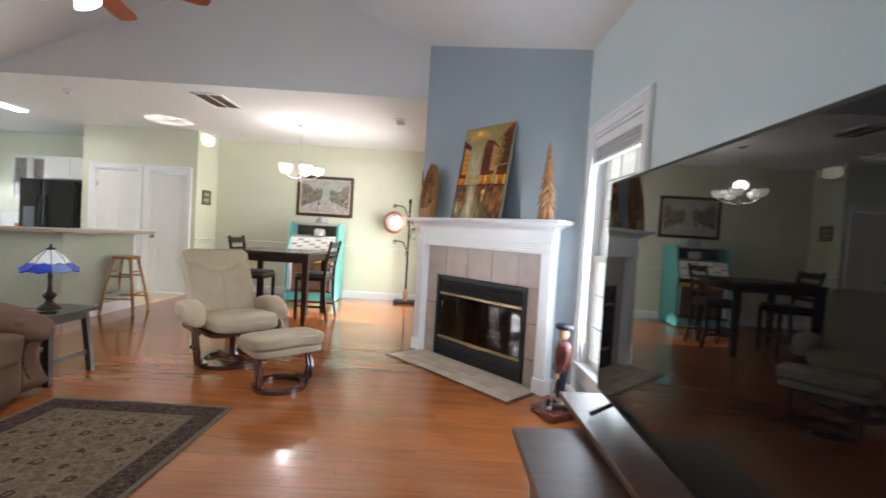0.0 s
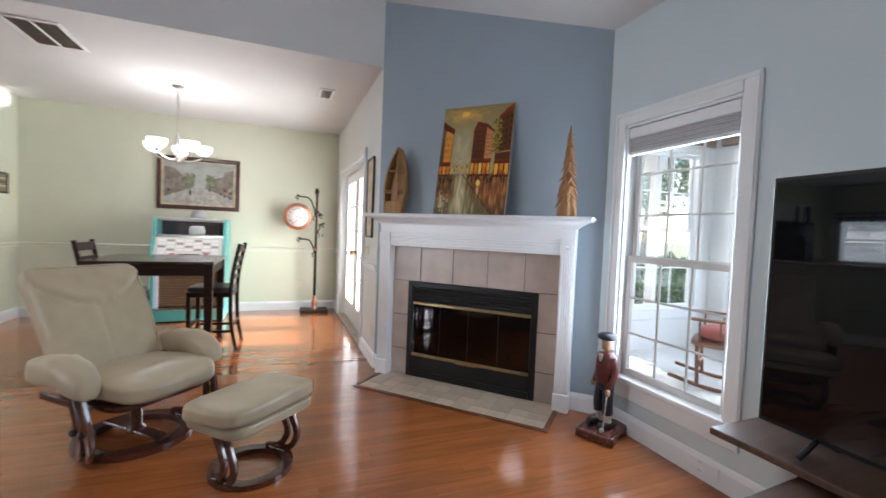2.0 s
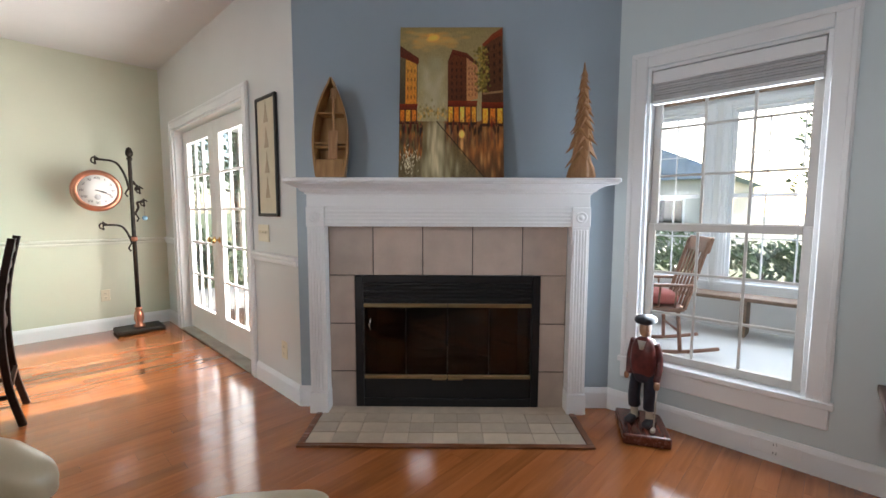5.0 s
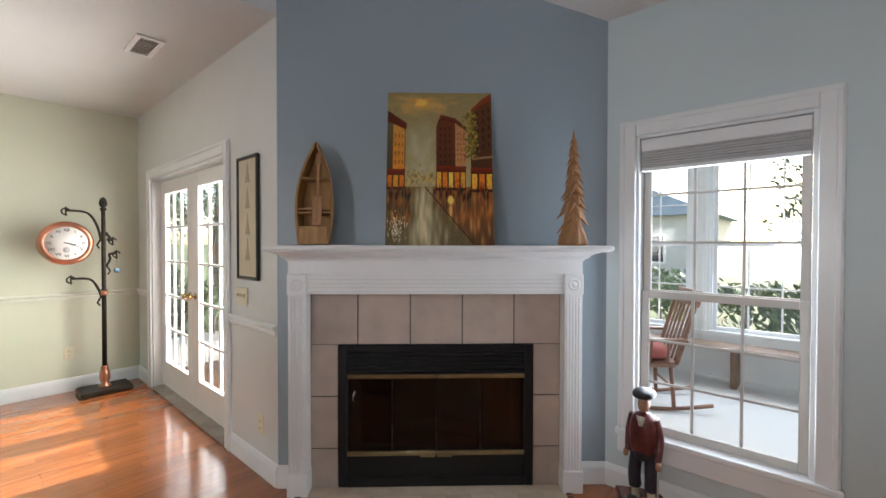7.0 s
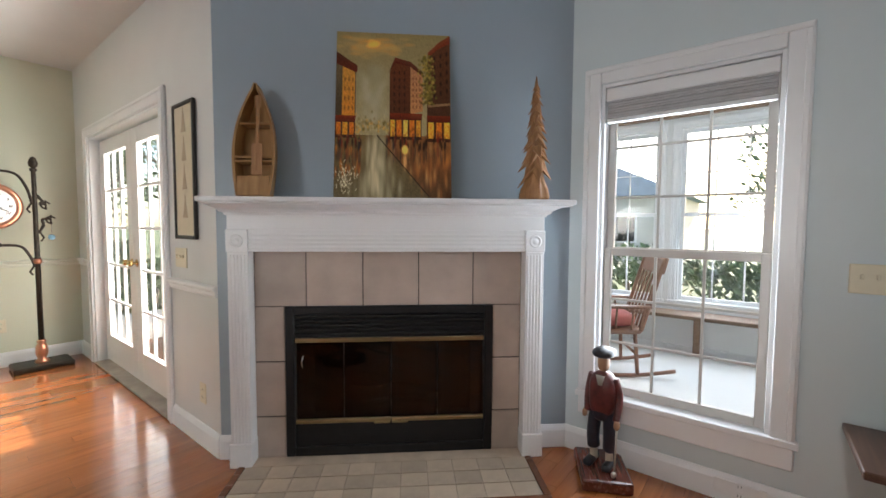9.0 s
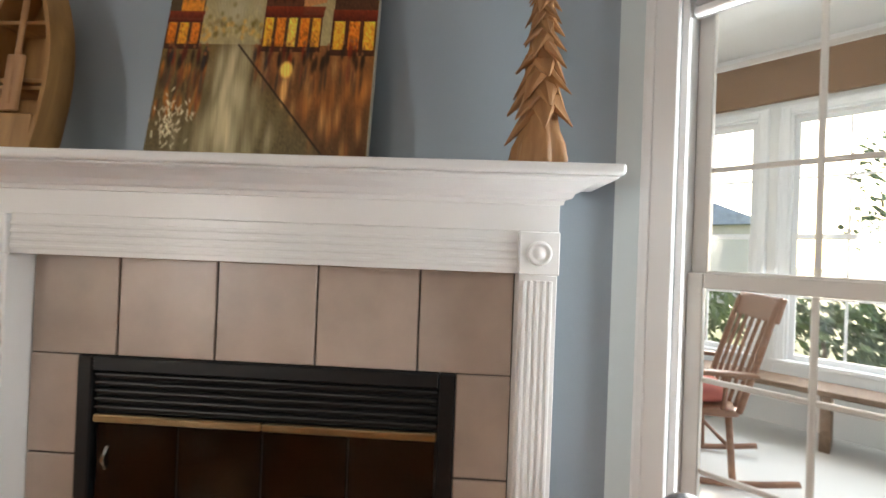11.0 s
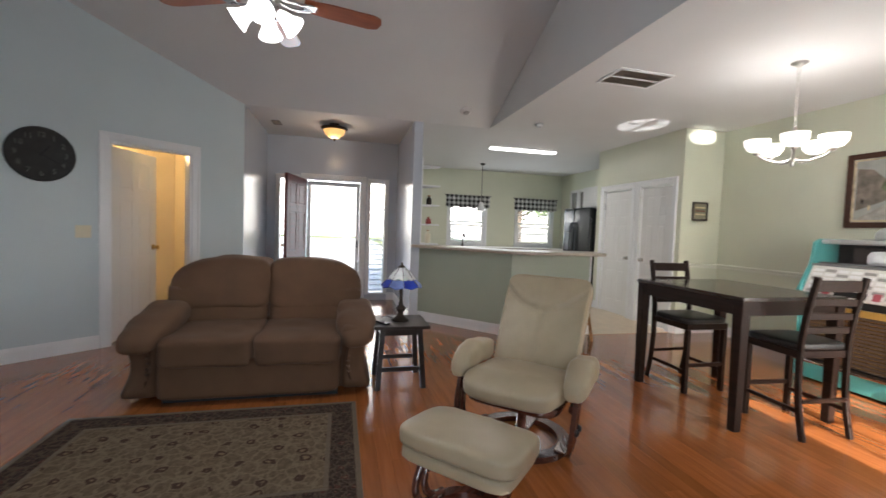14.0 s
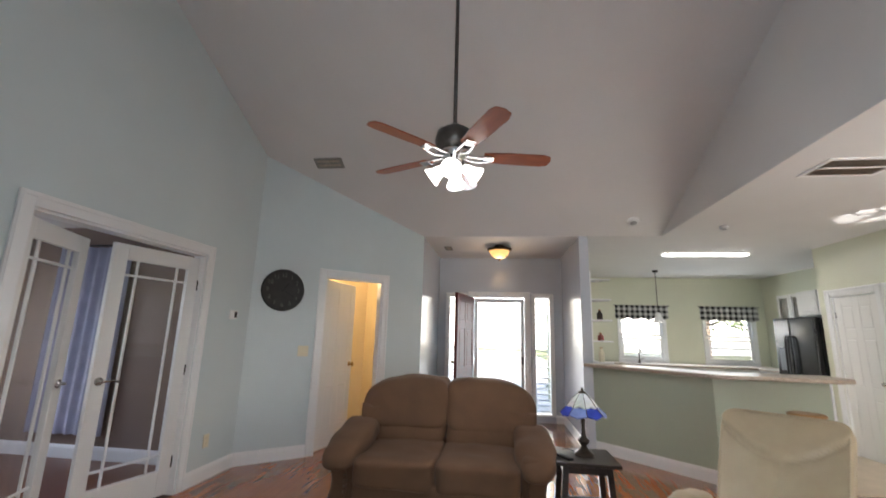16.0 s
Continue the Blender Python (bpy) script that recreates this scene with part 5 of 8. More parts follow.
# local: +x is the front
part("base", box((-0.4, -0.68, 0.05), (0.4, 0.68, 0.3), 0.03, 3), M_SOFA, sofa)
bm = BM()
add_box(bm, (-0.36, -0.6, 0.0), (0.4, 0.6, 0.05))
part("plinth", bm, M_DARKSLOT, sofa)
for sgn in (-1, 1):
    y0, y1 = sorted((sgn * 0.02, sgn * 0.62))
    bm = BM()
    cushion(bm, (-0.3, y0 - (0.022 if sgn > 0 else -0.004), 0.27), (0.53, y1 + (0.022 if sgn < 0 else -0.004), 0.47), 9, 12, crown=0.12, sag=0.008)
    for v in bm.verts:
        v.co += 0.012 * noise.noise_vector(v.co * 6)
    part("seat_cushion", bm, M_SOFA, sofa)
    bm = BM()
    y0, y1 = sorted((sgn * -0.006, sgn * 0.7))
    cushion(bm, (-0.42, y0 + 0.002, 0.40), (-0.1, y1 - 0.01, 0.68), 4, 9, m=Matrix(), crown=0.1, sag=0.012)
    for v in bm.verts:
        v.co.x -= 0.3 * (v.co.z - 0.4)
    for v in bm.verts:
        v.co += 0.012 * noise.noise_vector(v.co * 6.5)
    part("lumbar_cushion", bm, M_SOFA, sofa)
    bm = BM()
    y0, y1 = sorted((sgn * -0.012, sgn * 0.79))
    cushion(bm, (-0.47, y0 + 0.002, 0.55), (-0.13, y1, 0.985), 6.5, 12, sag=0.015)
    for v in bm.verts:
        v.co.x -= 0.3 * (v.co.z - 0.55)
        k = max(0.0, abs(v.co.y) - 0.4)
        v.co.z -= 0.55 * k * k * 1.6 if v.co.z > 0.75 else 0
    for v in bm.verts:
        v.co += 0.014 * noise.noise_vector(v.co * 5.5)
    part("head_cushion", bm, M_SOFA, sofa)
    y0, y1 = sorted((sgn * 0.61, sgn * 0.86))
    bm = BM()
    cushion(bm, (-0.42, y0 + 0.005, 0.04), (0.47, y1 - 0.005, 0.54), 9, 12, sag=0.006)
    for v in bm.verts:
        waist = math.sin(math.pi * min(1.0, max(0.0, (v.co.z - 0.08) / 0.4)))
        if abs(v.co.y) > 0.7:
            v.co.y -= sgn * 0.055 * waist
        if v.co.x > 0.2:
            v.co.x -= 0.035 * waist
    part("arm_side", bm, M_SOFA, sofa)
    bm = BM()
    cushion(bm, (-0.42, y0 - 0.035, 0.455), (0.54, y1 + 0.03, 0.645), 2.8, 13, sag=0.014)
    for v in bm.verts:
        v.co.z -= 0.2 * max(0.0, v.co.x + 0.12) ** 1.25
        v.co += 0.012 * noise.noise_vector(v.co * 7)
    part("arm_pad", bm, M_SOFA, sofa)
bm = BM()
cushion(bm, (0.3, -0.606, 0.05), (0.5, 0.606, 0.33), 14, 12, sag=0.003)
part("footrest_panel", bm, M_SOFA, sofa)
part("back_panel", box((-0.62, -0.68, 0.08), (-0.42, 0.68, 0.86), 0.06, 3), M_SOFA, sofa, smooth=True)

# ---- rug ----


def rug_mat(name, field, vine, petal, heart, scale, rnd):
    """Woven floral pile: mottled field, thin vines, and dark flowers with pale hearts and rims."""
    m = bpy.data.materials.new(name)
    m.use_nodes = True
    nt = m.node_tree
    b = nt.nodes["Principled BSDF"]
    b.inputs["Roughness"].default_value = 0.95
    b.inputs["Specular IOR Level"].default_value = 0.1
    tc = nt.nodes.new("ShaderNodeTexCoord")
    wob = nt.nodes.new("ShaderNodeTexNoise")
    wob.inputs["Scale"].default_value, wob.inputs["Detail"].default_value = 26, 3
    nt.links.new(tc.outputs["Object"], wob.inputs["Vector"])
    mixv = nt.nodes.new("ShaderNodeMix")
    mixv.data_type = "VECTOR"
    mixv.inputs["Factor"].default_value = 0.055
    nt.links.new(tc.outputs["Object"], mixv.inputs["A"])
    nt.links.new(wob.outputs["Color"], mixv.inputs["B"])
    warped = mixv.outputs["Result"]

    def over(below, source, stops):
        """Lay a ramp of colours with their cover over what is below."""
        cr = nt.nodes.new("ShaderNodeValToRGB")
        cr.color_ramp.interpolation = "LINEAR"
        while len(cr.color_ramp.elements) < len(stops):
            cr.color_ramp.elements.new(0.5)
        for e, (p, c, al) in zip(cr.color_ramp.elements, stops):
            e.position, e.color = p, (*c, al)
        nt.links.new(source, cr.inputs[0])
        mx = nt.nodes.new("ShaderNodeMix")
        mx.data_type = "RGBA"
        nt.links.new(cr.outputs["Alpha"], mx.inputs["Factor"])
        nt.links.new(below, mx.inputs["A"])
        nt.links.new(cr.outputs["Color"], mx.inputs["B"])
        return mx.outputs["Result"]

    mot = nt.nodes.new("ShaderNodeTexNoise")
    mot.inputs["Scale"].default_value, mot.inputs["Detail"].default_value = 45, 4
    nt.links.new(tc.outputs["Object"], mot.inputs["Vector"])
    base = nt.nodes.new("ShaderNodeValToRGB")
    base.color_ramp.elements[0].position, base.color_ramp.elements[0].color = 0.35, (*[v * 0.72 for v in field], 1)
    base.color_ramp.elements[1].position, base.color_ramp.elements[1].color = 0.65, (*[v * 1.25 for v in field], 1)
    nt.links.new(mot.outputs[0], base.inputs[0])
    col = base.outputs[0]
    ve = nt.nodes.new("ShaderNodeTexVoronoi")
    ve.feature = "DISTANCE_TO_EDGE"
    ve.inputs["Scale"].default_value = scale * 1.9
    nt.links.new(warped, ve.inputs["Vector"])
    col = over(col, ve.outputs["Distance"], [(0.0, vine, 0.75), (0.06, vine, 0.55), (0.1, vine, 0.0)])
    for sc, r0, c0 in ((scale * 2.6, 0.2, petal), (scale, 0.24, petal)):
        vo = nt.nodes.new("ShaderNodeTexVoronoi")
        vo.inputs["Scale"].default_value, vo.inputs["Randomness"].default_value = sc, rnd
        nt.links.new(warped, vo.inputs["Vector"])
        col = over(col, vo.outputs["Distance"], [(0.0, heart, 1.0), (r0 * 0.35, heart, 1.0), (r0 * 0.5, c0, 1.0), (r0 * 0.85, c0, 0.9), (r0, vine, 0.7), (r0 * 1.15, vine, 0.0)])
    nt.links.new(col, b.inputs["Base Color"])
    n = nt.nodes.new("ShaderNodeTexNoise")
    n.inputs["Scale"].default_value = 300
    nt.links.new(tc.outputs["Object"], n.inputs["Vector"])
    bp = nt.nodes.new("ShaderNodeBump")
    bp.inputs["Strength"].default_value, bp.inputs["Distance"].default_value = 0.6, 0.004
    nt.links.new(n.outputs[0], bp.inputs["Height"])
    nt.links.new(bp.outputs[0], b.inputs["Normal"])
    return m


rug = thing("area_rug", (-0.66, 3.17, 0.0), label="beige floral area rug with a dark patterned border", category="rug")
RX2, RY2 = 0.6, 0.89
M_FIELD = rug_mat("rug_field_floral", (0.125, 0.092, 0.06), (0.19, 0.145, 0.095), (0.055, 0.03, 0.022), (0.17, 0.12, 0.075), 7.6, 0.5)
M_BORDER = rug_mat("rug_border_floral", (0.042, 0.028, 0.023), (0.11, 0.08, 0.055), (0.075, 0.03, 0.024), (0.15, 0.11, 0.075), 12.0, 0.5)
M_EDGE = mat("rug_binding", (0.12, 0.09, 0.06), 0.95, noise_scale=60, vary=0.15)
part("field", box((-RX2 + 0.19, -RY2 + 0.19, 0.001), (RX2 - 0.19, RY2 - 0.19, 0.0122), 0.002), M_FIELD, rug)
for lo, hi in (((-RX2 + 0.03, -RY2 + 0.03), (-RX2 + 0.165, RY2 - 0.03)), ((RX2 - 0.165, -RY2 + 0.03), (RX2 - 0.03, RY2 - 0.03)), ((-RX2 + 0.165, -RY2 + 0.03), (RX2 - 0.165, -RY2 + 0.165)), ((-RX2 + 0.165, RY2 - 0.165), (RX2 - 0.165, RY2 - 0.03))):
    part("border", box((*lo, 0.001), (*hi, 0.012), 0.002), M_BORDER, rug)
for a, b_ in ((0.165, 0.19), (0.0, 0.03)):
    for lo, hi in (((-RX2 + a, -RY2 + a), (-RX2 + b_, RY2 - a)), ((RX2 - b_, -RY2 + a), (RX2 - a, RY2 - a)), ((-RX2 + b_, -RY2 + a), (RX2 - b_, -RY2 + b_)), ((-RX2 + b_, RY2 - b_), (RX2 - b_, RY2 - a))):
        part("guard_stripe", box((*lo, 0.001), (*hi, 0.0125), 0.002), M_EDGE, rug)

# ---- recliner and ottoman ----
M_CREAM = mat("cream_leather", (0.375, 0.308, 0.208), 0.34, noise_scale=7, vary=0.06, bump=0.12, bump_scale=90)
M_CHERRY = wood_mat("dark_cherry_bentwood", (0.05, 0.014, 0.009), (0.11, 0.034, 0.02), 0.22, coat=0.4)
rec = thing("leather_recliner", (-0.57, 5.06, 0), -43, label="cream leather swivel recliner on a dark bentwood ring base", category="armchair")


def ring(bm, r0, r1, z0, z1, n=40):
    outer = [(r1 * math.cos(2 * math.pi * i / n), r1 * math.sin(2 * math.pi * i / n)) for i in range(n)]
    t = bmesh.new()
    va = []
    for r, z in ((r0, z0), (r1, z0), (r1, z1), (r0, z1)):
        va.append([t.verts.new((r * x / r1, r * y / r1, z)) for x, y in outer])
    for k in range(4):
        a, b_ = va[k], va[(k + 1) % 4]
        for i in range(n):
            t.faces.new((a[i], a[(i + 1) % n], b_[(i + 1) % n], b_[i]))
    return merge(bm, t)


bm = BM()
ring(bm, 0.225, 0.30, 0.0, 0.035)
part("ring_base", bm, M_CHERRY, rec)
bm = BM()
add_lathe(bm, [(0.05, 0.035), (0.05, 0.06), (0.03, 0.07), (0.03, 0.28), (0.0, 0.285)], 16)
add_box(bm, (-0.25, -0.04, 0.036), (0.25, 0.04, 0.055), 0.005)
part("swivel_post", bm, M_CHERRY, rec)
for sgn in (-1, 1):
    for dx, top in ((0.0, 0.42), (-0.075, 0.44)):
        bm = BM()
        pts = curve_pts([(0.02 + dx, sgn * 0.262, 0.045), (0.13 + dx, sgn * 0.315, 0.05), (0.205 + dx, sgn * 0.345, 0.12), (0.2 + dx, sgn * 0.355, 0.24), (0.13 + dx, sgn * 0.36, top)], 6)
        add_strap(bm, pts, 0.042, 0.028)
        part("bentwood_leg", bm, M_CHERRY, rec)
    part("metal_bracket", box((0.0, sgn * 0.27 - 0.035, 0.036), (0.12, sgn * 0.27 + 0.035, 0.047), 0.004), M_STEEL, rec)
    for x, z in ((0.17, 0.2), (0.1, 0.2)):
        bm = BM()
        add_lathe(bm, [(0.02, 0), (0.022, 0.006), (0.012, 0.016), (0.0, 0.018)], 14, m=pose(x, sgn * 0.365, z, -90 * sgn))
        part("bolt_knob", bm, M_BLACK, rec)
    part("side_rail", box((-0.24, sgn * 0.335 - 0.014, 0.3), (0.18, sgn * 0.335 + 0.014, 0.345), 0.008), M_CHERRY, rec)
    bm = BM()
    cushion(bm, (-0.27, sgn * 0.352 - 0.078, 0.415), (0.23, sgn * 0.352 + 0.075, 0.57), 3.2, 12, sag=0.01)
    for v in bm.verts:
        v.co.z -= 0.75 * max(0.0, v.co.x + 0.02) ** 1.7
        v.co.z += 0.10 * min(0.0, v.co.x)
        v.co += 0.006 * noise.noise_vector(v.co * 14)
    part("arm_pad", bm, M_CREAM, rec)
bm = BM()
cushion(bm, (-0.3, -0.298, 0.315), (0.37, 0.298, 0.445), 4.5, 14, crown=0.12, sag=0.006)
for v in bm.verts:
    v.co.z += 0.09 * v.co.x - 0.5 * max(0.0, v.co.x - 0.18) ** 1.5
    v.co += 0.004 * noise.noise_vector(v.co * 16)
part("seat", bm, M_CREAM, rec)
bm = BM()
cushion(bm, (-0.28, -0.28, 0.275), (0.29, 0.28, 0.325), 6, 6)
part("seat_frame", bm, M_CHERRY, rec)
bm = BM()
cushion(bm, (-0.065, -0.3, 0.0), (0.05, 0.3, 0.75), 10, 46, sag=0.004)


def back_bend(v, k):
    """Widen the back upward and curve it to the sitter."""
    v.y *= 0.92 + 0.1 * k
    v.x += 0.025 * math.sin(k * 3.0) - 0.03 * k * k
    return v


for v in bm.verts:
    k = v.co.z / 0.75
    if v.co.x > 0:
        fold = 0.475 + 2.0 * v.co.y ** 2
        g = v.co.z - fold
        v.co.x -= 0.026 * math.exp(-(g / 0.014) ** 2)
        if g > 0:
            v.co.x += 0.018 * math.exp(-(g / 0.09) ** 2)
        else:
            v.co.x -= 0.012 * math.exp(-(v.co.y / 0.012) ** 2)
        v.co.x += 0.006 * noise.noise(v.co * 12)
    back_bend(v.co, k)
o = part("backrest", bm, M_CREAM, rec)
o.matrix_local = pose(-0.19, 0, 0.32, 0, -29, 0)
bm = BM()
rim = [(0.045, -0.287, 0.02)] + [(0.045, -0.287, 0.1 + 0.06 * i) for i in range(10)] + [(0.045, -0.27, 0.715), (0.045, -0.24, 0.733)]
rim += [(0.045, -0.2 + 0.08 * i, 0.737) for i in range(6)] + [(x, -y, z) for x, y, z in rim[::-1]]
add_tube(bm, [back_bend(Vector(p), p[2] / 0.75) for p in rim], 0.007, 6)
part("piping", bm, M_CREAM, o)

ott = thing("ottoman", (0.085, 4.50, 0), -46, label="cream leather footstool on a dark bentwood base", category="footstool")
bm = BM()
ring(bm, 0.15, 0.205, 0.0, 0.03)
part("ring_base", bm, M_CHERRY, ott)
for sgn in (-1, 1):
    for dx in (0.0, -0.07):
        bm = BM()
        pts = curve_pts([(0.0 + dx, sgn * 0.165, 0.038), (0.075 + dx, sgn * 0.19, 0.05), (0.115 + dx, sgn * 0.2, 0.12), (0.09 + dx, sgn * 0.2, 0.2), (0.02 + dx, sgn * 0.195, 0.3)], 6)
        add_strap(bm, pts, 0.034, 0.024)
        part("bentwood_leg", bm, M_CHERRY, ott)
    part("metal_bracket", box((-0.05, sgn * 0.175 - 0.02, 0.031), (0.06, sgn * 0.175 + 0.02, 0.04), 0.003), M_STEEL, ott)
bm = BM()
cushion(bm, (-0.19, -0.265, 0.285), (0.19, 0.265, 0.345), 7, 7)
part("lower_pad", bm, M_CREAM, ott)
bm = BM()
cushion(bm, (-0.2, -0.285, 0.325), (0.2, 0.285, 0.425), 5.5, 12, crown=0.16, sag=0.006)
for v in bm.verts:
    v.co.z += 0.08 * v.co.x
    v.co += 0.004 * noise.noise_vector(v.co * 15)
part("top_cushion", bm, M_CREAM, ott)

# ---- end table, stained glass lamp ----
et = thing("end_table", (-1.66, 4.42, 0), label="black painted wooden end table with splayed legs", category="table")
part("tabletop", box((-0.225, -0.225, 0.49), (0.225, 0.225, 0.515), 0.004), M_BLKWOOD, et)
for lo, hi in (((-0.17, -0.17, 0.43), (0.17, -0.15, 0.489)), ((-0.17, 0.15, 0.43), (0.17, 0.17, 0.489)), ((-0.17, -0.15, 0.43), (-0.15, 0.15, 0.489)), ((0.15, -0.15, 0.43), (0.17, 0.15, 0.489))):
    part("apron", box(lo, hi, 0.002), M_BLKWOOD, et)
for sx in (-1, 1):
    for sy in (-1, 1):
        bm = BM()
        add_box(bm, (-0.021, -0.021, 0), (0.021, 0.021, 0.488), 0.003)
        for v in bm.verts:
            k = 1 - v.co.z / 0.488
            v.co.x += sx * (0.15 + 0.035 * k)
            v.co.y += sy * (0.15 + 0.035 * k)
        part("leg", bm, M_BLKWOOD, et)
part("stretcher", box((0.162, -0.16, 0.14), (0.18, 0.16, 0.175), 0.002), M_BLKWOOD, et)
part("stretcher", box((-0.18, -0.16, 0.14), (-0.162, 0.16, 0.175), 0.002), M_BLKWOOD, et)
lamp = thing("table_lamp", (-1.66, 4.43, 0.515), label="table lamp with a blue and white stained glass shade", category="lamp")
M_BRONZE = mat("dark_bronze", (0.035, 0.025, 0.018), 0.35, 0.7, noise_scale=25, vary=0.3)
bm = BM()
add_lathe(bm, [(0.075, 0), (0.075, 0.012), (0.055, 0.03), (0.03, 0.05), (0.022, 0.07), (0.04, 0.095), (0.045, 0.11), (0.02, 0.135), (0.013, 0.2), (0.018, 0.25), (0.01, 0.28), (0.008, 0.44), (0.0, 0.445)], 20)
part("base", bm, M_BRONZE, lamp)
N_ = 8
M_BLUEGL = mat("cobalt_glass", (0.03, 0.06, 0.42), 0.2, noise_scale=12, vary=0.25)
M_PALEGL = mat("pale_blue_glass", (0.16, 0.22, 0.5), 0.2, noise_scale=12, vary=0.25)
M_WHITEGL = mat("opal_glass", (0.66, 0.66, 0.66), 0.25, noise_scale=12, vary=0.08)
for b_ in (M_BLUEGL, M_WHITEGL):
    b_.node_tree.nodes["Principled BSDF"].inputs["Subsurface Weight"].default_value = 0.2
for i in range(N_):
    a0, a1 = 2 * math.pi * i / N_, 2 * math.pi * (i + 1) / N_
    am = (a0 + a1) / 2

    def ringpt(a, r, z):
        return Vector((r * math.cos(a), r * math.sin(a), z))
    tiers = [(0.025, 0.455), (0.08, 0.405), (0.122, 0.35), (0.172, 0.305)]
    for j in range(3):
        (r0, z0), (r1, z1) = tiers[j], tiers[j + 1]
        bm = BM()
        pts = [ringpt(a0 + 0.015, r0, z0), ringpt(a1 - 0.015, r0, z0), ringpt(a1 - 0.012, r1, z1), ringpt(a0 + 0.012, r1, z1)]
        if j == 2:
            pts = [pts[0], pts[1], pts[2], ringpt(am, r1 + 0.006, z1 - 0.015), pts[3]]
        if j == 1:
            pts = [pts[0], pts[1], pts[2], ringpt(am, r1 - 0.014, z1 + 0.018), pts[3]]
        lo_ = [bm.verts.new(p) for p in pts]
        hi_ = [bm.verts.new(p * 0.97) for p in pts]
        bm.faces.new(lo_)
        bm.faces.new(hi_[::-1])
        for k in range(len(pts)):
            bm.faces.new((lo_[k], lo_[(k + 1) % len(pts)], hi_[(k + 1) % len(pts)], hi_[k]))
        part("glass_segment", bm, (M_BLUEGL if i % 3 != 1 else M_PALEGL) if j == 2 else M_WHITEGL, lamp)
    bm = BM()
    add_tube(bm, [ringpt(a0, r, z) for r, z in tiers], 0.003, 6)
    part("lead_came", bm, M_BRONZE, lamp)
bm = BM()
add_lathe(bm, [(0.03, 0.445), (0.03, 0.46), (0.008, 0.47), (0.01, 0.485), (0.0, 0.495)], 14)
part("finial", bm, M_BRONZE, lamp)
bm = BM()
add_tube(bm, curve_pts([(-0.06, -0.05, 0.006), (-0.12, -0.14, 0.005), (-0.2, -0.16, -0.2), (-0.16, -0.18, -0.505), (0.02, -0.3, -0.51), (0.1, -0.24, -0.51), (-0.05, -0.22, -0.51)]), 0.003, 6)
part("cord", bm, M_BLACK, lamp)
remote = thing("remote_control", (-1.55, 4.27, 0.515), 30, label="small black remote control on the end table", category="remote")
part("body", box((-0.075, -0.022, 0), (0.075, 0.022, 0.018), 0.006, 2), M_BLACK, remote)
for i in range(4):
    part("button", box((-0.05 + i * 0.022, -0.008, 0.0175), (-0.04 + i * 0.022, 0.008, 0.02), 0.001), M_STEEL, remote)

# ---- television and console ----
M_SCREEN = mat("glossy_black_screen", (0.004, 0.004, 0.005), 0.025, noise_scale=3, vary=0.1)
tv = thing("television", (2.035, 2.43, 0.5), -3.2, label="large black flat screen television on feet, switched off", category="television")
part("panel", box((-0.02, -0.83, 0.06), (0.03, 0.83, 1.05), 0.004), M_BLACK, tv)
part("screen", box((-0.0235, -0.815, 0.078), (-0.019, 0.815, 1.036)), M_SCREEN, tv)
part("rear_housing", box((0.028, -0.5, 0.12), (0.075, 0.5, 0.65), 0.015, 2), M_BLACK, tv)
for y in (-0.62, 0.62):
    bm = BM()
    add_tube(bm, [(-0.11, y, 0.012), (0.0, y, 0.075), (0.11, y, 0.012)], 0.01)
    part("foot", bm, M_BLACK, tv)
M_CONS = wood_mat("walnut_console", (0.06, 0.03, 0.02), (0.13, 0.07, 0.045), 0.4)
con = thing("media_console", (0, 0, 0), label="dark walnut media console with a raised overhanging back shelf", category="console")
part("body", box((1.7, 1.42, 0.06), (2.33, 2.98, 0.42), 0.006), M_CONS, con)
bm = BM()
add_prism(bm, [(1.62, 1.38), (2.34, 1.38), (2.34, 3.05), (1.97, 3.05), (1.62, 3.03)], 0.42, 0.45, 0.004)
part("top", bm, M_CONS, con)
bm = BM()
add_prism(bm, [(1.9, 1.36), (2.34, 1.36), (2.34, 3.365), (1.91, 3.355)], 0.4705, 0.5, 0.004)
part("back_shelf", bm, M_CONS, con)
part("shelf_riser", box((1.98, 1.4, 0.45), (2.32, 3.0, 0.471)), M_CONS, con)
for x in (1.73, 2.28):
    for y in (1.46, 2.94):
        part("foot", box((x - 0.025, y - 0.025, 0), (x + 0.025, y + 0.025, 0.06), 0.003), M_CONS, con)
for y in (1.95, 2.46):
    part("door_gap", box((1.694, y - 0.004, 0.09), (1.7005, y + 0.004, 0.39)), M_DARKSLOT, con)

# ---- window blind ----
M_BLIND = mat("grey_cellular_shade", (0.50, 0.50, 0.51), 0.8, noise_scale=20, vary=0.05)
blind = thing("roller_blind", label="raised pale grey pleated window shade with a white valance", category="blind")
blind.matrix_world = F_TV
sa, sb = W_TV[0] + 0.022, W_TV[1] - 0.022
part("valance", box((sa, 0.002, 1.955), (sb, 0.012, 2.02), 0.003), M_TRIM, blind)
part("head_rail", box((sa, 0.013, 1.98), (sb, 0.042, 2.025), 0.003), M_TRIM, blind)
for i in range(8):
    z = 1.975 - i * 0.014
    part("pleat", box((sa + 0.004, 0.012 - 0.004 * (i % 2), z - 0.0135), (sb - 0.004, 0.042, z - 0.0005), 0.003), M_BLIND, blind)
part("bottom_rail", box((sa + 0.002, 0.006, 1.84), (sb - 0.002, 0.042, 1.862), 0.004), M_TRIM, blind)

# ---- switches, outlets, thermostat ----


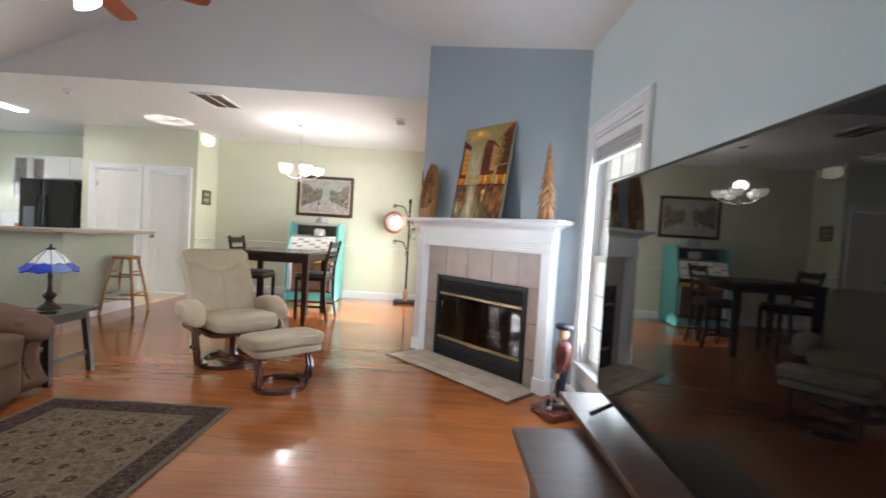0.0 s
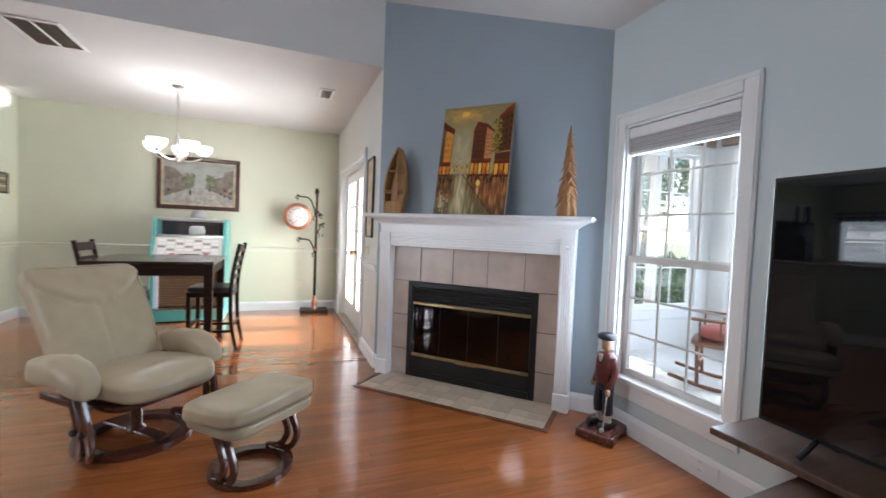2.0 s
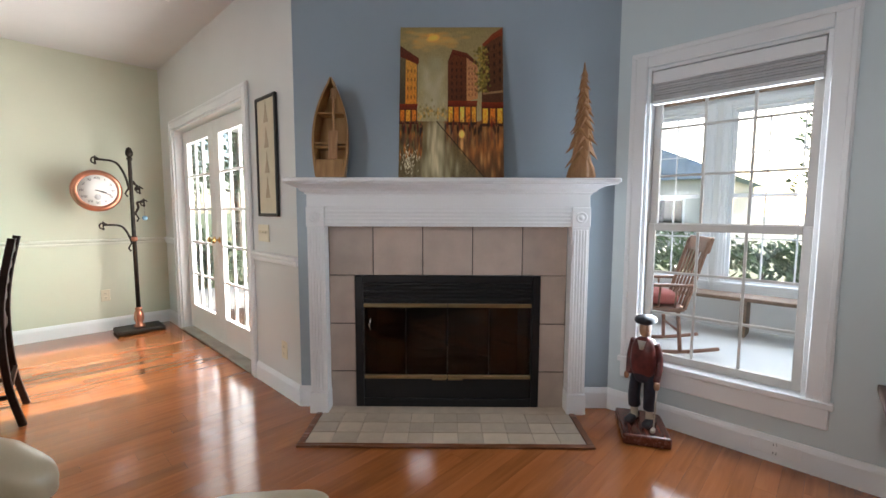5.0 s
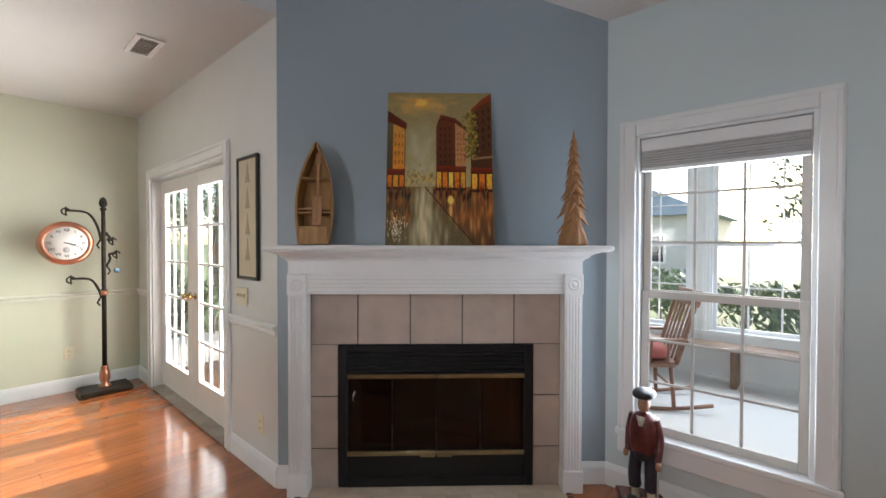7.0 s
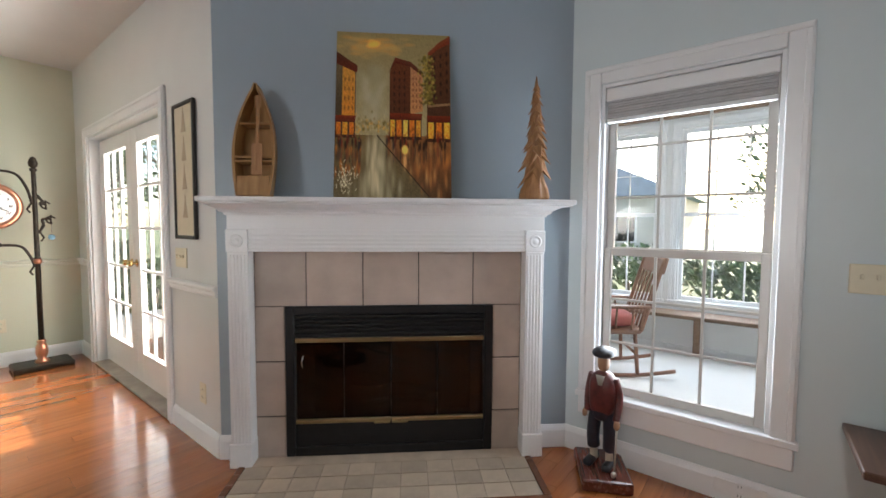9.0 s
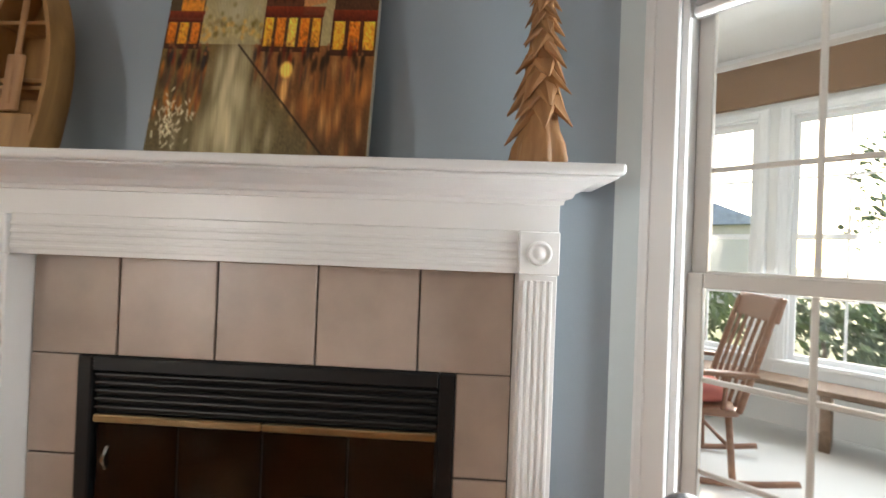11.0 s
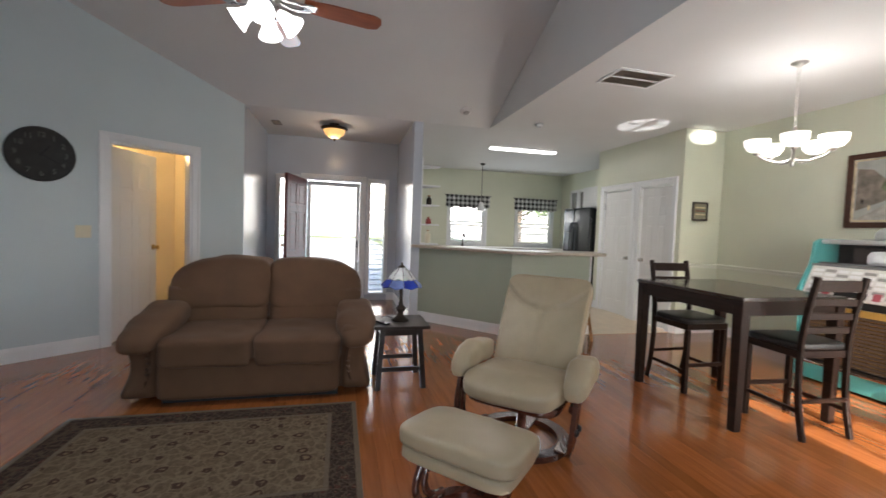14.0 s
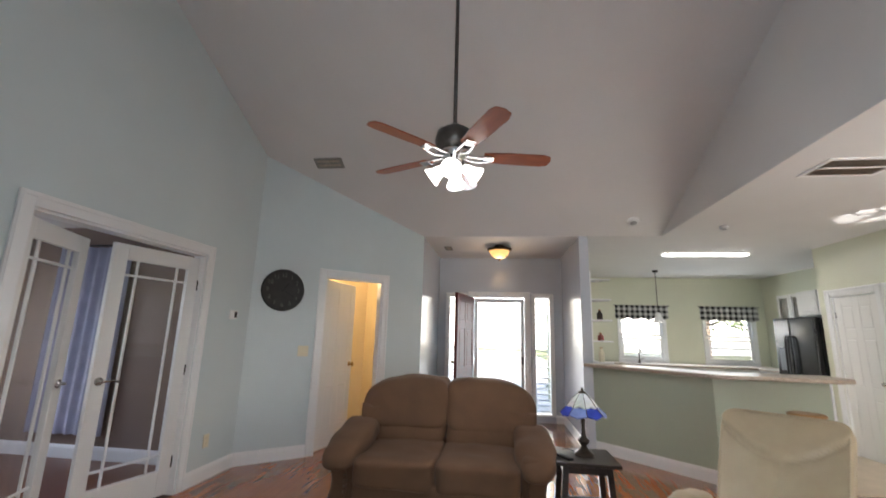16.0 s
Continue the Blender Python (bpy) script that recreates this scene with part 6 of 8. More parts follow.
def plate(name, fm, s, z, w, h, label, category, material=M_IVORY, toggles=1, outlet=False):
    ob = thing(name, label=label, category=category)
    ob.matrix_world = fm @ pose(s, -0.0015, z)
    part("cover_plate", box((-w / 2, -0.007, -h / 2), (w / 2, 0, h / 2), 0.003, 2), material, ob)
    if outlet:
        for zz in (-0.022, 0.022):
            part("socket", box((-0.016, -0.009, zz - 0.015), (0.016, -0.006, zz + 0.015), 0.002), material, ob)
            for xx in (-0.006, 0.006):
                part("slot", box((xx - 0.001, -0.0095, zz - 0.006), (xx + 0.001, -0.0085, zz + 0.006)), M_DARKSLOT, ob)
    else:
        for i in range(toggles):
            x = (i - (toggles - 1) / 2) * 0.046
            part("toggle", box((x - 0.005, -0.018, -0.002), (x + 0.005, -0.006, 0.018), 0.002), material, ob)
    return ob


plate("light_switch", F_TV, 3.31 - YG, 1.085, 0.12, 0.118, "ivory double light switch plate", "switch", toggles=2)
plate("light_switch", F_PT, 6.42 - YS, 1.085, 0.165, 0.118, "ivory triple light switch plate", "switch", toggles=3)
plate("light_switch", F_AN, LD - 0.62, 1.15, 0.12, 0.118, "ivory double light switch plate", "switch", toggles=2)
plate("outlet", F_TV, 3.69 - YG, 0.06, 0.2, 0.07, "low white outlet plate in the baseboard", "outlet", M_WHITEPL, outlet=True).matrix_world = F_TV @ pose(3.69 - YG, -0.0175, 0.075)
plate("outlet", F_PT, 6.16 - YS, 0.315, 0.075, 0.118, "ivory duplex wall outlet plate", "outlet", outlet=True)
plate("outlet", F_DN, XP - 0.47, 0.37, 0.075, 0.118, "ivory duplex wall outlet plate", "outlet", outlet=True)
plate("outlet", F_DN, XP + 1.75, 0.42, 0.075, 0.118, "ivory duplex wall outlet plate", "outlet", outlet=True)
plate("outlet", F_GB, -2.0 + 2.45, 0.35, 0.075, 0.118, "ivory duplex wall outlet plate", "outlet", outlet=True)
th = thing("thermostat", label="small white wall thermostat with a dark display", category="thermostat")
th.matrix_world = F_GB @ pose(-2.16 + 2.45, -0.0015, 1.52)
part("body", box((-0.06, -0.02, -0.045), (0.06, 0, 0.045), 0.005, 2), M_WHITEPL, th)
part("display", box((-0.048, -0.022, -0.028), (-0.005, -0.0195, 0.032)), M_BLACK, th)

# ---- round wall clock ----
wc = thing("wall_clock", label="large round black wall clock with faded numerals", category="clock")
wc.matrix_world = F_AN @ pose(LD - 0.33, -0.002, 1.83) @ Matrix.Diagonal((-1, 1, 1, 1))
M_CLK = mat("weathered_black", (0.018, 0.017, 0.016), 0.6, noise_scale=12, vary=0.4)
M_NUM = mat("faded_grey_numeral", (0.12, 0.12, 0.11), 0.7, noise_scale=20, vary=0.3)
bm = BM()
add_lathe(bm, [(0.235, 0), (0.24, 0.012), (0.228, 0.024), (0.216, 0.016), (0.0, 0.016)], 48, m=pose(0, 0, 0, 90))
part("dial", bm, M_CLK, wc)


def lettering(text, size, material, parent, m, name="lettering"):
    cu = bpy.data.curves.new(name, "FONT")
    cu.body, cu.size, cu.extrude, cu.align_x, cu.align_y = text, size, 0.0006, "CENTER", "CENTER"
    tmp = bpy.data.objects.new("tmp", cu)
    scene.collection.objects.link(tmp)
    bpy.context.view_layer.update()
    me = bpy.data.meshes.new_from_object(tmp.evaluated_get(bpy.context.evaluated_depsgraph_get()))
    bpy.data.objects.remove(tmp)
    me.materials.clear()
    me.materials.append(material)
    o = new(name, me)
    o.parent = parent
    o.matrix_local = m
    return o


for h_ in range(1, 13):
    a = math.radians(90 - 30 * h_)
    lettering(str(h_), 0.065, M_NUM, wc, pose(0.17 * math.cos(a), -0.0175, 0.17 * math.sin(a), 90), "numeral")
for ang, L_, w_ in ((35, 0.1, 0.012), (120, 0.14, 0.009)):
    o = part("clock_hand", box((-w_ / 2, -0.021, -0.03), (w_ / 2, -0.0185, L_), 0.001), M_BLACK, wc)
    o.matrix_local = pose(0, 0, 0, 0, ang, 0)

# ---- dining table and chairs ----
M_ESP = wood_mat("espresso_wood", (0.012, 0.006, 0.004), (0.026, 0.012, 0.008), 0.42)
M_ESP.node_tree.nodes["Principled BSDF"].inputs["Specular IOR Level"].default_value = 0.15
M_ESPTOP = wood_mat("espresso_table_top", (0.022, 0.013, 0.009), (0.04, 0.024, 0.017), 0.24, coat=0.25)
tab = thing("dining_table", (-0.88, 6.98, 0), label="square counter-height espresso wood dining table", category="table")
part("tabletop", box((-0.51, -0.47, 0.89), (0.51, 0.47, 0.92), 0.005, 2), M_ESPTOP, tab)
for lo, hi in (((-0.43, -0.445, 0.79), (0.43, -0.42, 0.889)), ((-0.43, 0.42, 0.79), (0.43, 0.445, 0.889)), ((-0.485, -0.4, 0.79), (-0.46, 0.4, 0.889)), ((0.46, -0.4, 0.79), (0.485, 0.4, 0.889))):
    part("apron", box(lo, hi, 0.002), M_ESP, tab)
for sx in (-1, 1):
    for sy in (-1, 1):
        bm = BM()
        add_box(bm, (-0.038, -0.038, 0), (0.038, 0.038, 0.889), 0.004)
        for v in bm.verts:
            k = 0.75 + 0.25 * min(1, v.co.z / 0.75)
            v.co.x, v.co.y = v.co.x * k + sx * 0.465, v.co.y * k + sy * 0.425
        part("leg", bm, M_ESP, tab)


def dining_chair(at, rz):
    ob = thing("dining_chair", at, rz, "dark espresso ladder-back counter chair with a black seat", "chair", "chairs at the dining table")
    bm = BM()
    cushion(bm, (-0.2, -0.215, 0.58), (0.21, 0.215, 0.635), 6, 7)
    part("seat", bm, mat("black_vinyl_seat", (0.018, 0.016, 0.015), 0.35, noise_scale=20, vary=0.2, bump=0.1), ob)
    part("seat_frame", box((-0.2, -0.21, 0.535), (0.2, 0.21, 0.585), 0.004), M_ESP, ob)
    for sy in (-1, 1):
        part("front_leg", box((0.165, sy * 0.185 - 0.019, 0), (0.203, sy * 0.185 + 0.019, 0.534), 0.004), M_ESP, ob)
        bm = BM()
        pts = curve_pts([(-0.25, sy * 0.19, 0.0), (-0.205, sy * 0.19, 0.25), (-0.195, sy * 0.19, 0.55), (-0.215, sy * 0.19, 0.8), (-0.27, sy * 0.19, 1.08)], 4)
        add_strap(bm, pts, 0.036, 0.03)
        part("back_post", bm, M_ESP, ob)
        part("side_stretcher", box((-0.21, sy * 0.187 - 0.01, 0.17), (0.17, sy * 0.187 + 0.01, 0.195), 0.002), M_ESP, ob)
    part("front_stretcher", box((0.172, -0.17, 0.22), (0.196, 0.17, 0.25), 0.002), M_ESP, ob)
    part("rear_stretcher", box((-0.226, -0.178, 0.24), (-0.206, 0.178, 0.265), 0.002), M_ESP, ob)
    for i, z in enumerate((0.7, 0.795, 0.89, 0.985)):
        x = -0.2 - 0.075 * max(0, (z - 0.7) / 0.38) ** 1.2
        bm = BM()
        add_box(bm, (x - 0.009, -0.176, z), (x + 0.009, 0.176, z + (0.045 if i < 3 else 0.075)), 0.003)
        part("back_slat", bm, M_ESP, ob)
    return ob


ch = dining_chair((-1.22, 6.93, 0), 0)
copy_thing(ch, pose(-0.44, 7.08, 0, 0, 0, 176))

# ---- jukebox ----
M_TURQ = mat("turquoise_enamel", (0.095, 0.38, 0.365), 0.3, noise_scale=6, vary=0.08)
M_CHROME = mat("worn_chrome", (0.62, 0.62, 0.62), 0.18, 1.0, noise_scale=15, vary=0.1)
jb = thing("jukebox", (-0.89, 8.55, 0), label="vintage turquoise and chrome jukebox with a sloping title panel", category="jukebox")
for sgn in (-1, 1):
    bm = BM()
    side = [(-0.32, 0.02), (0.36, 0.02), (0.36, 1.34), (-0.06, 1.34), (-0.13, 1.3), (-0.15, 1.1), (-0.30, 0.84), (-0.25, 0.75), (-0.25, 0.2), (-0.32, 0.12)]
    add_prism(bm, side, 0, 0.035, 0.004, m=Matrix(((0, 0, 1, sgn * 0.4 - (0.0 if sgn < 0 else -0.0) - 0.0175), (1, 0, 0, 0), (0, 1, 0, 0), (0, 0, 0, 1))))
    part("side_panel", bm, M_TURQ, jb)
part("cabinet", box((-0.38, -0.2, 0.03), (0.38, 0.35, 0.8), 0.006), M_DARKSLOT, jb)
part("rear_case", box((-0.38, 0.16, 0.8), (0.38, 0.35, 1.3), 0.006), M_DARKSLOT, jb)
part("kick_plate", box((-0.38, -0.3, 0.02), (0.38, -0.2, 0.17), 0.01, 2), M_TURQ, jb)
part("chrome_trim", box((-0.385, -0.312, 0.165), (0.385, -0.2, 0.19), 0.006, 2), M_CHROME, jb)
grille = mat("brown_grille_cloth", (0.13, 0.085, 0.055), 0.7, noise_scale=40, vary=0.2, bump=0.3)
part("grille_cloth", box((-0.33, -0.213, 0.2), (0.33, -0.201, 0.66)), grille, jb)
for i in range(14):
    part("grille_bar", box((-0.33, -0.222, 0.215 + i * 0.032), (0.33, -0.212, 0.222 + i * 0.032), 0.002), M_BRASS, jb)
part("gold_band", box((-0.38, -0.235, 0.665), (0.38, -0.2, 0.725), 0.006, 2), mat("amber_trim", (0.55, 0.33, 0.08), 0.35, noise_scale=12, vary=0.1), jb)
for sgn in (-1, 1):
    part("pilaster", box((sgn * 0.355 - 0.025, -0.24, 0.19), (sgn * 0.355 + 0.025, -0.2005, 0.664), 0.01, 2), mat("pale_lilac_plastic", (0.55, 0.56, 0.68), 0.3, noise_scale=9, vary=0.05), jb)
sl = part("title_panel", box((-0.375, -0.012, 0.0), (0.375, 0.012, 0.31), 0.004), mat("white_title_cards", (0.66, 0.65, 0.62), 0.4, noise_scale=30, vary=0.06), jb)
sl.matrix_local = pose(0, -0.275, 0.80, -24)
M_INK = mat("grey_print", (0.30, 0.29, 0.28), 0.6, noise_scale=30, vary=0.2)
for i in range(6):
    for j in range(7):
        if j in (2, 3, 4) and i < 2:
            continue
        part("title_card", box((-0.345 + j * 0.1, -0.0145, 0.035 + i * 0.042), (-0.262 + j * 0.1, -0.0115, 0.062 + i * 0.042), 0.0005), M_INK if (i + j) % 3 == 0 else M_WHITEPL, sl)
part("keypad", box((-0.11, -0.022, 0.02), (0.13, -0.0115, 0.075), 0.003), M_BLACK, sl)
for x in (-0.18, 0.2):
    part("red_card", box((x - 0.03, -0.016, 0.02), (x + 0.03, -0.0115, 0.085), 0.001), mat("faded_red_card", (0.42, 0.08, 0.10), 0.5, noise_scale=30, vary=0.15), sl)
part("panel_edge", box((-0.385, -0.02, 0.3), (0.385, 0.02, 0.325), 0.006, 2), M_CHROME, sl)
g = part("dome_glass", box((-0.38, -0.004, 0.0), (0.38, 0.0, 0.19)), M_GLASS, jb)
g.matrix_local = pose(0, -0.145, 1.115, -16)
part("mechanism_deck", box((-0.37, -0.11, 1.08), (0.37, 0.16, 1.12)), M_CHROME, jb)
bm = BM()
add_lathe(bm, [(0.09, 1.12), (0.095, 1.15), (0.095, 1.2), (0.07, 1.235), (0.0, 1.24)], 20, m=pose(0.05, 0.02, 0))
part("record_carousel", bm, M_WHITEPL, jb)
part("mechanism_arch", box((-0.2, 0.06, 1.12), (0.3, 0.12, 1.27), 0.02, 2), mat("brown_bakelite", (0.09, 0.06, 0.05), 0.4, noise_scale=10, vary=0.2), jb)
part("lid", box((-0.385, -0.075, 1.29), (0.385, 0.35, 1.335), 0.015, 2), mat("grey_lid", (0.42, 0.42, 0.42), 0.35, noise_scale=10, vary=0.08), jb)
cap = thing("baseball_cap", (-0.83, 8.62, 1.335), 200, label="pale grey cloth cap lying on the jukebox", category="cap")
M_CAP = mat("grey_cotton", (0.36, 0.37, 0.38), 0.9, noise_scale=20, vary=0.1, bump=0.2)
bm = BM()
add_lathe(bm, [(0.095, 0.0), (0.098, 0.03), (0.09, 0.07), (0.065, 0.1), (0.03, 0.117), (0.0, 0.12)], 20)
part("crown", bm, M_CAP, cap)
bm = BM()
add_prism(bm, [(0.06 + 0.11 * math.cos(a), 0.085 * math.sin(a)) for a in [i * math.pi / 10 - math.pi / 2 for i in range(11)]], 0.004, 0.01, 0.002)
part("brim", bm, M_CAP, cap)

# ---- standing street clock ----
M_IRON = mat("aged_bronze_iron", (0.035, 0.028, 0.02), 0.45, 0.6, noise_scale=30, vary=0.4, bump=0.2)
M_COPPER = mat("brushed_copper", (0.62, 0.27, 0.17), 0.3, 1.0, noise_scale=12, vary=0.15)
sc = thing("street_clock", (0.70, 8.73, 0), label="bronze street-style floor clock with a copper rimmed dial", category="clock")
part("foot_plate", box((-0.2, -0.15, 0.0), (0.2, 0.15, 0.045), 0.012, 2), M_IRON, sc)
bm = BM()
add_lathe(bm, [(0.05, 0.045), (0.05, 0.06), (0.03, 0.08), (0.045, 0.13), (0.04, 0.19), (0.026, 0.22), (0.034, 0.235), (0.022, 0.25), (0.0, 0.251)], 16)
part("copper_base", bm, M_COPPER, sc)
bm = BM()
add_lathe(bm, [(0.02, 0.25), (0.019, 0.95), (0.026, 0.96), (0.026, 0.98), (0.018, 0.99), (0.017, 1.74), (0.026, 1.75), (0.024, 1.77), (0.0, 1.775)], 14)
part("post", bm, M_IRON, sc)
bm = BM()
add_lathe(bm, [(0.012, 1.77), (0.03, 1.79), (0.034, 1.82), (0.02, 1.86), (0.0, 1.875)], 12)
part("finial", bm, M_IRON, sc)
bm = BM()
add_lathe(bm, [(0.025, 0.93), (0.032, 0.95), (0.025, 0.98), (0.025, 0.93)], 14)
part("copper_collar", bm, M_COPPER, sc)


def arm(z, reach, rise, name, flip=-1):
    bm = BM()
    f = flip
    add_tube(bm, curve_pts([(f * 0.015, 0, z), (f * 0.05, 0, z + rise * 0.55), (f * reach * 0.45, 0, z + rise * 0.95), (f * reach, 0, z + rise)], 6), 0.011, 8)
    c = Vector((f * reach, 0, z + rise))
    add_tube(bm, [c + Vector((0.03 * math.cos(a), 0, 0.03 * math.sin(a) - 0.01)) for a in [i * 0.42 + 0.4 for i in range(12)]], 0.007, 6)
    add_tube(bm, [c + Vector((0, 0, 0.035)), c + Vector((0, 0, -0.05))], 0.007, 6)
    add_tube(bm, [(f * 0.02, 0, z + 0.02), (f * 0.05, 0, z - 0.04), (f * 0.03, 0, z - 0.07)], 0.008, 6)
    return part(name, bm, M_IRON, sc)


arm(1.45, 0.27, 0.28, "clock_arm")
arm(0.9, 0.24, 0.2, "lower_arm")
arm(1.2, 0.1, 0.13, "short_arm", 1)
arm(1.52, 0.07, -0.06, "scroll_bracket", 1)
CC = Vector((-0.27, 0.0, 1.43))
bm = BM()
for s in (0,):
    add_lathe(bm, [(0.135, -0.04), (0.19, -0.035), (0.2, 0.0), (0.19, 0.035), (0.165, 0.045), (0.15, 0.036), (0.135, 0.036)], 40, m=Matrix.Translation(CC) @ pose(0, 0, 0, 90))
part("dial_rim", bm, M_COPPER, sc)
bm = BM()
add_lathe(bm, [(0.15, -0.036), (0.15, 0.039), (0.0, 0.0395)], 40, m=Matrix.Translation(CC) @ pose(0, 0, 0, 90))
dial = part("dial", bm, mat("white_dial", (0.72, 0.71, 0.68), 0.4, noise_scale=10, vary=0.03), sc)
ROM = ["I", "II", "III", "IV", "V", "VI", "VII", "VIII", "IX", "X", "XI", "XII"]
for h_ in range(12):
    a = math.radians(60 - 30 * h_)
    lettering(ROM[h_], 0.036, M_BLACK, dial, Matrix.Translation(CC) @ pose(0.118 * math.cos(a), -0.0405, 0.118 * math.sin(a), 90), "numeral")
for ang, L_, w_ in ((103, 0.07, 0.008), (112, 0.11, 0.005)):
    o = part("clock_hand", box((-w_ / 2, -0.044, -0.02), (w_ / 2, -0.042, L_), 0.0005), M_BLACK, dial)
    o.matrix_local = Matrix.Translation(CC) @ pose(0, 0, 0, 0, ang, 0)
bm = BM()
add_lathe(bm, [(0.026, 0), (0.026, 0.001), (0.0, 0.0012)], 20, m=Matrix.Translation(CC) @ pose(0, -0.04, -0.062, 90))
part("small_dial", bm, mat("pale_grey_subdial", (0.5, 0.5, 0.5), 0.4, noise_scale=9, vary=0.05), dial)
bm = BM()
add_tube(bm, [(0.1, 0, 1.28), (0.1, 0, 1.2)], 0.0015, 5)
part("pendant_thread", bm, M_STEEL, sc)
bm = BM()
cushion(bm, (0.075, -0.02, 1.14), (0.125, 0.02, 1.19), 2.2, 5)
part("glass_pendant", bm, mat("blue_glass_bauble", (0.25, 0.45, 0.60), 0.08, noise_scale=20, vary=0.1), sc)

# ---- chandelier ----
M_NICKEL = mat("satin_nickel", (0.50, 0.48, 0.45), 0.28, 1.0, noise_scale=20, vary=0.08)
M_LIT = mat("lit_alabaster_glass", (0.85, 0.83, 0.78), 0.3, noise_scale=10, vary=0.05, emission=((1.0, 0.95, 0.88), 0.35))
chd = thing("chandelier", (-0.87, 7.5, 1.91), label="brushed nickel five-arm chandelier with lit white bowls", category="chandelier")
bm = BM()
add_lathe(bm, [(0.0, 0.0), (0.012, 0.005), (0.018, 0.02), (0.01, 0.035), (0.03, 0.05), (0.03, 0.065), (0.012, 0.08), (0.01, 0.1), (0.022, 0.2), (0.02, 0.3), (0.008, 0.33), (0.0, 0.335)], 16)
part("body", bm, M_NICKEL, chd)
bm = BM()
add_lathe(bm, [(0.06, 0.83), (0.06, 0.838), (0.0, 0.8385)], 20)
add_lathe(bm, [(0.015, 0.805), (0.06, 0.83), (0.015, 0.831)], 20)
part("canopy", bm, M_NICKEL, chd)
for i in range(9):
    bm = BM()
    zc = 0.36 + i * 0.052
    add_tube(bm, [Vector((0.012 * math.cos(a), 0, zc + 0.03 * math.sin(a))) for a in [k * math.pi / 5 for k in range(10)]], 0.0025, 6, True, pose(0, 0, 0, 0, 0, 90 * (i % 2)))
    part("chain_link", bm, M_NICKEL, chd)
for i in range(5):
    a = math.radians(20 + 72 * i)
    ca, sa_ = math.cos(a), math.sin(a)
    bm = BM()
    add_tube(bm, curve_pts([(0.02 * ca, 0.02 * sa_, 0.055), (0.1 * ca, 0.1 * sa_, 0.04), (0.2 * ca, 0.2 * sa_, 0.07), (0.25 * ca, 0.25 * sa_, 0.11)], 5), 0.008, 8)
    add_lathe(bm, [(0.015, 0.1), (0.03, 0.118), (0.0, 0.12)], 12, m=pose(0.25 * ca, 0.25 * sa_, 0))
    part("arm", bm, M_NICKEL, chd)
    bm = BM()
    add_lathe(bm, [(0.02, 0.12), (0.06, 0.135), (0.088, 0.175), (0.093, 0.225), (0.088, 0.225), (0.08, 0.18), (0.05, 0.145), (0.0, 0.14)], 20, m=pose(0.25 * ca, 0.25 * sa_, 0))
    o = part("bowl_shade", bm, M_LIT, chd)
    o.visible_shadow = False

# ---- ceiling fan ----
fan = thing("ceiling_fan", (-0.77, 3.49, 2.2), label="five-blade ceiling fan with cherry blades and lit glass shades", category="ceiling fan")
M_BLADE = wood_mat("cherry_fan_blade", (0.20, 0.045, 0.012), (0.33, 0.085, 0.025), 0.35, (2, 12, 12))
M_FAN = mat("dark_pewter", (0.10, 0.095, 0.09), 0.35, 0.8, noise_scale=20, vary=0.15)
bm = BM()
add_tube(bm, [(0, 0, 0.56), (0, 0, 1.88)], 0.014, 10)
add_lathe(bm, [(0.03, 1.83), (0.07, 1.9), (0.075, 1.93), (0.0, 1.931)], 16)
part("downrod", bm, M_FAN, fan)
bm = BM()
add_lathe(bm, [(0.02, 0.6), (0.06, 0.57), (0.12, 0.53), (0.135, 0.47), (0.12, 0.42), (0.08, 0.4), (0.0, 0.4)], 28)
part("motor_housing", bm, M_FAN, fan)
bm = BM()
add_lathe(bm, [(0.1, 0.4), (0.11, 0.37), (0.07, 0.33), (0.06, 0.28), (0.08, 0.26), (0.05, 0.24), (0.0, 0.238)], 24)
part("light_hub", bm, M_CHROME, fan)
for i in range(5):
    phi = math.radians(-12 + 72 * i)
    rz_ = math.degrees(math.atan2(math.cos(phi), math.sin(phi)))
    m_ = pose(0, 0, 0.365, 0, 0, rz_)
    bm = BM()
    outl = [(0.2, -0.05), (0.35, -0.062), (0.6, -0.066), (0.65, -0.05), (0.665, 0.0), (0.65, 0.05), (0.6, 0.066), (0.35, 0.062), (0.2, 0.05)]
    add_prism(bm, outl, -0.004, 0.004, 0.0015)
    o = part("blade", bm, M_BLADE, fan)
    o.matrix_local = m_ @ pose(0, 0, 0, -11, 0, 0)
    bm = BM()
    add_tube(bm, curve_pts([(0.08, 0.025, -0.01), (0.15, 0.04, -0.02), (0.25, 0.03, -0.008)]), 0.009, 6)
    add_tube(bm, curve_pts([(0.08, -0.025, -0.01), (0.15, -0.04, -0.02), (0.25, -0.03, -0.008)]), 0.009, 6)
    add_box(bm, (0.2, -0.035, -0.012), (0.27, 0.035, -0.005), 0.003)
    o = part("blade_iron", bm, M_CHROME, fan)
    o.matrix_local = m_
M_LIT2 = mat("lit_frosted_glass", (0.9, 0.9, 0.88), 0.3, noise_scale=10, vary=0.04, emission=((1.0, 0.97, 0.93), 1.3))
for i in range(4):
    bm = BM()
    add_lathe(bm, [(0.025, 0.0), (0.035, -0.03), (0.045, -0.07), (0.068, -0.115), (0.064, -0.115), (0.04, -0.07), (0.0, -0.02)], 16)
    o = part("lamp_shade", bm, M_LIT2, fan)
    o.matrix_local = pose(0, 0, 0, 0, 0, 90 * i) @ pose(0.065, 0, 0.28, 0, -52, 0)
    o.visible_shadow = False
bm = BM()
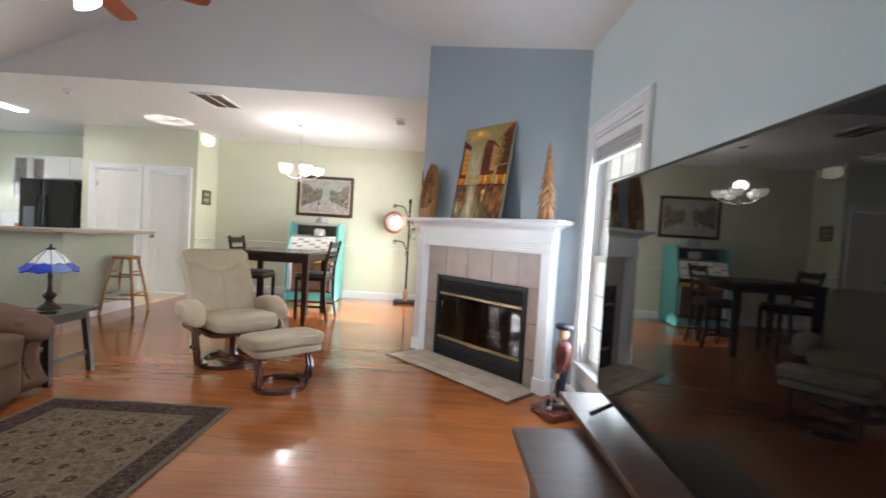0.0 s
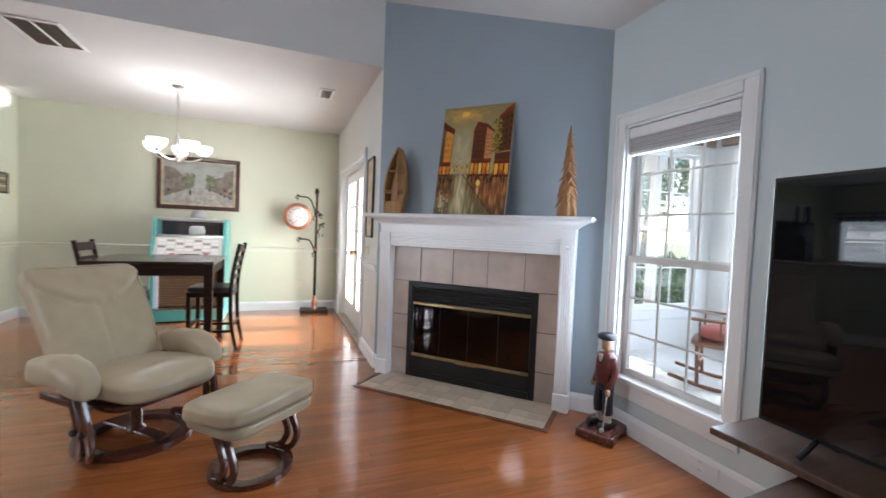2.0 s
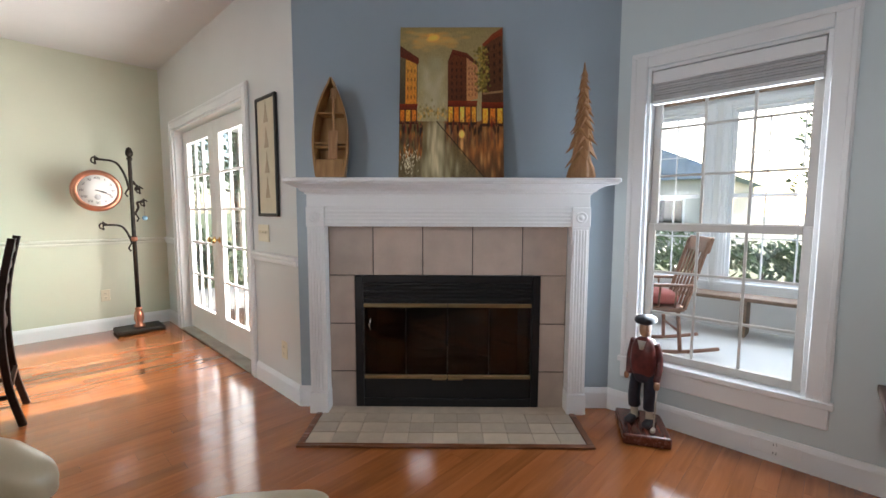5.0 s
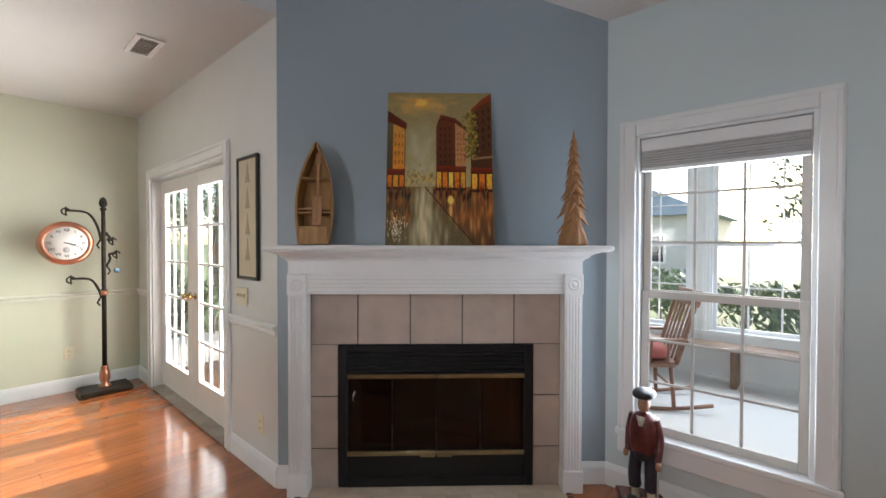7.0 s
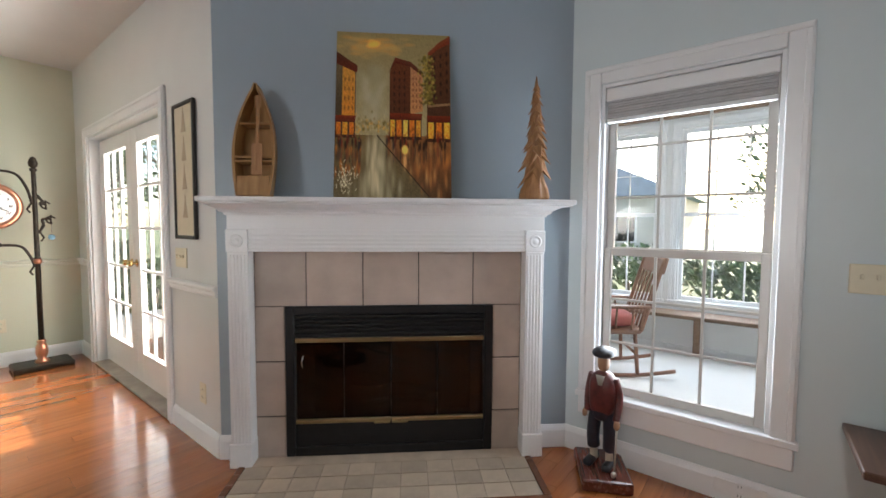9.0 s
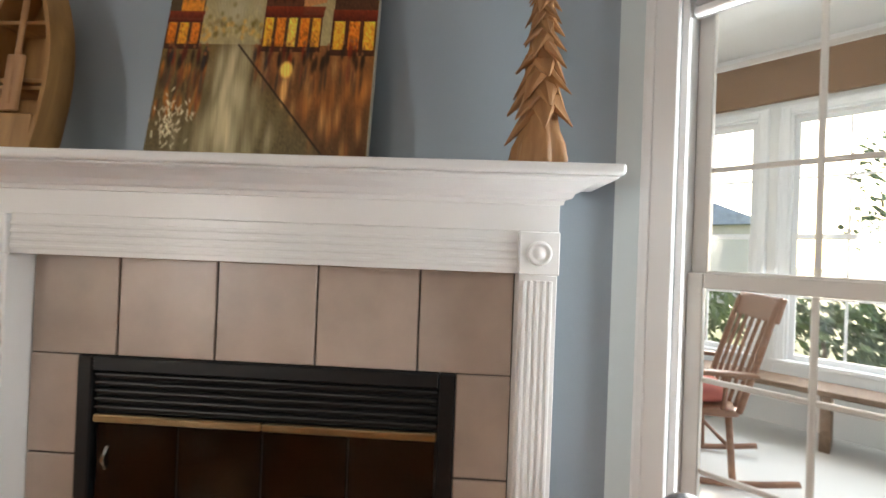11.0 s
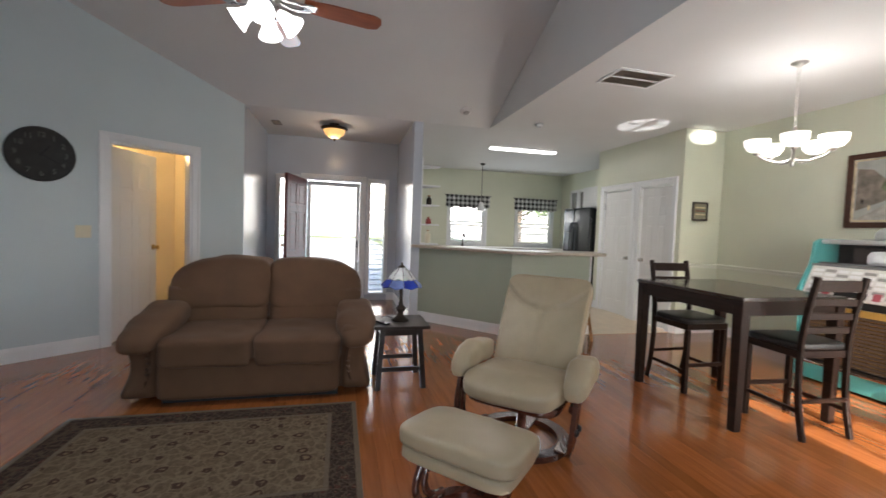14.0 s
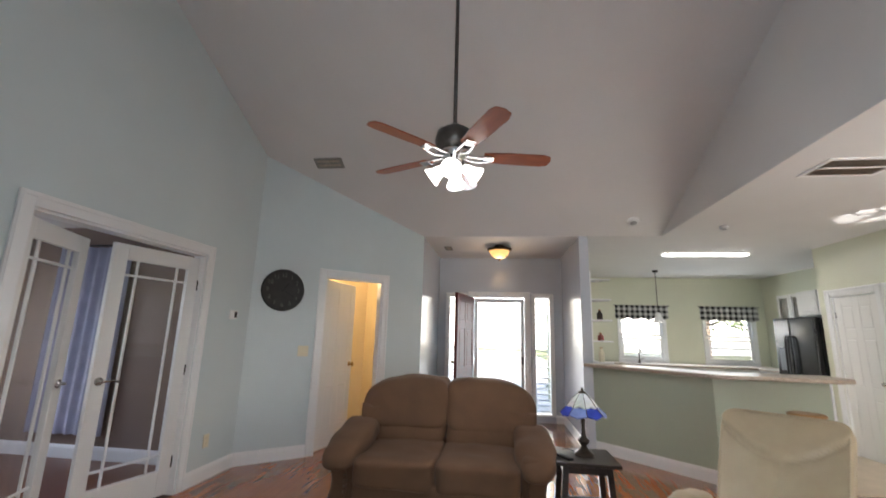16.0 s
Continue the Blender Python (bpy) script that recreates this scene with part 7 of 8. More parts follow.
add_tube(bm, [(0.02, 0.02, 0.24), (0.02, 0.02, 0.11)], 0.0015, 5)
part("pull_chain", bm, M_CHROME, fan)

# ---- entry light, kitchen fluorescent, vents, detectors ----
el = thing("entry_light", (-4.5, 3.8, 2.50), label="semi-flush bronze ceiling light with a lit amber bowl", category="ceiling light")
bm = BM()
add_lathe(bm, [(0.0, 0.04), (0.06, 0.05), (0.13, 0.1), (0.155, 0.16), (0.15, 0.16), (0.0, 0.14)], 28)
o = part("bowl", bm, mat("lit_amber_glass", (0.8, 0.6, 0.35), 0.3, noise_scale=8, vary=0.1, emission=((1.0, 0.5, 0.14), 0.3)), el)
o.visible_shadow = False
bm = BM()
add_lathe(bm, [(0.15, 0.165), (0.185, 0.17), (0.19, 0.195), (0.16, 0.205), (0.02, 0.21), (0.018, 0.225), (0.07, 0.23), (0.075, 0.249), (0.0, 0.25)], 28)
part("rim_and_stem", bm, M_BRONZE, el)
bm = BM()
add_lathe(bm, [(0.0, 0.0), (0.012, 0.01), (0.02, 0.03), (0.012, 0.045), (0.0, 0.046)], 12)
part("finial", bm, M_BRONZE, el)
fl = thing("kitchen_light", (-5.07, 7.0, H0), label="long white fluorescent ceiling fixture, lit", category="ceiling light")
part("housing", box((-0.085, -0.62, -0.02), (0.085, 0.62, -0.001), 0.004), M_WHITEPL, fl)
o = part("diffuser", box((-0.075, -0.61, -0.045), (0.075, 0.61, -0.0205), 0.012, 2), mat("lit_acrylic", (0.9, 0.9, 0.9), 0.4, noise_scale=8, vary=0.02, emission=((1.0, 0.97, 0.93), 1.5)), fl)
o.visible_shadow = False
M_VENT = mat("grey_brown_vent_filter", (0.38, 0.33, 0.27), 0.7, noise_scale=15, vary=0.2)

M_GREYVENT = mat("plain_grey_register", (0.24, 0.23, 0.21), 0.6, noise_scale=15, vary=0.2)


def vent(name, m, w, h, label, n, split=False, material=M_WHITEPL):
    ob = thing(name, label=label, category="vent")
    ob.matrix_world = m
    part("backing", box((-w / 2 + 0.01, -h / 2 + 0.01, -0.004), (w / 2 - 0.01, h / 2 - 0.01, -0.001)), M_VENT, ob)
    for lo, hi in (((-w / 2, -h / 2), (-w / 2 + 0.03, h / 2)), ((w / 2 - 0.03, -h / 2), (w / 2, h / 2)), ((-w / 2 + 0.03, -h / 2), (w / 2 - 0.03, -h / 2 + 0.03)), ((-w / 2 + 0.03, h / 2 - 0.03), (w / 2 - 0.03, h / 2))):
        part("frame", box((*lo, -0.014), (*hi, -0.001), 0.003), material, ob)
    if split:
        part("frame", box((-0.012, -h / 2 + 0.03, -0.013), (0.012, h / 2 - 0.03, -0.001), 0.002), material, ob)
    for i in range(n):
        y = -h / 2 + 0.03 + (h - 0.06) * (i + 0.5) / n
        o = part("slat", box((-w / 2 + 0.03, -0.007, -0.001), (w / 2 - 0.03, 0.007, 0.001)), M_VENT if split else material, ob)
        o.matrix_local = pose(0, y, -0.008, 40, 0, 0)
    return ob


vent("return_vent", pose(-1.59, 6.52, H0, 0, 0, 0), 0.37, 0.56, "large ceiling return air grille with a dirty filter", 22, True)
vent("supply_vent", pose(0.63, 6.96, H0, 0, 0, 0), 0.16, 0.34, "small white ceiling supply register", 8)
vent("slope_vent", pose(-2.57, 1.8, vault(-2.57), 0, -math.degrees(math.atan(PITCH)), 0), 0.16, 0.34, "small grey register on the sloping ceiling", 5, True, M_GREYVENT)
vent("entry_vent", pose(-4.7, 2.99, H0), 0.25, 0.12, "small grey entry ceiling register", 5, True, M_GREYVENT)


def disc(name, at, r, label, category, tilt=0.0, prof=None):
    ob = thing(name, label=label, category=category)
    ob.matrix_world = pose(*at, 0, tilt, 0)
    bm = BM()
    add_lathe(bm, [(r, -0.001), (r, -0.02), (r * 0.85, -0.035), (r * 0.5, -0.04), (0.0, -0.04)], 24)
    part("cover", bm, M_WHITEPL, ob)
    bm = BM()
    add_lathe(bm, [(r * 0.55, -0.0395), (r * 0.55, -0.043), (0.0, -0.0435)], 20)
    part("sensor", bm, mat("grey_plastic", (0.35, 0.35, 0.35), 0.5, noise_scale=20, vary=0.1), ob)
    return ob


disc("smoke_detector", (-3.6, 5.5, vault(-3.6)), 0.075, "round smoke detector on the sloping ceiling", "smoke detector", -math.degrees(math.atan(PITCH)))
disc("ceiling_sensor", (-3.4, 6.47, H0), 0.05, "small round white ceiling sensor", "smoke detector")

# ---- bar stool ----
M_OAK = wood_mat("golden_oak", (0.30, 0.15, 0.05), (0.45, 0.25, 0.10), 0.35, (8, 8, 1.2))
st = thing("bar_stool", (-2.78, 6.7, 0), 10, label="round-seated golden oak bar stool", category="stool")
bm = BM()
add_lathe(bm, [(0.13, 0.70), (0.15, 0.705), (0.155, 0.725), (0.14, 0.738), (0.0, 0.732)], 28)
part("seat", bm, M_OAK, st)
for sx in (-1, 1):
    for sy in (-1, 1):
        bm = BM()
        add_tube(bm, [(sx * 0.19, sy * 0.19, 0.0), (sx * 0.15, sy * 0.15, 0.35), (sx * 0.09, sy * 0.09, 0.705)], 0.017, 10)
        part("leg", bm, M_OAK, st)
for z, zz in ((0.2, 0.26), (0.48, 0.54)):
    k, kk = 0.19 - 0.13 * z, 0.19 - 0.13 * zz
    for p_, q_ in (((-k, -k, z), (k, -k, z)), ((-k, k, z), (k, k, z)), ((-kk, -kk, zz), (-kk, kk, zz)), ((kk, -kk, zz), (kk, kk, zz))):
        bm = BM()
        add_tube(bm, [p_, q_], 0.011, 8)
        part("rung", bm, M_OAK, st)

# ---- kitchen ----
fr = thing("refrigerator", (-5.30, 8.62, 0), label="glossy black side-by-side refrigerator with a water dispenser", category="refrigerator")
M_FRIDGE = mat("gloss_black_enamel", (0.012, 0.013, 0.015), 0.18, noise_scale=4, vary=0.15)
part("body", box((-0.45, -0.28, 0.02), (0.45, 0.6, 1.77), 0.008), M_FRIDGE, fr)
for a, b_ in ((-0.45, -0.07), (-0.06, 0.45)):
    d_ = part("door", box((a + 0.002, -0.37, 0.05), (b_ - 0.002, -0.285, 1.78), 0.018, 3), M_FRIDGE, fr)
    x = -0.1 if a < -0.2 else -0.03
    bm = BM()
    add_tube(bm, curve_pts([(x, -0.37, 1.5), (x, -0.43, 1.42), (x, -0.43, 0.8), (x, -0.37, 0.72)]), 0.016, 8)
    part("handle", bm, M_BLACK, d_)
part("dispenser", box((-0.36, -0.376, 0.98), (-0.16, -0.366, 1.32), 0.006), mat("grey_dispenser", (0.12, 0.13, 0.15), 0.35, noise_scale=10, vary=0.1), fr)
M_CABW = mat("white_thermofoil", (0.72, 0.72, 0.70), 0.35, noise_scale=4, vary=0.02)


def upper(x0, x1, z0, z1, y0, glazed):
    ob = thing("wall_cabinet", ((x0 + x1) / 2, 9.42, z0), label="white wall cabinet" + (" with two glazed doors" if glazed else " above the refrigerator"), category="cabinet", group="kitchen wall cabinets")
    w, h, d = (x1 - x0) / 2, z1 - z0, 9.42 - y0
    part("body", box((-w, -d + 0.025, 0), (w, -0.002, h), 0.002), M_CABW, ob)
    n = 2
    for i in range(n):
        a, b_ = -w + i * w + 0.004, -w + (i + 1) * w - 0.004
        if glazed:
            bm = BM()
            for lo, hi in (((a, 0), (a + 0.055, h)), ((b_ - 0.055, 0), (b_, h)), ((a + 0.055, 0), (b_ - 0.055, 0.055)), ((a + 0.055, h - 0.055), (b_ - 0.055, h))):
                add_box(bm, (lo[0], -d, lo[1] + 0.003), (hi[0], -d + 0.02, hi[1] - 0.003), 0.003)
            dd = part("door", bm, M_CABW, ob)
            # flat panel on a solid body, coloured dark as the shade inside
            part("shaded_interior_panel", box((a + 0.055, -d + 0.0225, 0.058), (b_ - 0.055, -d + 0.0245, h - 0.058)), mat("shelf_shade_colour", (0.22, 0.21, 0.19), 0.7, noise_scale=12, vary=0.4), dd)
            part("pane", box((a + 0.055, -d + 0.008, 0.058), (b_ - 0.055, -d + 0.012, h - 0.058)), M_GLASS, dd)
        else:
            dd = part("door", box((a, -d, 0.003), (b_, -d + 0.02, h - 0.003), 0.004), M_CABW, ob)
            part("raised_panel", box((a + 0.06, -d - 0.004, 0.06), (b_ - 0.06, -d + 0.001, h - 0.06), 0.004), M_CABW, dd)
    return ob


upper(-5.7, -4.79, 1.83, 2.22, 8.62, False)
upper(-6.36, -5.705, 1.45, 2.22, 8.72, True)
base = thing("base_cabinets", (-7.6, 7.2, 0), label="white kitchen base cabinet run under the windows", category="cabinet")
part("body", box((-0.34, -2.1, 0.1), (0.25, 2.1, 0.87), 0.003), M_CABW, base)
part("toe_kick", box((-0.34, -2.1, 0.0), (0.19, 2.1, 0.1)), M_DARKSLOT, base)
for i in range(8):
    y = -2.08 + i * 0.52
    dd = part("door", box((0.2505, y + 0.005, 0.13), (0.27, y + 0.515, 0.85), 0.004), M_CABW, base)
wt = thing("kitchen_counter", (-7.6, 7.2, 0.87), label="mottled beige laminate kitchen worktop", category="counter")
part("worktop", box((-0.345, -2.1, 0), (0.29, 2.1, 0.04), 0.006), M_COUNTER, wt)
fc = thing("kitchen_faucet", (-7.75, 6.75, 0.91), label="dark gooseneck kitchen faucet behind the sink", category="faucet")
bm = BM()
add_lathe(bm, [(0.035, 0), (0.03, 0.02), (0.018, 0.03), (0.016, 0.08), (0.0, 0.081)], 14)
add_tube(bm, curve_pts([(0, 0, 0.07), (0, 0, 0.22), (0.06, 0, 0.29), (0.13, 0, 0.25), (0.14, 0, 0.2)]), 0.012, 8)
part("spout", bm, M_BRONZE, fc)
bm = BM()
add_tube(bm, [(0, 0.02, 0.06), (0.0, 0.09, 0.1)], 0.007, 6)
part("lever", bm, M_BRONZE, fc)
mw = thing("countertop_appliance", (-6.5, 9.15, 0.91), label="white countertop bread box beside the refrigerator", category="appliance")
part("body", box((-0.25, -0.2, 0), (0.25, 0.2, 0.28), 0.02, 2), M_WHITEPL, mw)
part("orange_cloth", box((0.0, -0.215, 0.02), (0.16, -0.199, 0.1), 0.006), mat("orange_cloth", (0.65, 0.18, 0.04), 0.8, noise_scale=20, vary=0.1), mw)
b2 = thing("side_base_cabinet", (-6.55, 9.1, 0), label="white base cabinet beside the refrigerator", category="cabinet")
part("body", box((-0.75, -0.28, 0.1), (0.75, 0.3, 0.87), 0.003), M_CABW, b2)
part("worktop", box((-0.76, -0.31, 0.87), (0.76, 0.3, 0.91), 0.006), M_COUNTER, b2)
part("toe_kick", box((-0.75, -0.22, 0.0), (0.75, 0.3, 0.1)), M_DARKSLOT, b2)


def gingham():
    m = bpy.data.materials.new("black_white_gingham")
    m.use_nodes = True
    nt = m.node_tree
    b = nt.nodes["Principled BSDF"]
    b.inputs["Roughness"].default_value = 0.9
    tc = nt.nodes.new("ShaderNodeTexCoord")
    outs = []
    sp = nt.nodes.new("ShaderNodeSeparateXYZ")
    nt.links.new(tc.outputs["Object"], sp.inputs[0])
    for ax in (0, 2):
        mu = nt.nodes.new("ShaderNodeMath")
        mu.operation = "MULTIPLY"
        mu.inputs[1].default_value = 9.0
        nt.links.new(sp.outputs[ax], mu.inputs[0])
        fr_ = nt.nodes.new("ShaderNodeMath")
        fr_.operation = "FRACT"
        nt.links.new(mu.outputs[0], fr_.inputs[0])
        gt = nt.nodes.new("ShaderNodeMath")
        gt.operation = "GREATER_THAN"
        gt.inputs[1].default_value = 0.5
        nt.links.new(fr_.outputs[0], gt.inputs[0])
        outs.append(gt.outputs[0])
    ad = nt.nodes.new("ShaderNodeMath")
    ad.operation = "ADD"
    nt.links.new(outs[0], ad.inputs[0])
    nt.links.new(outs[1], ad.inputs[1])
    hf = nt.nodes.new("ShaderNodeMath")
    hf.operation = "MULTIPLY"
    hf.inputs[1].default_value = 0.5
    nt.links.new(ad.outputs[0], hf.inputs[0])
    cr = nt.nodes.new("ShaderNodeValToRGB")
    cr.color_ramp.elements[0].color = (0.62, 0.62, 0.60, 1)
    cr.color_ramp.elements[1].color = (0.012, 0.012, 0.012, 1)
    nt.links.new(hf.outputs[0], cr.inputs[0])
    nt.links.new(cr.outputs[0], b.inputs["Base Color"])
    return m


M_GING = gingham()
for w in W_KW:
    val = thing("window_valance", label="black and white gingham window valance", category="curtain", group="kitchen valances")
    val.matrix_world = F_KW @ pose((w[0] + w[1]) / 2, 0, 1.8)
    hw = (w[1] - w[0]) / 2 + 0.1
    bm = BM()
    n = 48
    top_, bot_ = [], []
    for i in range(n + 1):
        x = -hw + 2 * hw * i / n
        y = -0.055 - 0.018 * math.sin(i * 1.3)
        top_.append((bm.verts.new((x, y, 0.33)), bm.verts.new((x, y + 0.004, 0.33))))
        zb = 0.03 + 0.02 * math.cos(i * 0.52)
        bot_.append((bm.verts.new((x, y - 0.01 * math.sin(i * 1.3), zb)), bm.verts.new((x, y + 0.004 - 0.01 * math.sin(i * 1.3), zb))))
    for i in range(n):
        for k in (0, 1):
            bm.faces.new((top_[i][k], top_[i + 1][k], bot_[i + 1][k], bot_[i][k]))
        bm.faces.new((top_[i][0], top_[i][1], top_[i + 1][1], top_[i + 1][0]))
        bm.faces.new((bot_[i][0], bot_[i][1], bot_[i + 1][1], bot_[i + 1][0]))
    part("gathered_cloth", bm, M_GING, val, smooth=True)
    bm = BM()
    add_tube(bm, [(-hw - 0.03, -0.05, 0.325), (hw + 0.03, -0.05, 0.325)], 0.008, 8)
    part("rod", bm, M_BLACK, val)
for w in W_KW:
    cs = thing("window_shutter", label="white louvred half shutter in a kitchen window", category="shutter", group="kitchen half shutters")
    cs.matrix_world = F_KW @ pose((w[0] + w[1]) / 2, 0.018, w[2] + 0.01)
    hw, hh = (w[1] - w[0]) / 2 - 0.022, 0.44
    for lo, hi in (((-hw, 0), (-hw + 0.04, hh)), ((hw - 0.04, 0), (hw, hh)), ((-hw + 0.04, 0), (hw - 0.04, 0.04)), ((-hw + 0.04, hh - 0.04), (hw - 0.04, hh))):
        part("stile", box((lo[0], 0, lo[1]), (hi[0], 0.022, hi[1]), 0.003), M_TRIM, cs)
    for i in range(8):
        part("louvre", box((-hw + 0.041, -0.02, -0.004), (hw - 0.041, 0.02, 0.004), 0.002), M_TRIM, cs).matrix_local = pose(0, 0.011, 0.065 + i * 0.0445, 42)
pl = thing("pendant_light", (-6.9, 6.89, 1.72), label="dark bronze pendant light with a frosted shade", category="pendant light")
bm = BM()
add_tube(bm, [(0, 0, 0.2), (0, 0, 1.02)], 0.006, 8)
add_lathe(bm, [(0.05, 1.0), (0.055, 1.029), (0.0, 1.0295)], 16)
part("stem", bm, M_BRONZE, pl)
bm = BM()
add_lathe(bm, [(0.03, 0.2), (0.05, 0.15), (0.085, 0.05), (0.095, 0.0), (0.09, 0.0), (0.045, 0.14), (0.0, 0.18)], 20)
part("shade", bm, mat("frosted_white_glass", (0.8, 0.8, 0.8), 0.3, noise_scale=9, vary=0.04), pl)
sh = thing("corner_shelves", (-3.93, 4.992, 1.07), label="white quarter-round wall shelves holding small jars", category="shelf")
part("back_board", box((-0.02, -0.0005, 0.0), (0.02, 0.02, 1.2), 0.002), M_TRIM, sh)
for i in range(5):
    z = 0.0 + i * 0.27
    bm = BM()
    add_prism(bm, [(0.02, 0.0)] + [(0.02 - 0.27 * math.sin(a), 0.27 * math.cos(a)) for a in [k * math.pi / 16 for k in range(9)]] + [(-0.25, 0.0)], z, z + 0.02, 0.003)
    part("shelf", bm, M_TRIM, sh)
for z, k in ((0.02, 0), (0.29, 1), (0.56, 2)):
    jr = thing("shelf_jar", (-3.98, 5.12, 1.07 + z), label=("tall cream bottle", "small red canister", "dark glass jar")[k] + " on the corner shelf", category="jar")
    bm = BM()
    h_ = (0.17, 0.09, 0.12)[k]
    add_lathe(bm, [(0.035, 0), (0.038, 0.01), (0.038, h_ * 0.7), (0.016, h_ * 0.85), (0.018, h_), (0.0, h_)], 14)
    part("body", bm, (M_IVORY, mat("red_tin", (0.3, 0.05, 0.04), 0.4, noise_scale=9, vary=0.1), M_BRONZE)[k], jr)
    bm = BM()
    add_lathe(bm, [(0.02, h_), (0.02, h_ + 0.012), (0.0, h_ + 0.012)], 12)
    part("stopper", bm, M_PINE, jr)

# ---- rooms seen through the openings ----
M_HALL = mat("warm_cream_paint", (0.62, 0.54, 0.40), 0.5, noise_scale=2, vary=0.03)
hl = F_AN
for nm, lo, hi in (("wall_hall_back", (-0.55, 1.62, 0), (2.75, 1.72, 2.5)), ("wall_hall_side", (LD - 0.15, 0.121, 0), (LD - 0.05, 1.619, 2.5)), ("wall_hall_end", (0.02, 0.121, 0), (0.12, 1.619, 2.5))):
    bm = box(lo, hi)
    bmesh.ops.transform(bm, matrix=hl, verts=bm.verts)
    struct(nm, bm, M_HALL, "warm cream hall wall", "wall")
bm = box((-0.1, 0.121, 2.45), (LD, 1.75, 2.52))
bmesh.ops.transform(bm, matrix=hl, verts=bm.verts)
struct("ceiling_hall", bm, M_CEIL, "low white hall ceiling", "ceiling")
bm = box((-0.1, 0.0, -0.1), (LD, 1.75, -0.0005))
bmesh.ops.transform(bm, matrix=hl, verts=bm.verts)
struct("floor_hall", bm, M_VINYL, "pale hall floor", "floor")
ob = thing("door_linen", label="white six-panel hall door, closed", category="door", kind="structure")
panel_leaf(ob, 0.7, 2.0, hl @ pose(0.75, 1.575, 0.01), M_TRIM2)
for a in (0.67, 1.45):
    put(part("casing", box((a, 1.595, 0), (a + 0.08, 1.619, 2.09), 0.003), M_TRIM, ob), hl)
put(part("head_casing", box((0.751, 1.595, 2.01), (1.449, 1.619, 2.09), 0.003), M_TRIM, ob), hl)

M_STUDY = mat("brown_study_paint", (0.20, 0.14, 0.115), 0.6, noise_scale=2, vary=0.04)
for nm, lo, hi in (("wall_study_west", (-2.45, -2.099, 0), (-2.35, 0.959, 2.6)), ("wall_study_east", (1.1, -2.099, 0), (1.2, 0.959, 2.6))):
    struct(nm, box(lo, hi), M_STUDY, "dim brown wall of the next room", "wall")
# both windows here are unseen, added to let light into the room
wall("wall_study_back", (-2.45, -2.1), (1.2, -2.1), 2.6, [(0.7, 1.6, 0.5, 2.1), (2.0, 2.9, 0.5, 2.1)], M_STUDY, 0.1, 0.0, "dim brown wall with two added windows in the next room")
for w in ((0.7, 1.6, 0.5, 2.1), (2.0, 2.9, 0.5, 2.1)):
    sash_window("study_light_window", wall_frame((-2.45, -2.1), (1.2, -2.1))[0], w, "white sash window added to light the next room", 2, 2, True, 0.07, 0.1)
struct("ceiling_study", box((-2.45, -2.2, 2.5), (1.2, 0.959, 2.6)), M_CEIL, "white ceiling of the next room", "ceiling")
struct("floor_study", box((-2.45, -2.2, -0.1), (1.2, 0.96, -0.001)), wood_mat("dim_cherry_floor", (0.13, 0.04, 0.018), (0.22, 0.075, 0.03), 0.3), "wood floor of the next room", "floor")
strip("baseboard", wall_frame((-2.35, -2.0), (-2.35, 0.95))[0] @ Matrix.Diagonal((1, -1, 1, 1)), 0, 2.95, BASE, BL)
# curtain added on a blank wall to give the lavender light behind the glass
cur = thing("window_curtain", (-2.31, -0.75, 0.25), -90, label="pale lavender curtain added on a blank wall of the next room", category="curtain")
bm = BM()
n = 60
ta, tb = [], []
for i in range(n + 1):
    x = -0.45 + 0.9 * i / n
    y = 0.03 + 0.025 * math.sin(i * 0.75)
    ta.append((bm.verts.new((x, y, 2.0)), bm.verts.new((x, y + 0.004, 2.0))))
    tb.append((bm.verts.new((x, y, 0)), bm.verts.new((x, y + 0.004, 0))))
for i in range(n):
    for k in (0, 1):
        bm.faces.new((ta[i][k], ta[i + 1][k], tb[i + 1][k], tb[i][k]))
    bm.faces.new((ta[i][0], ta[i][1], ta[i + 1][1], ta[i + 1][0]))
part("gathered_cloth", bm, mat("lavender_cloth", (0.45, 0.47, 0.62), 0.9, noise_scale=6, vary=0.1), cur, smooth=True)
bm = BM()
add_tube(bm, [(-0.5, 0.03, 2.02), (0.5, 0.03, 2.02)], 0.01, 8)
part("rod", bm, M_BLACK, cur)

# ---- porch room beyond the window ----
M_PORCH = mat("white_porch_paint", (0.78, 0.78, 0.77), 0.5, noise_scale=3, vary=0.03)
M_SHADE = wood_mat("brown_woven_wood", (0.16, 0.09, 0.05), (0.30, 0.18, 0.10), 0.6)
M_PFLOOR = mat("pale_porch_carpet", (0.66, 0.66, 0.64), 0.85, noise_scale=30, vary=0.06, bump=0.2)
struct("floor_porch", box((2.481, -0.4, -0.16), (5.5, 6.05, -0.06)), M_PFLOOR, "pale porch floor", "floor")
struct("ceiling_porch", box((2.481, -0.6, 2.95), (6.0, 6.05, 3.05)), M_PORCH, "white porch ceiling", "ceiling")
PE = [(0.35 + i * 1.18, 0.35 + i * 1.18 + 0.98, 0.45, 2.4) for i in range(5)]
wall("wall_porch_east", (5.4, -0.4), (5.4, 6.05), 2.95, PE, M_PORCH, 0.1, -0.1, "white porch wall with a row of windows")
PN = [(0.25, 1.25, 0.45, 2.4), (1.6, 2.6, 0.45, 2.4)]
wall("wall_porch_north", (5.4, 5.95), (2.485, 5.95), 2.95, PN, M_PORCH, 0.1, -0.1, "white porch end wall with windows")
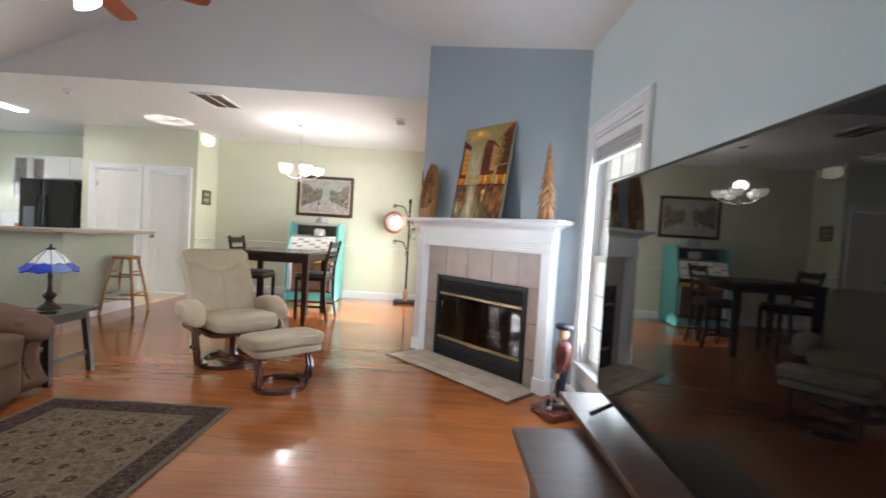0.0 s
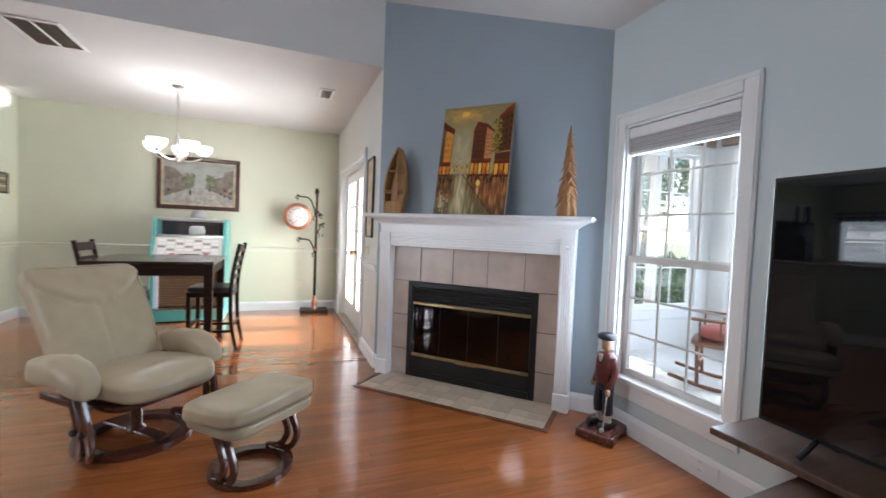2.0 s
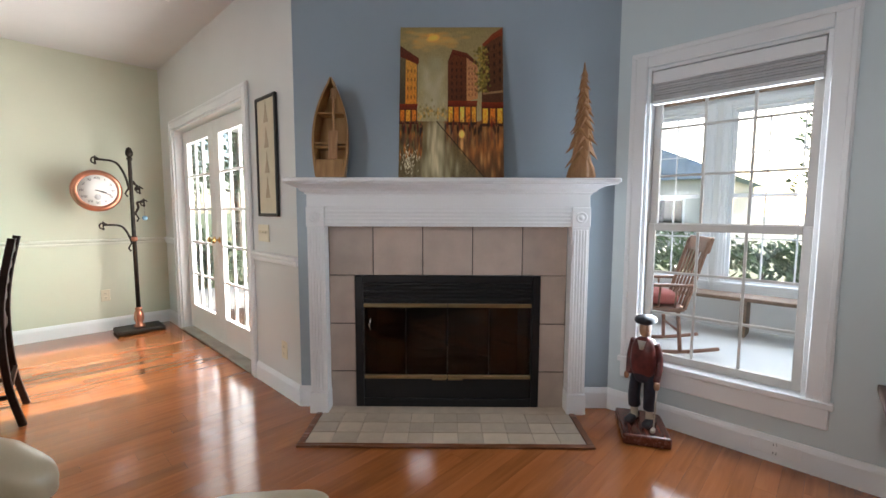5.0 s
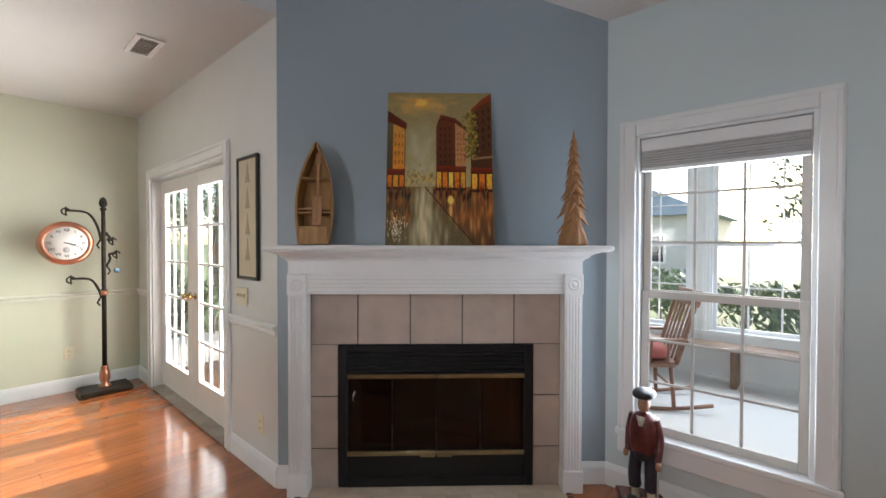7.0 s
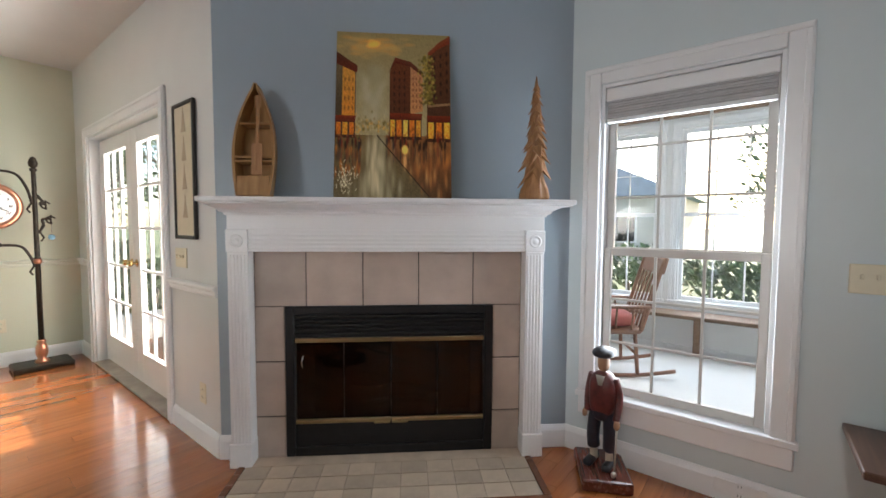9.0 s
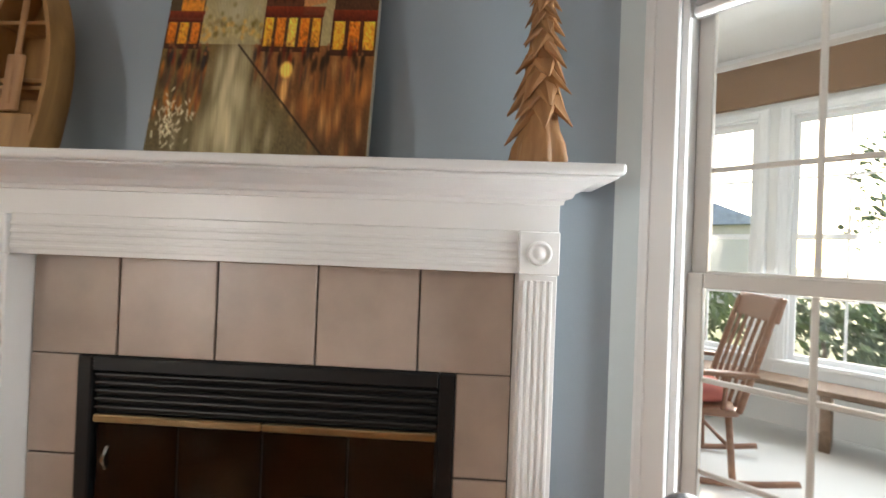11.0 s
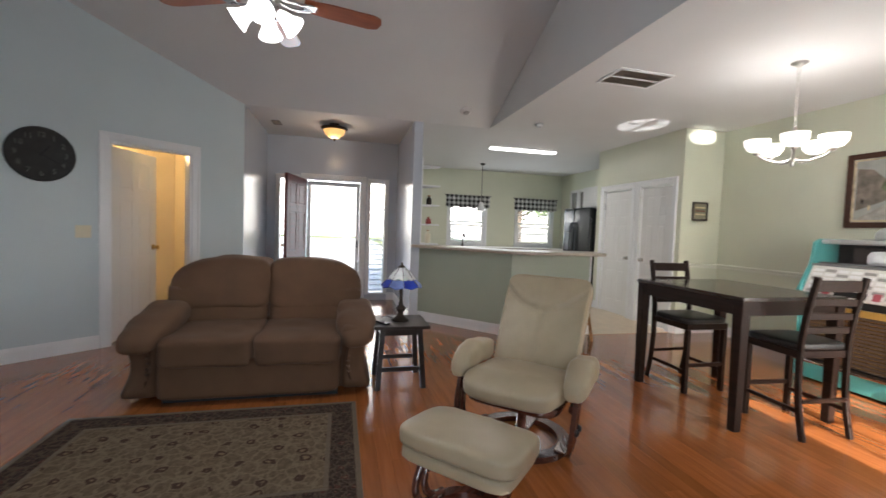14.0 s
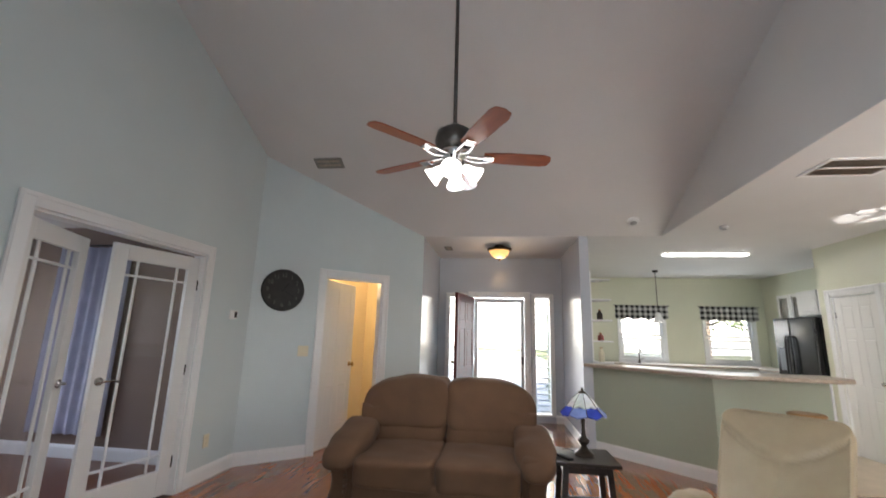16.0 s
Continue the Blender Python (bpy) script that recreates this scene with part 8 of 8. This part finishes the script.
wall("wall_porch_south", (2.481, -0.3), (5.4, -0.3), 2.95, [], M_PORCH, 0.1, -0.1, "white porch end wall")
F_PE, F_PN = wall_frame((5.4, -0.4), (5.4, 6.05))[0], wall_frame((5.4, 5.95), (2.485, 5.95))[0]
for w in PE:
    sash_window("window_porch_room", F_PE, w, "white gridded porch window", 3, 2, True, 0.07, 0.1)
for w in PN:
    sash_window("window_porch_room", F_PN, w, "white gridded porch window", 3, 2, True, 0.07, 0.1)
struct("header_porch_east", box((5.34, -0.19, 2.5), (5.399, 5.84, 2.86), 0.006), M_SHADE, "stained wooden header board above the porch windows", "trim")
struct("header_porch_north", box((2.6, 5.89, 2.5), (5.335, 5.949, 2.86), 0.006), M_SHADE, "stained wooden header board above the porch windows", "trim")
M_BENCH = wood_mat("weathered_brown_rail", (0.12, 0.07, 0.04), (0.22, 0.14, 0.09), 0.6)
bl = thing("low_bench", (5.15, 4.2, -0.06), label="low brown wooden bench along the porch wall", category="bench")
part("seat", box((-0.16, -1.2, 0.38), (0.16, 1.2, 0.42), 0.006), M_BENCH, bl)
for y in (-1.1, 0, 1.1):
    part("leg", box((-0.14, y - 0.03, 0), (0.14, y + 0.03, 0.38), 0.004), M_BENCH, bl)

M_ROCK = wood_mat("worn_rocker_wood", (0.16, 0.07, 0.042), (0.28, 0.14, 0.085), 0.4)
rk = thing("rocking_chair", (4.1, 4.8, -0.06), 122, label="wooden spindle rocking chair with a red cushion", category="chair")
for sy in (-1, 1):
    bm = BM()
    add_tube(bm, curve_pts([(-0.5, sy * 0.24, 0.07), (-0.2, sy * 0.24, 0.025), (0.1, sy * 0.24, 0.022), (0.42, sy * 0.24, 0.08)]), 0.018, 8)
    part("rocker", bm, M_ROCK, rk)
    for x, xt in ((0.18, 0.2), (-0.18, -0.16)):
        bm = BM()
        add_tube(bm, [(x, sy * 0.24, 0.03), (xt, sy * 0.21, 0.4)], 0.018, 8)
        part("leg", bm, M_ROCK, rk)
    bm = BM()
    add_tube(bm, curve_pts([(-0.2, sy * 0.24, 0.42), (-0.28, sy * 0.24, 0.7), (-0.38, sy * 0.23, 1.05)]), 0.018, 8)
    part("back_post", bm, M_ROCK, rk)
    bm = BM()
    add_box(bm, (-0.27, sy * 0.28 - 0.035, 0.63), (0.26, sy * 0.28 + 0.035, 0.655), 0.008)
    part("arm", bm, M_ROCK, rk)
    for x in (0.18, 0.02, -0.12):
        bm = BM()
        add_tube(bm, [(x, sy * 0.24, 0.42), (x, sy * 0.28, 0.632)], 0.01, 7)
        part("arm_spindle", bm, M_ROCK, rk)
bm = BM()
cushion(bm, (-0.24, -0.26, 0.38), (0.26, 0.26, 0.44), 5, 6)
part("seat", bm, M_ROCK, rk)
bm = BM()
cushion(bm, (-0.2, -0.22, 0.43), (0.2, 0.22, 0.56), 3, 7)
part("cushion", bm, mat("faded_red_cloth", (0.42, 0.12, 0.10), 0.9, noise_scale=9, vary=0.15), rk)
for i in range(5):
    y = -0.16 + i * 0.08
    bm = BM()
    add_tube(bm, curve_pts([(-0.21, y, 0.43), (-0.285, y, 0.7), (-0.36, y, 0.95)]), 0.011, 7)
    part("back_spindle", bm, M_ROCK, rk)
o = part("crest_rail", box((-0.018, -0.25, 0), (0.018, 0.25, 0.15), 0.012, 2), M_ROCK, rk)
o.matrix_local = pose(-0.365, 0, 0.93, 0, -14, 0)
bm = BM()
for k in range(2):
    add_tube(bm, [(0.18 - 0.36 * k, -0.22, 0.2), (0.18 - 0.36 * k, 0.22, 0.2)], 0.012, 7)
part("stretchers", bm, M_ROCK, rk)

# ---- patio outside the glazed doors ----
struct("floor_patio", box((1.156, 6.1, -0.3), (6.5, 11.0, -0.03)), mat("pale_concrete", (0.40, 0.385, 0.35), 0.85, noise_scale=3, vary=0.12, bump=0.2), "pale concrete patio", "floor")
# unseen roof, beam and posts, added to shorten the sun patches indoors
struct("sun_cut_roof", box((1.156, 6.1, 2.42), (4.75, 10.2, 2.56)), M_PORCH, "white roof slab added to cut the sun", "roof")
struct("sun_cut_beam", box((4.62, 6.1, 2.19), (4.74, 10.2, 2.42)), M_PORCH, "white beam of the added sun-cutting roof", "beam")
for y in (6.2, 8.9, 10.1):
    po = thing("patio_post", (4.68, y, -0.03), label="square white post under the added roof", category="post", group="patio posts")
    part("shaft", box((-0.05, -0.05, 0), (0.05, 0.05, 2.22), 0.004), M_PORCH, po)
    part("base_block", box((-0.07, -0.07, 0), (0.07, 0.07, 0.12), 0.005), M_PORCH, po)
# pale ground added far past the door so the doorway looks bright
struct("porch_front", box((-45, -2.5, -0.34), (XF - 0.121, 7.0, -0.2)), mat("bright_concrete", (0.6, 0.59, 0.56), 0.85, noise_scale=3, vary=0.1), "pale concrete sheet added as bright ground outside the front door", "floor")

# ---- garden: trees, hedges, a neighbouring house ----
M_LEAF = mat("garden_leaf", (0.115, 0.17, 0.08), 0.55, noise_scale=3, vary=0.3, per_island=0.4)
M_BARK = mat("grey_bark", (0.14, 0.11, 0.085), 0.9, noise_scale=9, vary=0.35, bump=0.8, bump_scale=14)


def leaves(n, rx, ry, rz, size, seed, hollow=0.35):
    r = random.Random(seed)
    verts, faces = [], []
    clumps = [(r.uniform(-1, 1), r.uniform(-1, 1), r.uniform(-1, 1), r.uniform(0.25, 0.5)) for _ in range(16)]
    for _ in range(n):
        c = r.choice(clumps)
        while True:
            p = Vector((r.uniform(-1, 1), r.uniform(-1, 1), r.uniform(-1, 1)))
            if p.length < 1:
                break
        q = Vector((c[0] * 0.7 * rx + p.x * c[3] * rx, c[1] * 0.7 * ry + p.y * c[3] * ry, c[2] * 0.7 * rz + p.z * c[3] * rz))
        d = Vector((r.uniform(-1, 1), r.uniform(-1, 1), r.uniform(-0.6, 1))).normalized()
        e = d.orthogonal().normalized()
        f = d.cross(e)
        s = size * r.uniform(0.6, 1.3)
        k = len(verts)
        verts += [q - e * s, q + f * s * 0.45 + d * s * 0.1, q + e * s, q - f * s * 0.45 + d * s * 0.1]
        faces.append((k, k + 1, k + 2, k + 3))
    me = bpy.data.meshes.new("crown")
    me.from_pydata([tuple(v) for v in verts], [], faces)
    me.materials.append(M_LEAF)
    return me


def tree_thing(at, h, crown, seed, label="leafy garden tree with a tapered trunk"):
    ob = thing("garden_tree", at, seed * 40, label, "tree")
    r = random.Random(seed)
    bm = BM()
    add_tube(bm, curve_pts([(0, 0, 0), (0.08, 0.03, h * 0.3), (-0.05, 0.06, h * 0.65), (0.02, 0, h * 0.9)]), 0.16, 10, r1=0.04)
    for i in range(6):
        a, z = r.uniform(0, 6.28), h * r.uniform(0.35, 0.75)
        L = crown * r.uniform(0.5, 0.9)
        add_tube(bm, curve_pts([(0, 0, z), (L * 0.5 * math.cos(a), L * 0.5 * math.sin(a), z + L * 0.25), (L * math.cos(a), L * math.sin(a), z + L * 0.6)]), 0.05, 7, r1=0.012)
    part("trunk", bm, M_BARK, ob)
    o = new("crown", leaves(7000, crown, crown, h * 0.42, 0.08, seed))
    o.parent = ob
    o.location = (0, 0, h * 0.72)
    return ob


# the two near x=20 are unseen, added to block sun from the porch window
for i, (x, y, h, c) in enumerate(((11.5, 1.9, 4.6, 2.2), (13, 11.2, 6.5, 2.3), (9.8, 12.2, 5.0, 1.9), (13, 14, 6.5, 2.6), (15, -3, 7, 2.7), (8.5, 15.5, 5.5, 2.2), (-14, 11.0, 6, 2.3), (-15, 14.0, 6, 2.4), (19, 1.8, 9.6, 2.2), (20.5, 1.4, 10.2, 2.4), (2.2, 16.5, 5.5, 2.2), (5.2, 18.0, 6.0, 2.4), (0.4, 18.5, 6.0, 2.3), (8.0, 19.5, 6.5, 2.4))):
    tree_thing((x, y, -0.35), h, c, i + 1)
for i, (x, y, L) in enumerate(((8.2, 5.0, 2.6), (8.4, 0.5, 2.4), (8.0, 9.2, 2.2), (-11.6, 8.0, 2.6), (2.4, 13.2, 2.4))):
    hb = thing("garden_hedge", (x, y, -0.35), label="clipped green garden hedge", category="hedge")
    bm = BM()
    for k in range(9):
        add_tube(bm, [(0, -L + k * L / 4, 0), (0.05, -L + k * L / 4 + 0.05, 0.6)], 0.025, 6)
    part("stems", bm, M_BARK, hb)
    o = new("foliage", leaves(2600, 0.5, L, 0.65, 0.08, 50 + i))
    o.parent = hb
    o.location = (0, 0, 0.75)
nb = thing("neighbour_house", (24, 12, -0.35), label="pale neighbouring house with a blue-grey gabled roof", category="house")
part("wall", box((-4, -5, 0), (4, 5, 3.0)), mat("pale_siding", (0.55, 0.55, 0.52), 0.7, noise_scale=2, vary=0.06), nb)
bm = BM()
add_prism(bm, [(-5.5, 0), (5.5, 0), (0, 2.6)], -4.4, 4.4, m=Matrix(((0, 0, 1, 0), (1, 0, 0, 0), (0, 1, 0, 3.0), (0, 0, 0, 1))))
part("roof", bm, mat("blue_grey_shingle", (0.30, 0.36, 0.45), 0.85, noise_scale=6, vary=0.2, bump=0.3), nb)
for y in (-3, 0, 3):
    wv = part("window", box((-4.05, y - 0.6, 0.9), (-3.99, y + 0.6, 2.2), 0.01), M_TRIM, nb)
    part("pane", box((-4.06, y - 0.52, 0.98), (-4.045, y + 0.52, 2.12)), M_SCREEN, wv)
# added pale sheet gives the open front door its washed-out brightness
struct("backdrop_front", box((-62, -60, -0.3), (-61.9, 75, 26)), mat("pale_glare_sheet", (0.8, 0.8, 0.8), 0.9, noise_scale=0.05, vary=0.05), "pale sheet added as bright glare beyond the front walk", "backdrop")

# ---- floor planks ----
PW = 0.083
rng = random.Random(5)
lengths = [0.5, 0.75, 1.0, 1.25, 1.5]
plank_meshes = {}
for L in lengths:
    b_ = box((0, 0.0004, -0.012), (L - 0.001, PW - 0.0004, 0.0))
    me_ = bpy.data.meshes.new("plank")
    b_.to_mesh(me_)
    b_.free()
    me_.materials.append(M_PLANK)
    plank_meshes[L] = me_
near, far = [], []
y = 1.08
while y < 8.97 - 0.02:
    x0 = -5.6 if 2.7 < y < 4.87 else (-3.97 if y < 6.0 else -2.93)
    if y < 2.72:
        x0 = max(-4.6, x0)
    x1 = XT if y < PB[1] else max(XP, PB[0] + (PA[0] - PB[0]) * (y - PB[1]) / (PA[1] - PB[1]))
    x1 += 0.06
    x = x0
    first = rng.choice((0.0, 0.2, 0.35))
    while x < x1:
        L = rng.choice(lengths)
        whole = L
        L = min(L - first, x1 - x)
        first = 0.0
        cx = x + L / 2
        d = (-0.9 < cx < 2.3 and 2.6 < y < 6.3)
        (near if d and L == whole and len(near) < 295 else far).append((x, y, L))
        x += L
    y += PW
for x, y, L in near:
    shared("plank", plank_meshes[L], FLOOR, (x, y, 0.0))
verts, faces = [], []
for x, y, L in far:
    k = len(verts)
    for dx, dy, z in ((0, 0, -0.012), (L, 0, -0.012), (L, PW, -0.012), (0, PW, -0.012), (0, 0, 0), (L, 0, 0), (L, PW, 0), (0, PW, 0)):
        verts.append((x + dx - (0.001 if dx else 0), y + (0.0004 if not dy else dy - 0.0004), z))
    faces += [tuple(k + i for i in f) for f in ((4, 5, 6, 7), (0, 1, 5, 4), (1, 2, 6, 5), (2, 3, 7, 6), (3, 0, 4, 7))]
me_ = bpy.data.meshes.new("planks")
me_.from_pydata(verts, [], faces)
me_.materials.append(M_PLANK_FAR)
o = new("planks", me_)
o.parent = FLOOR
o["kind"] = "stuff"
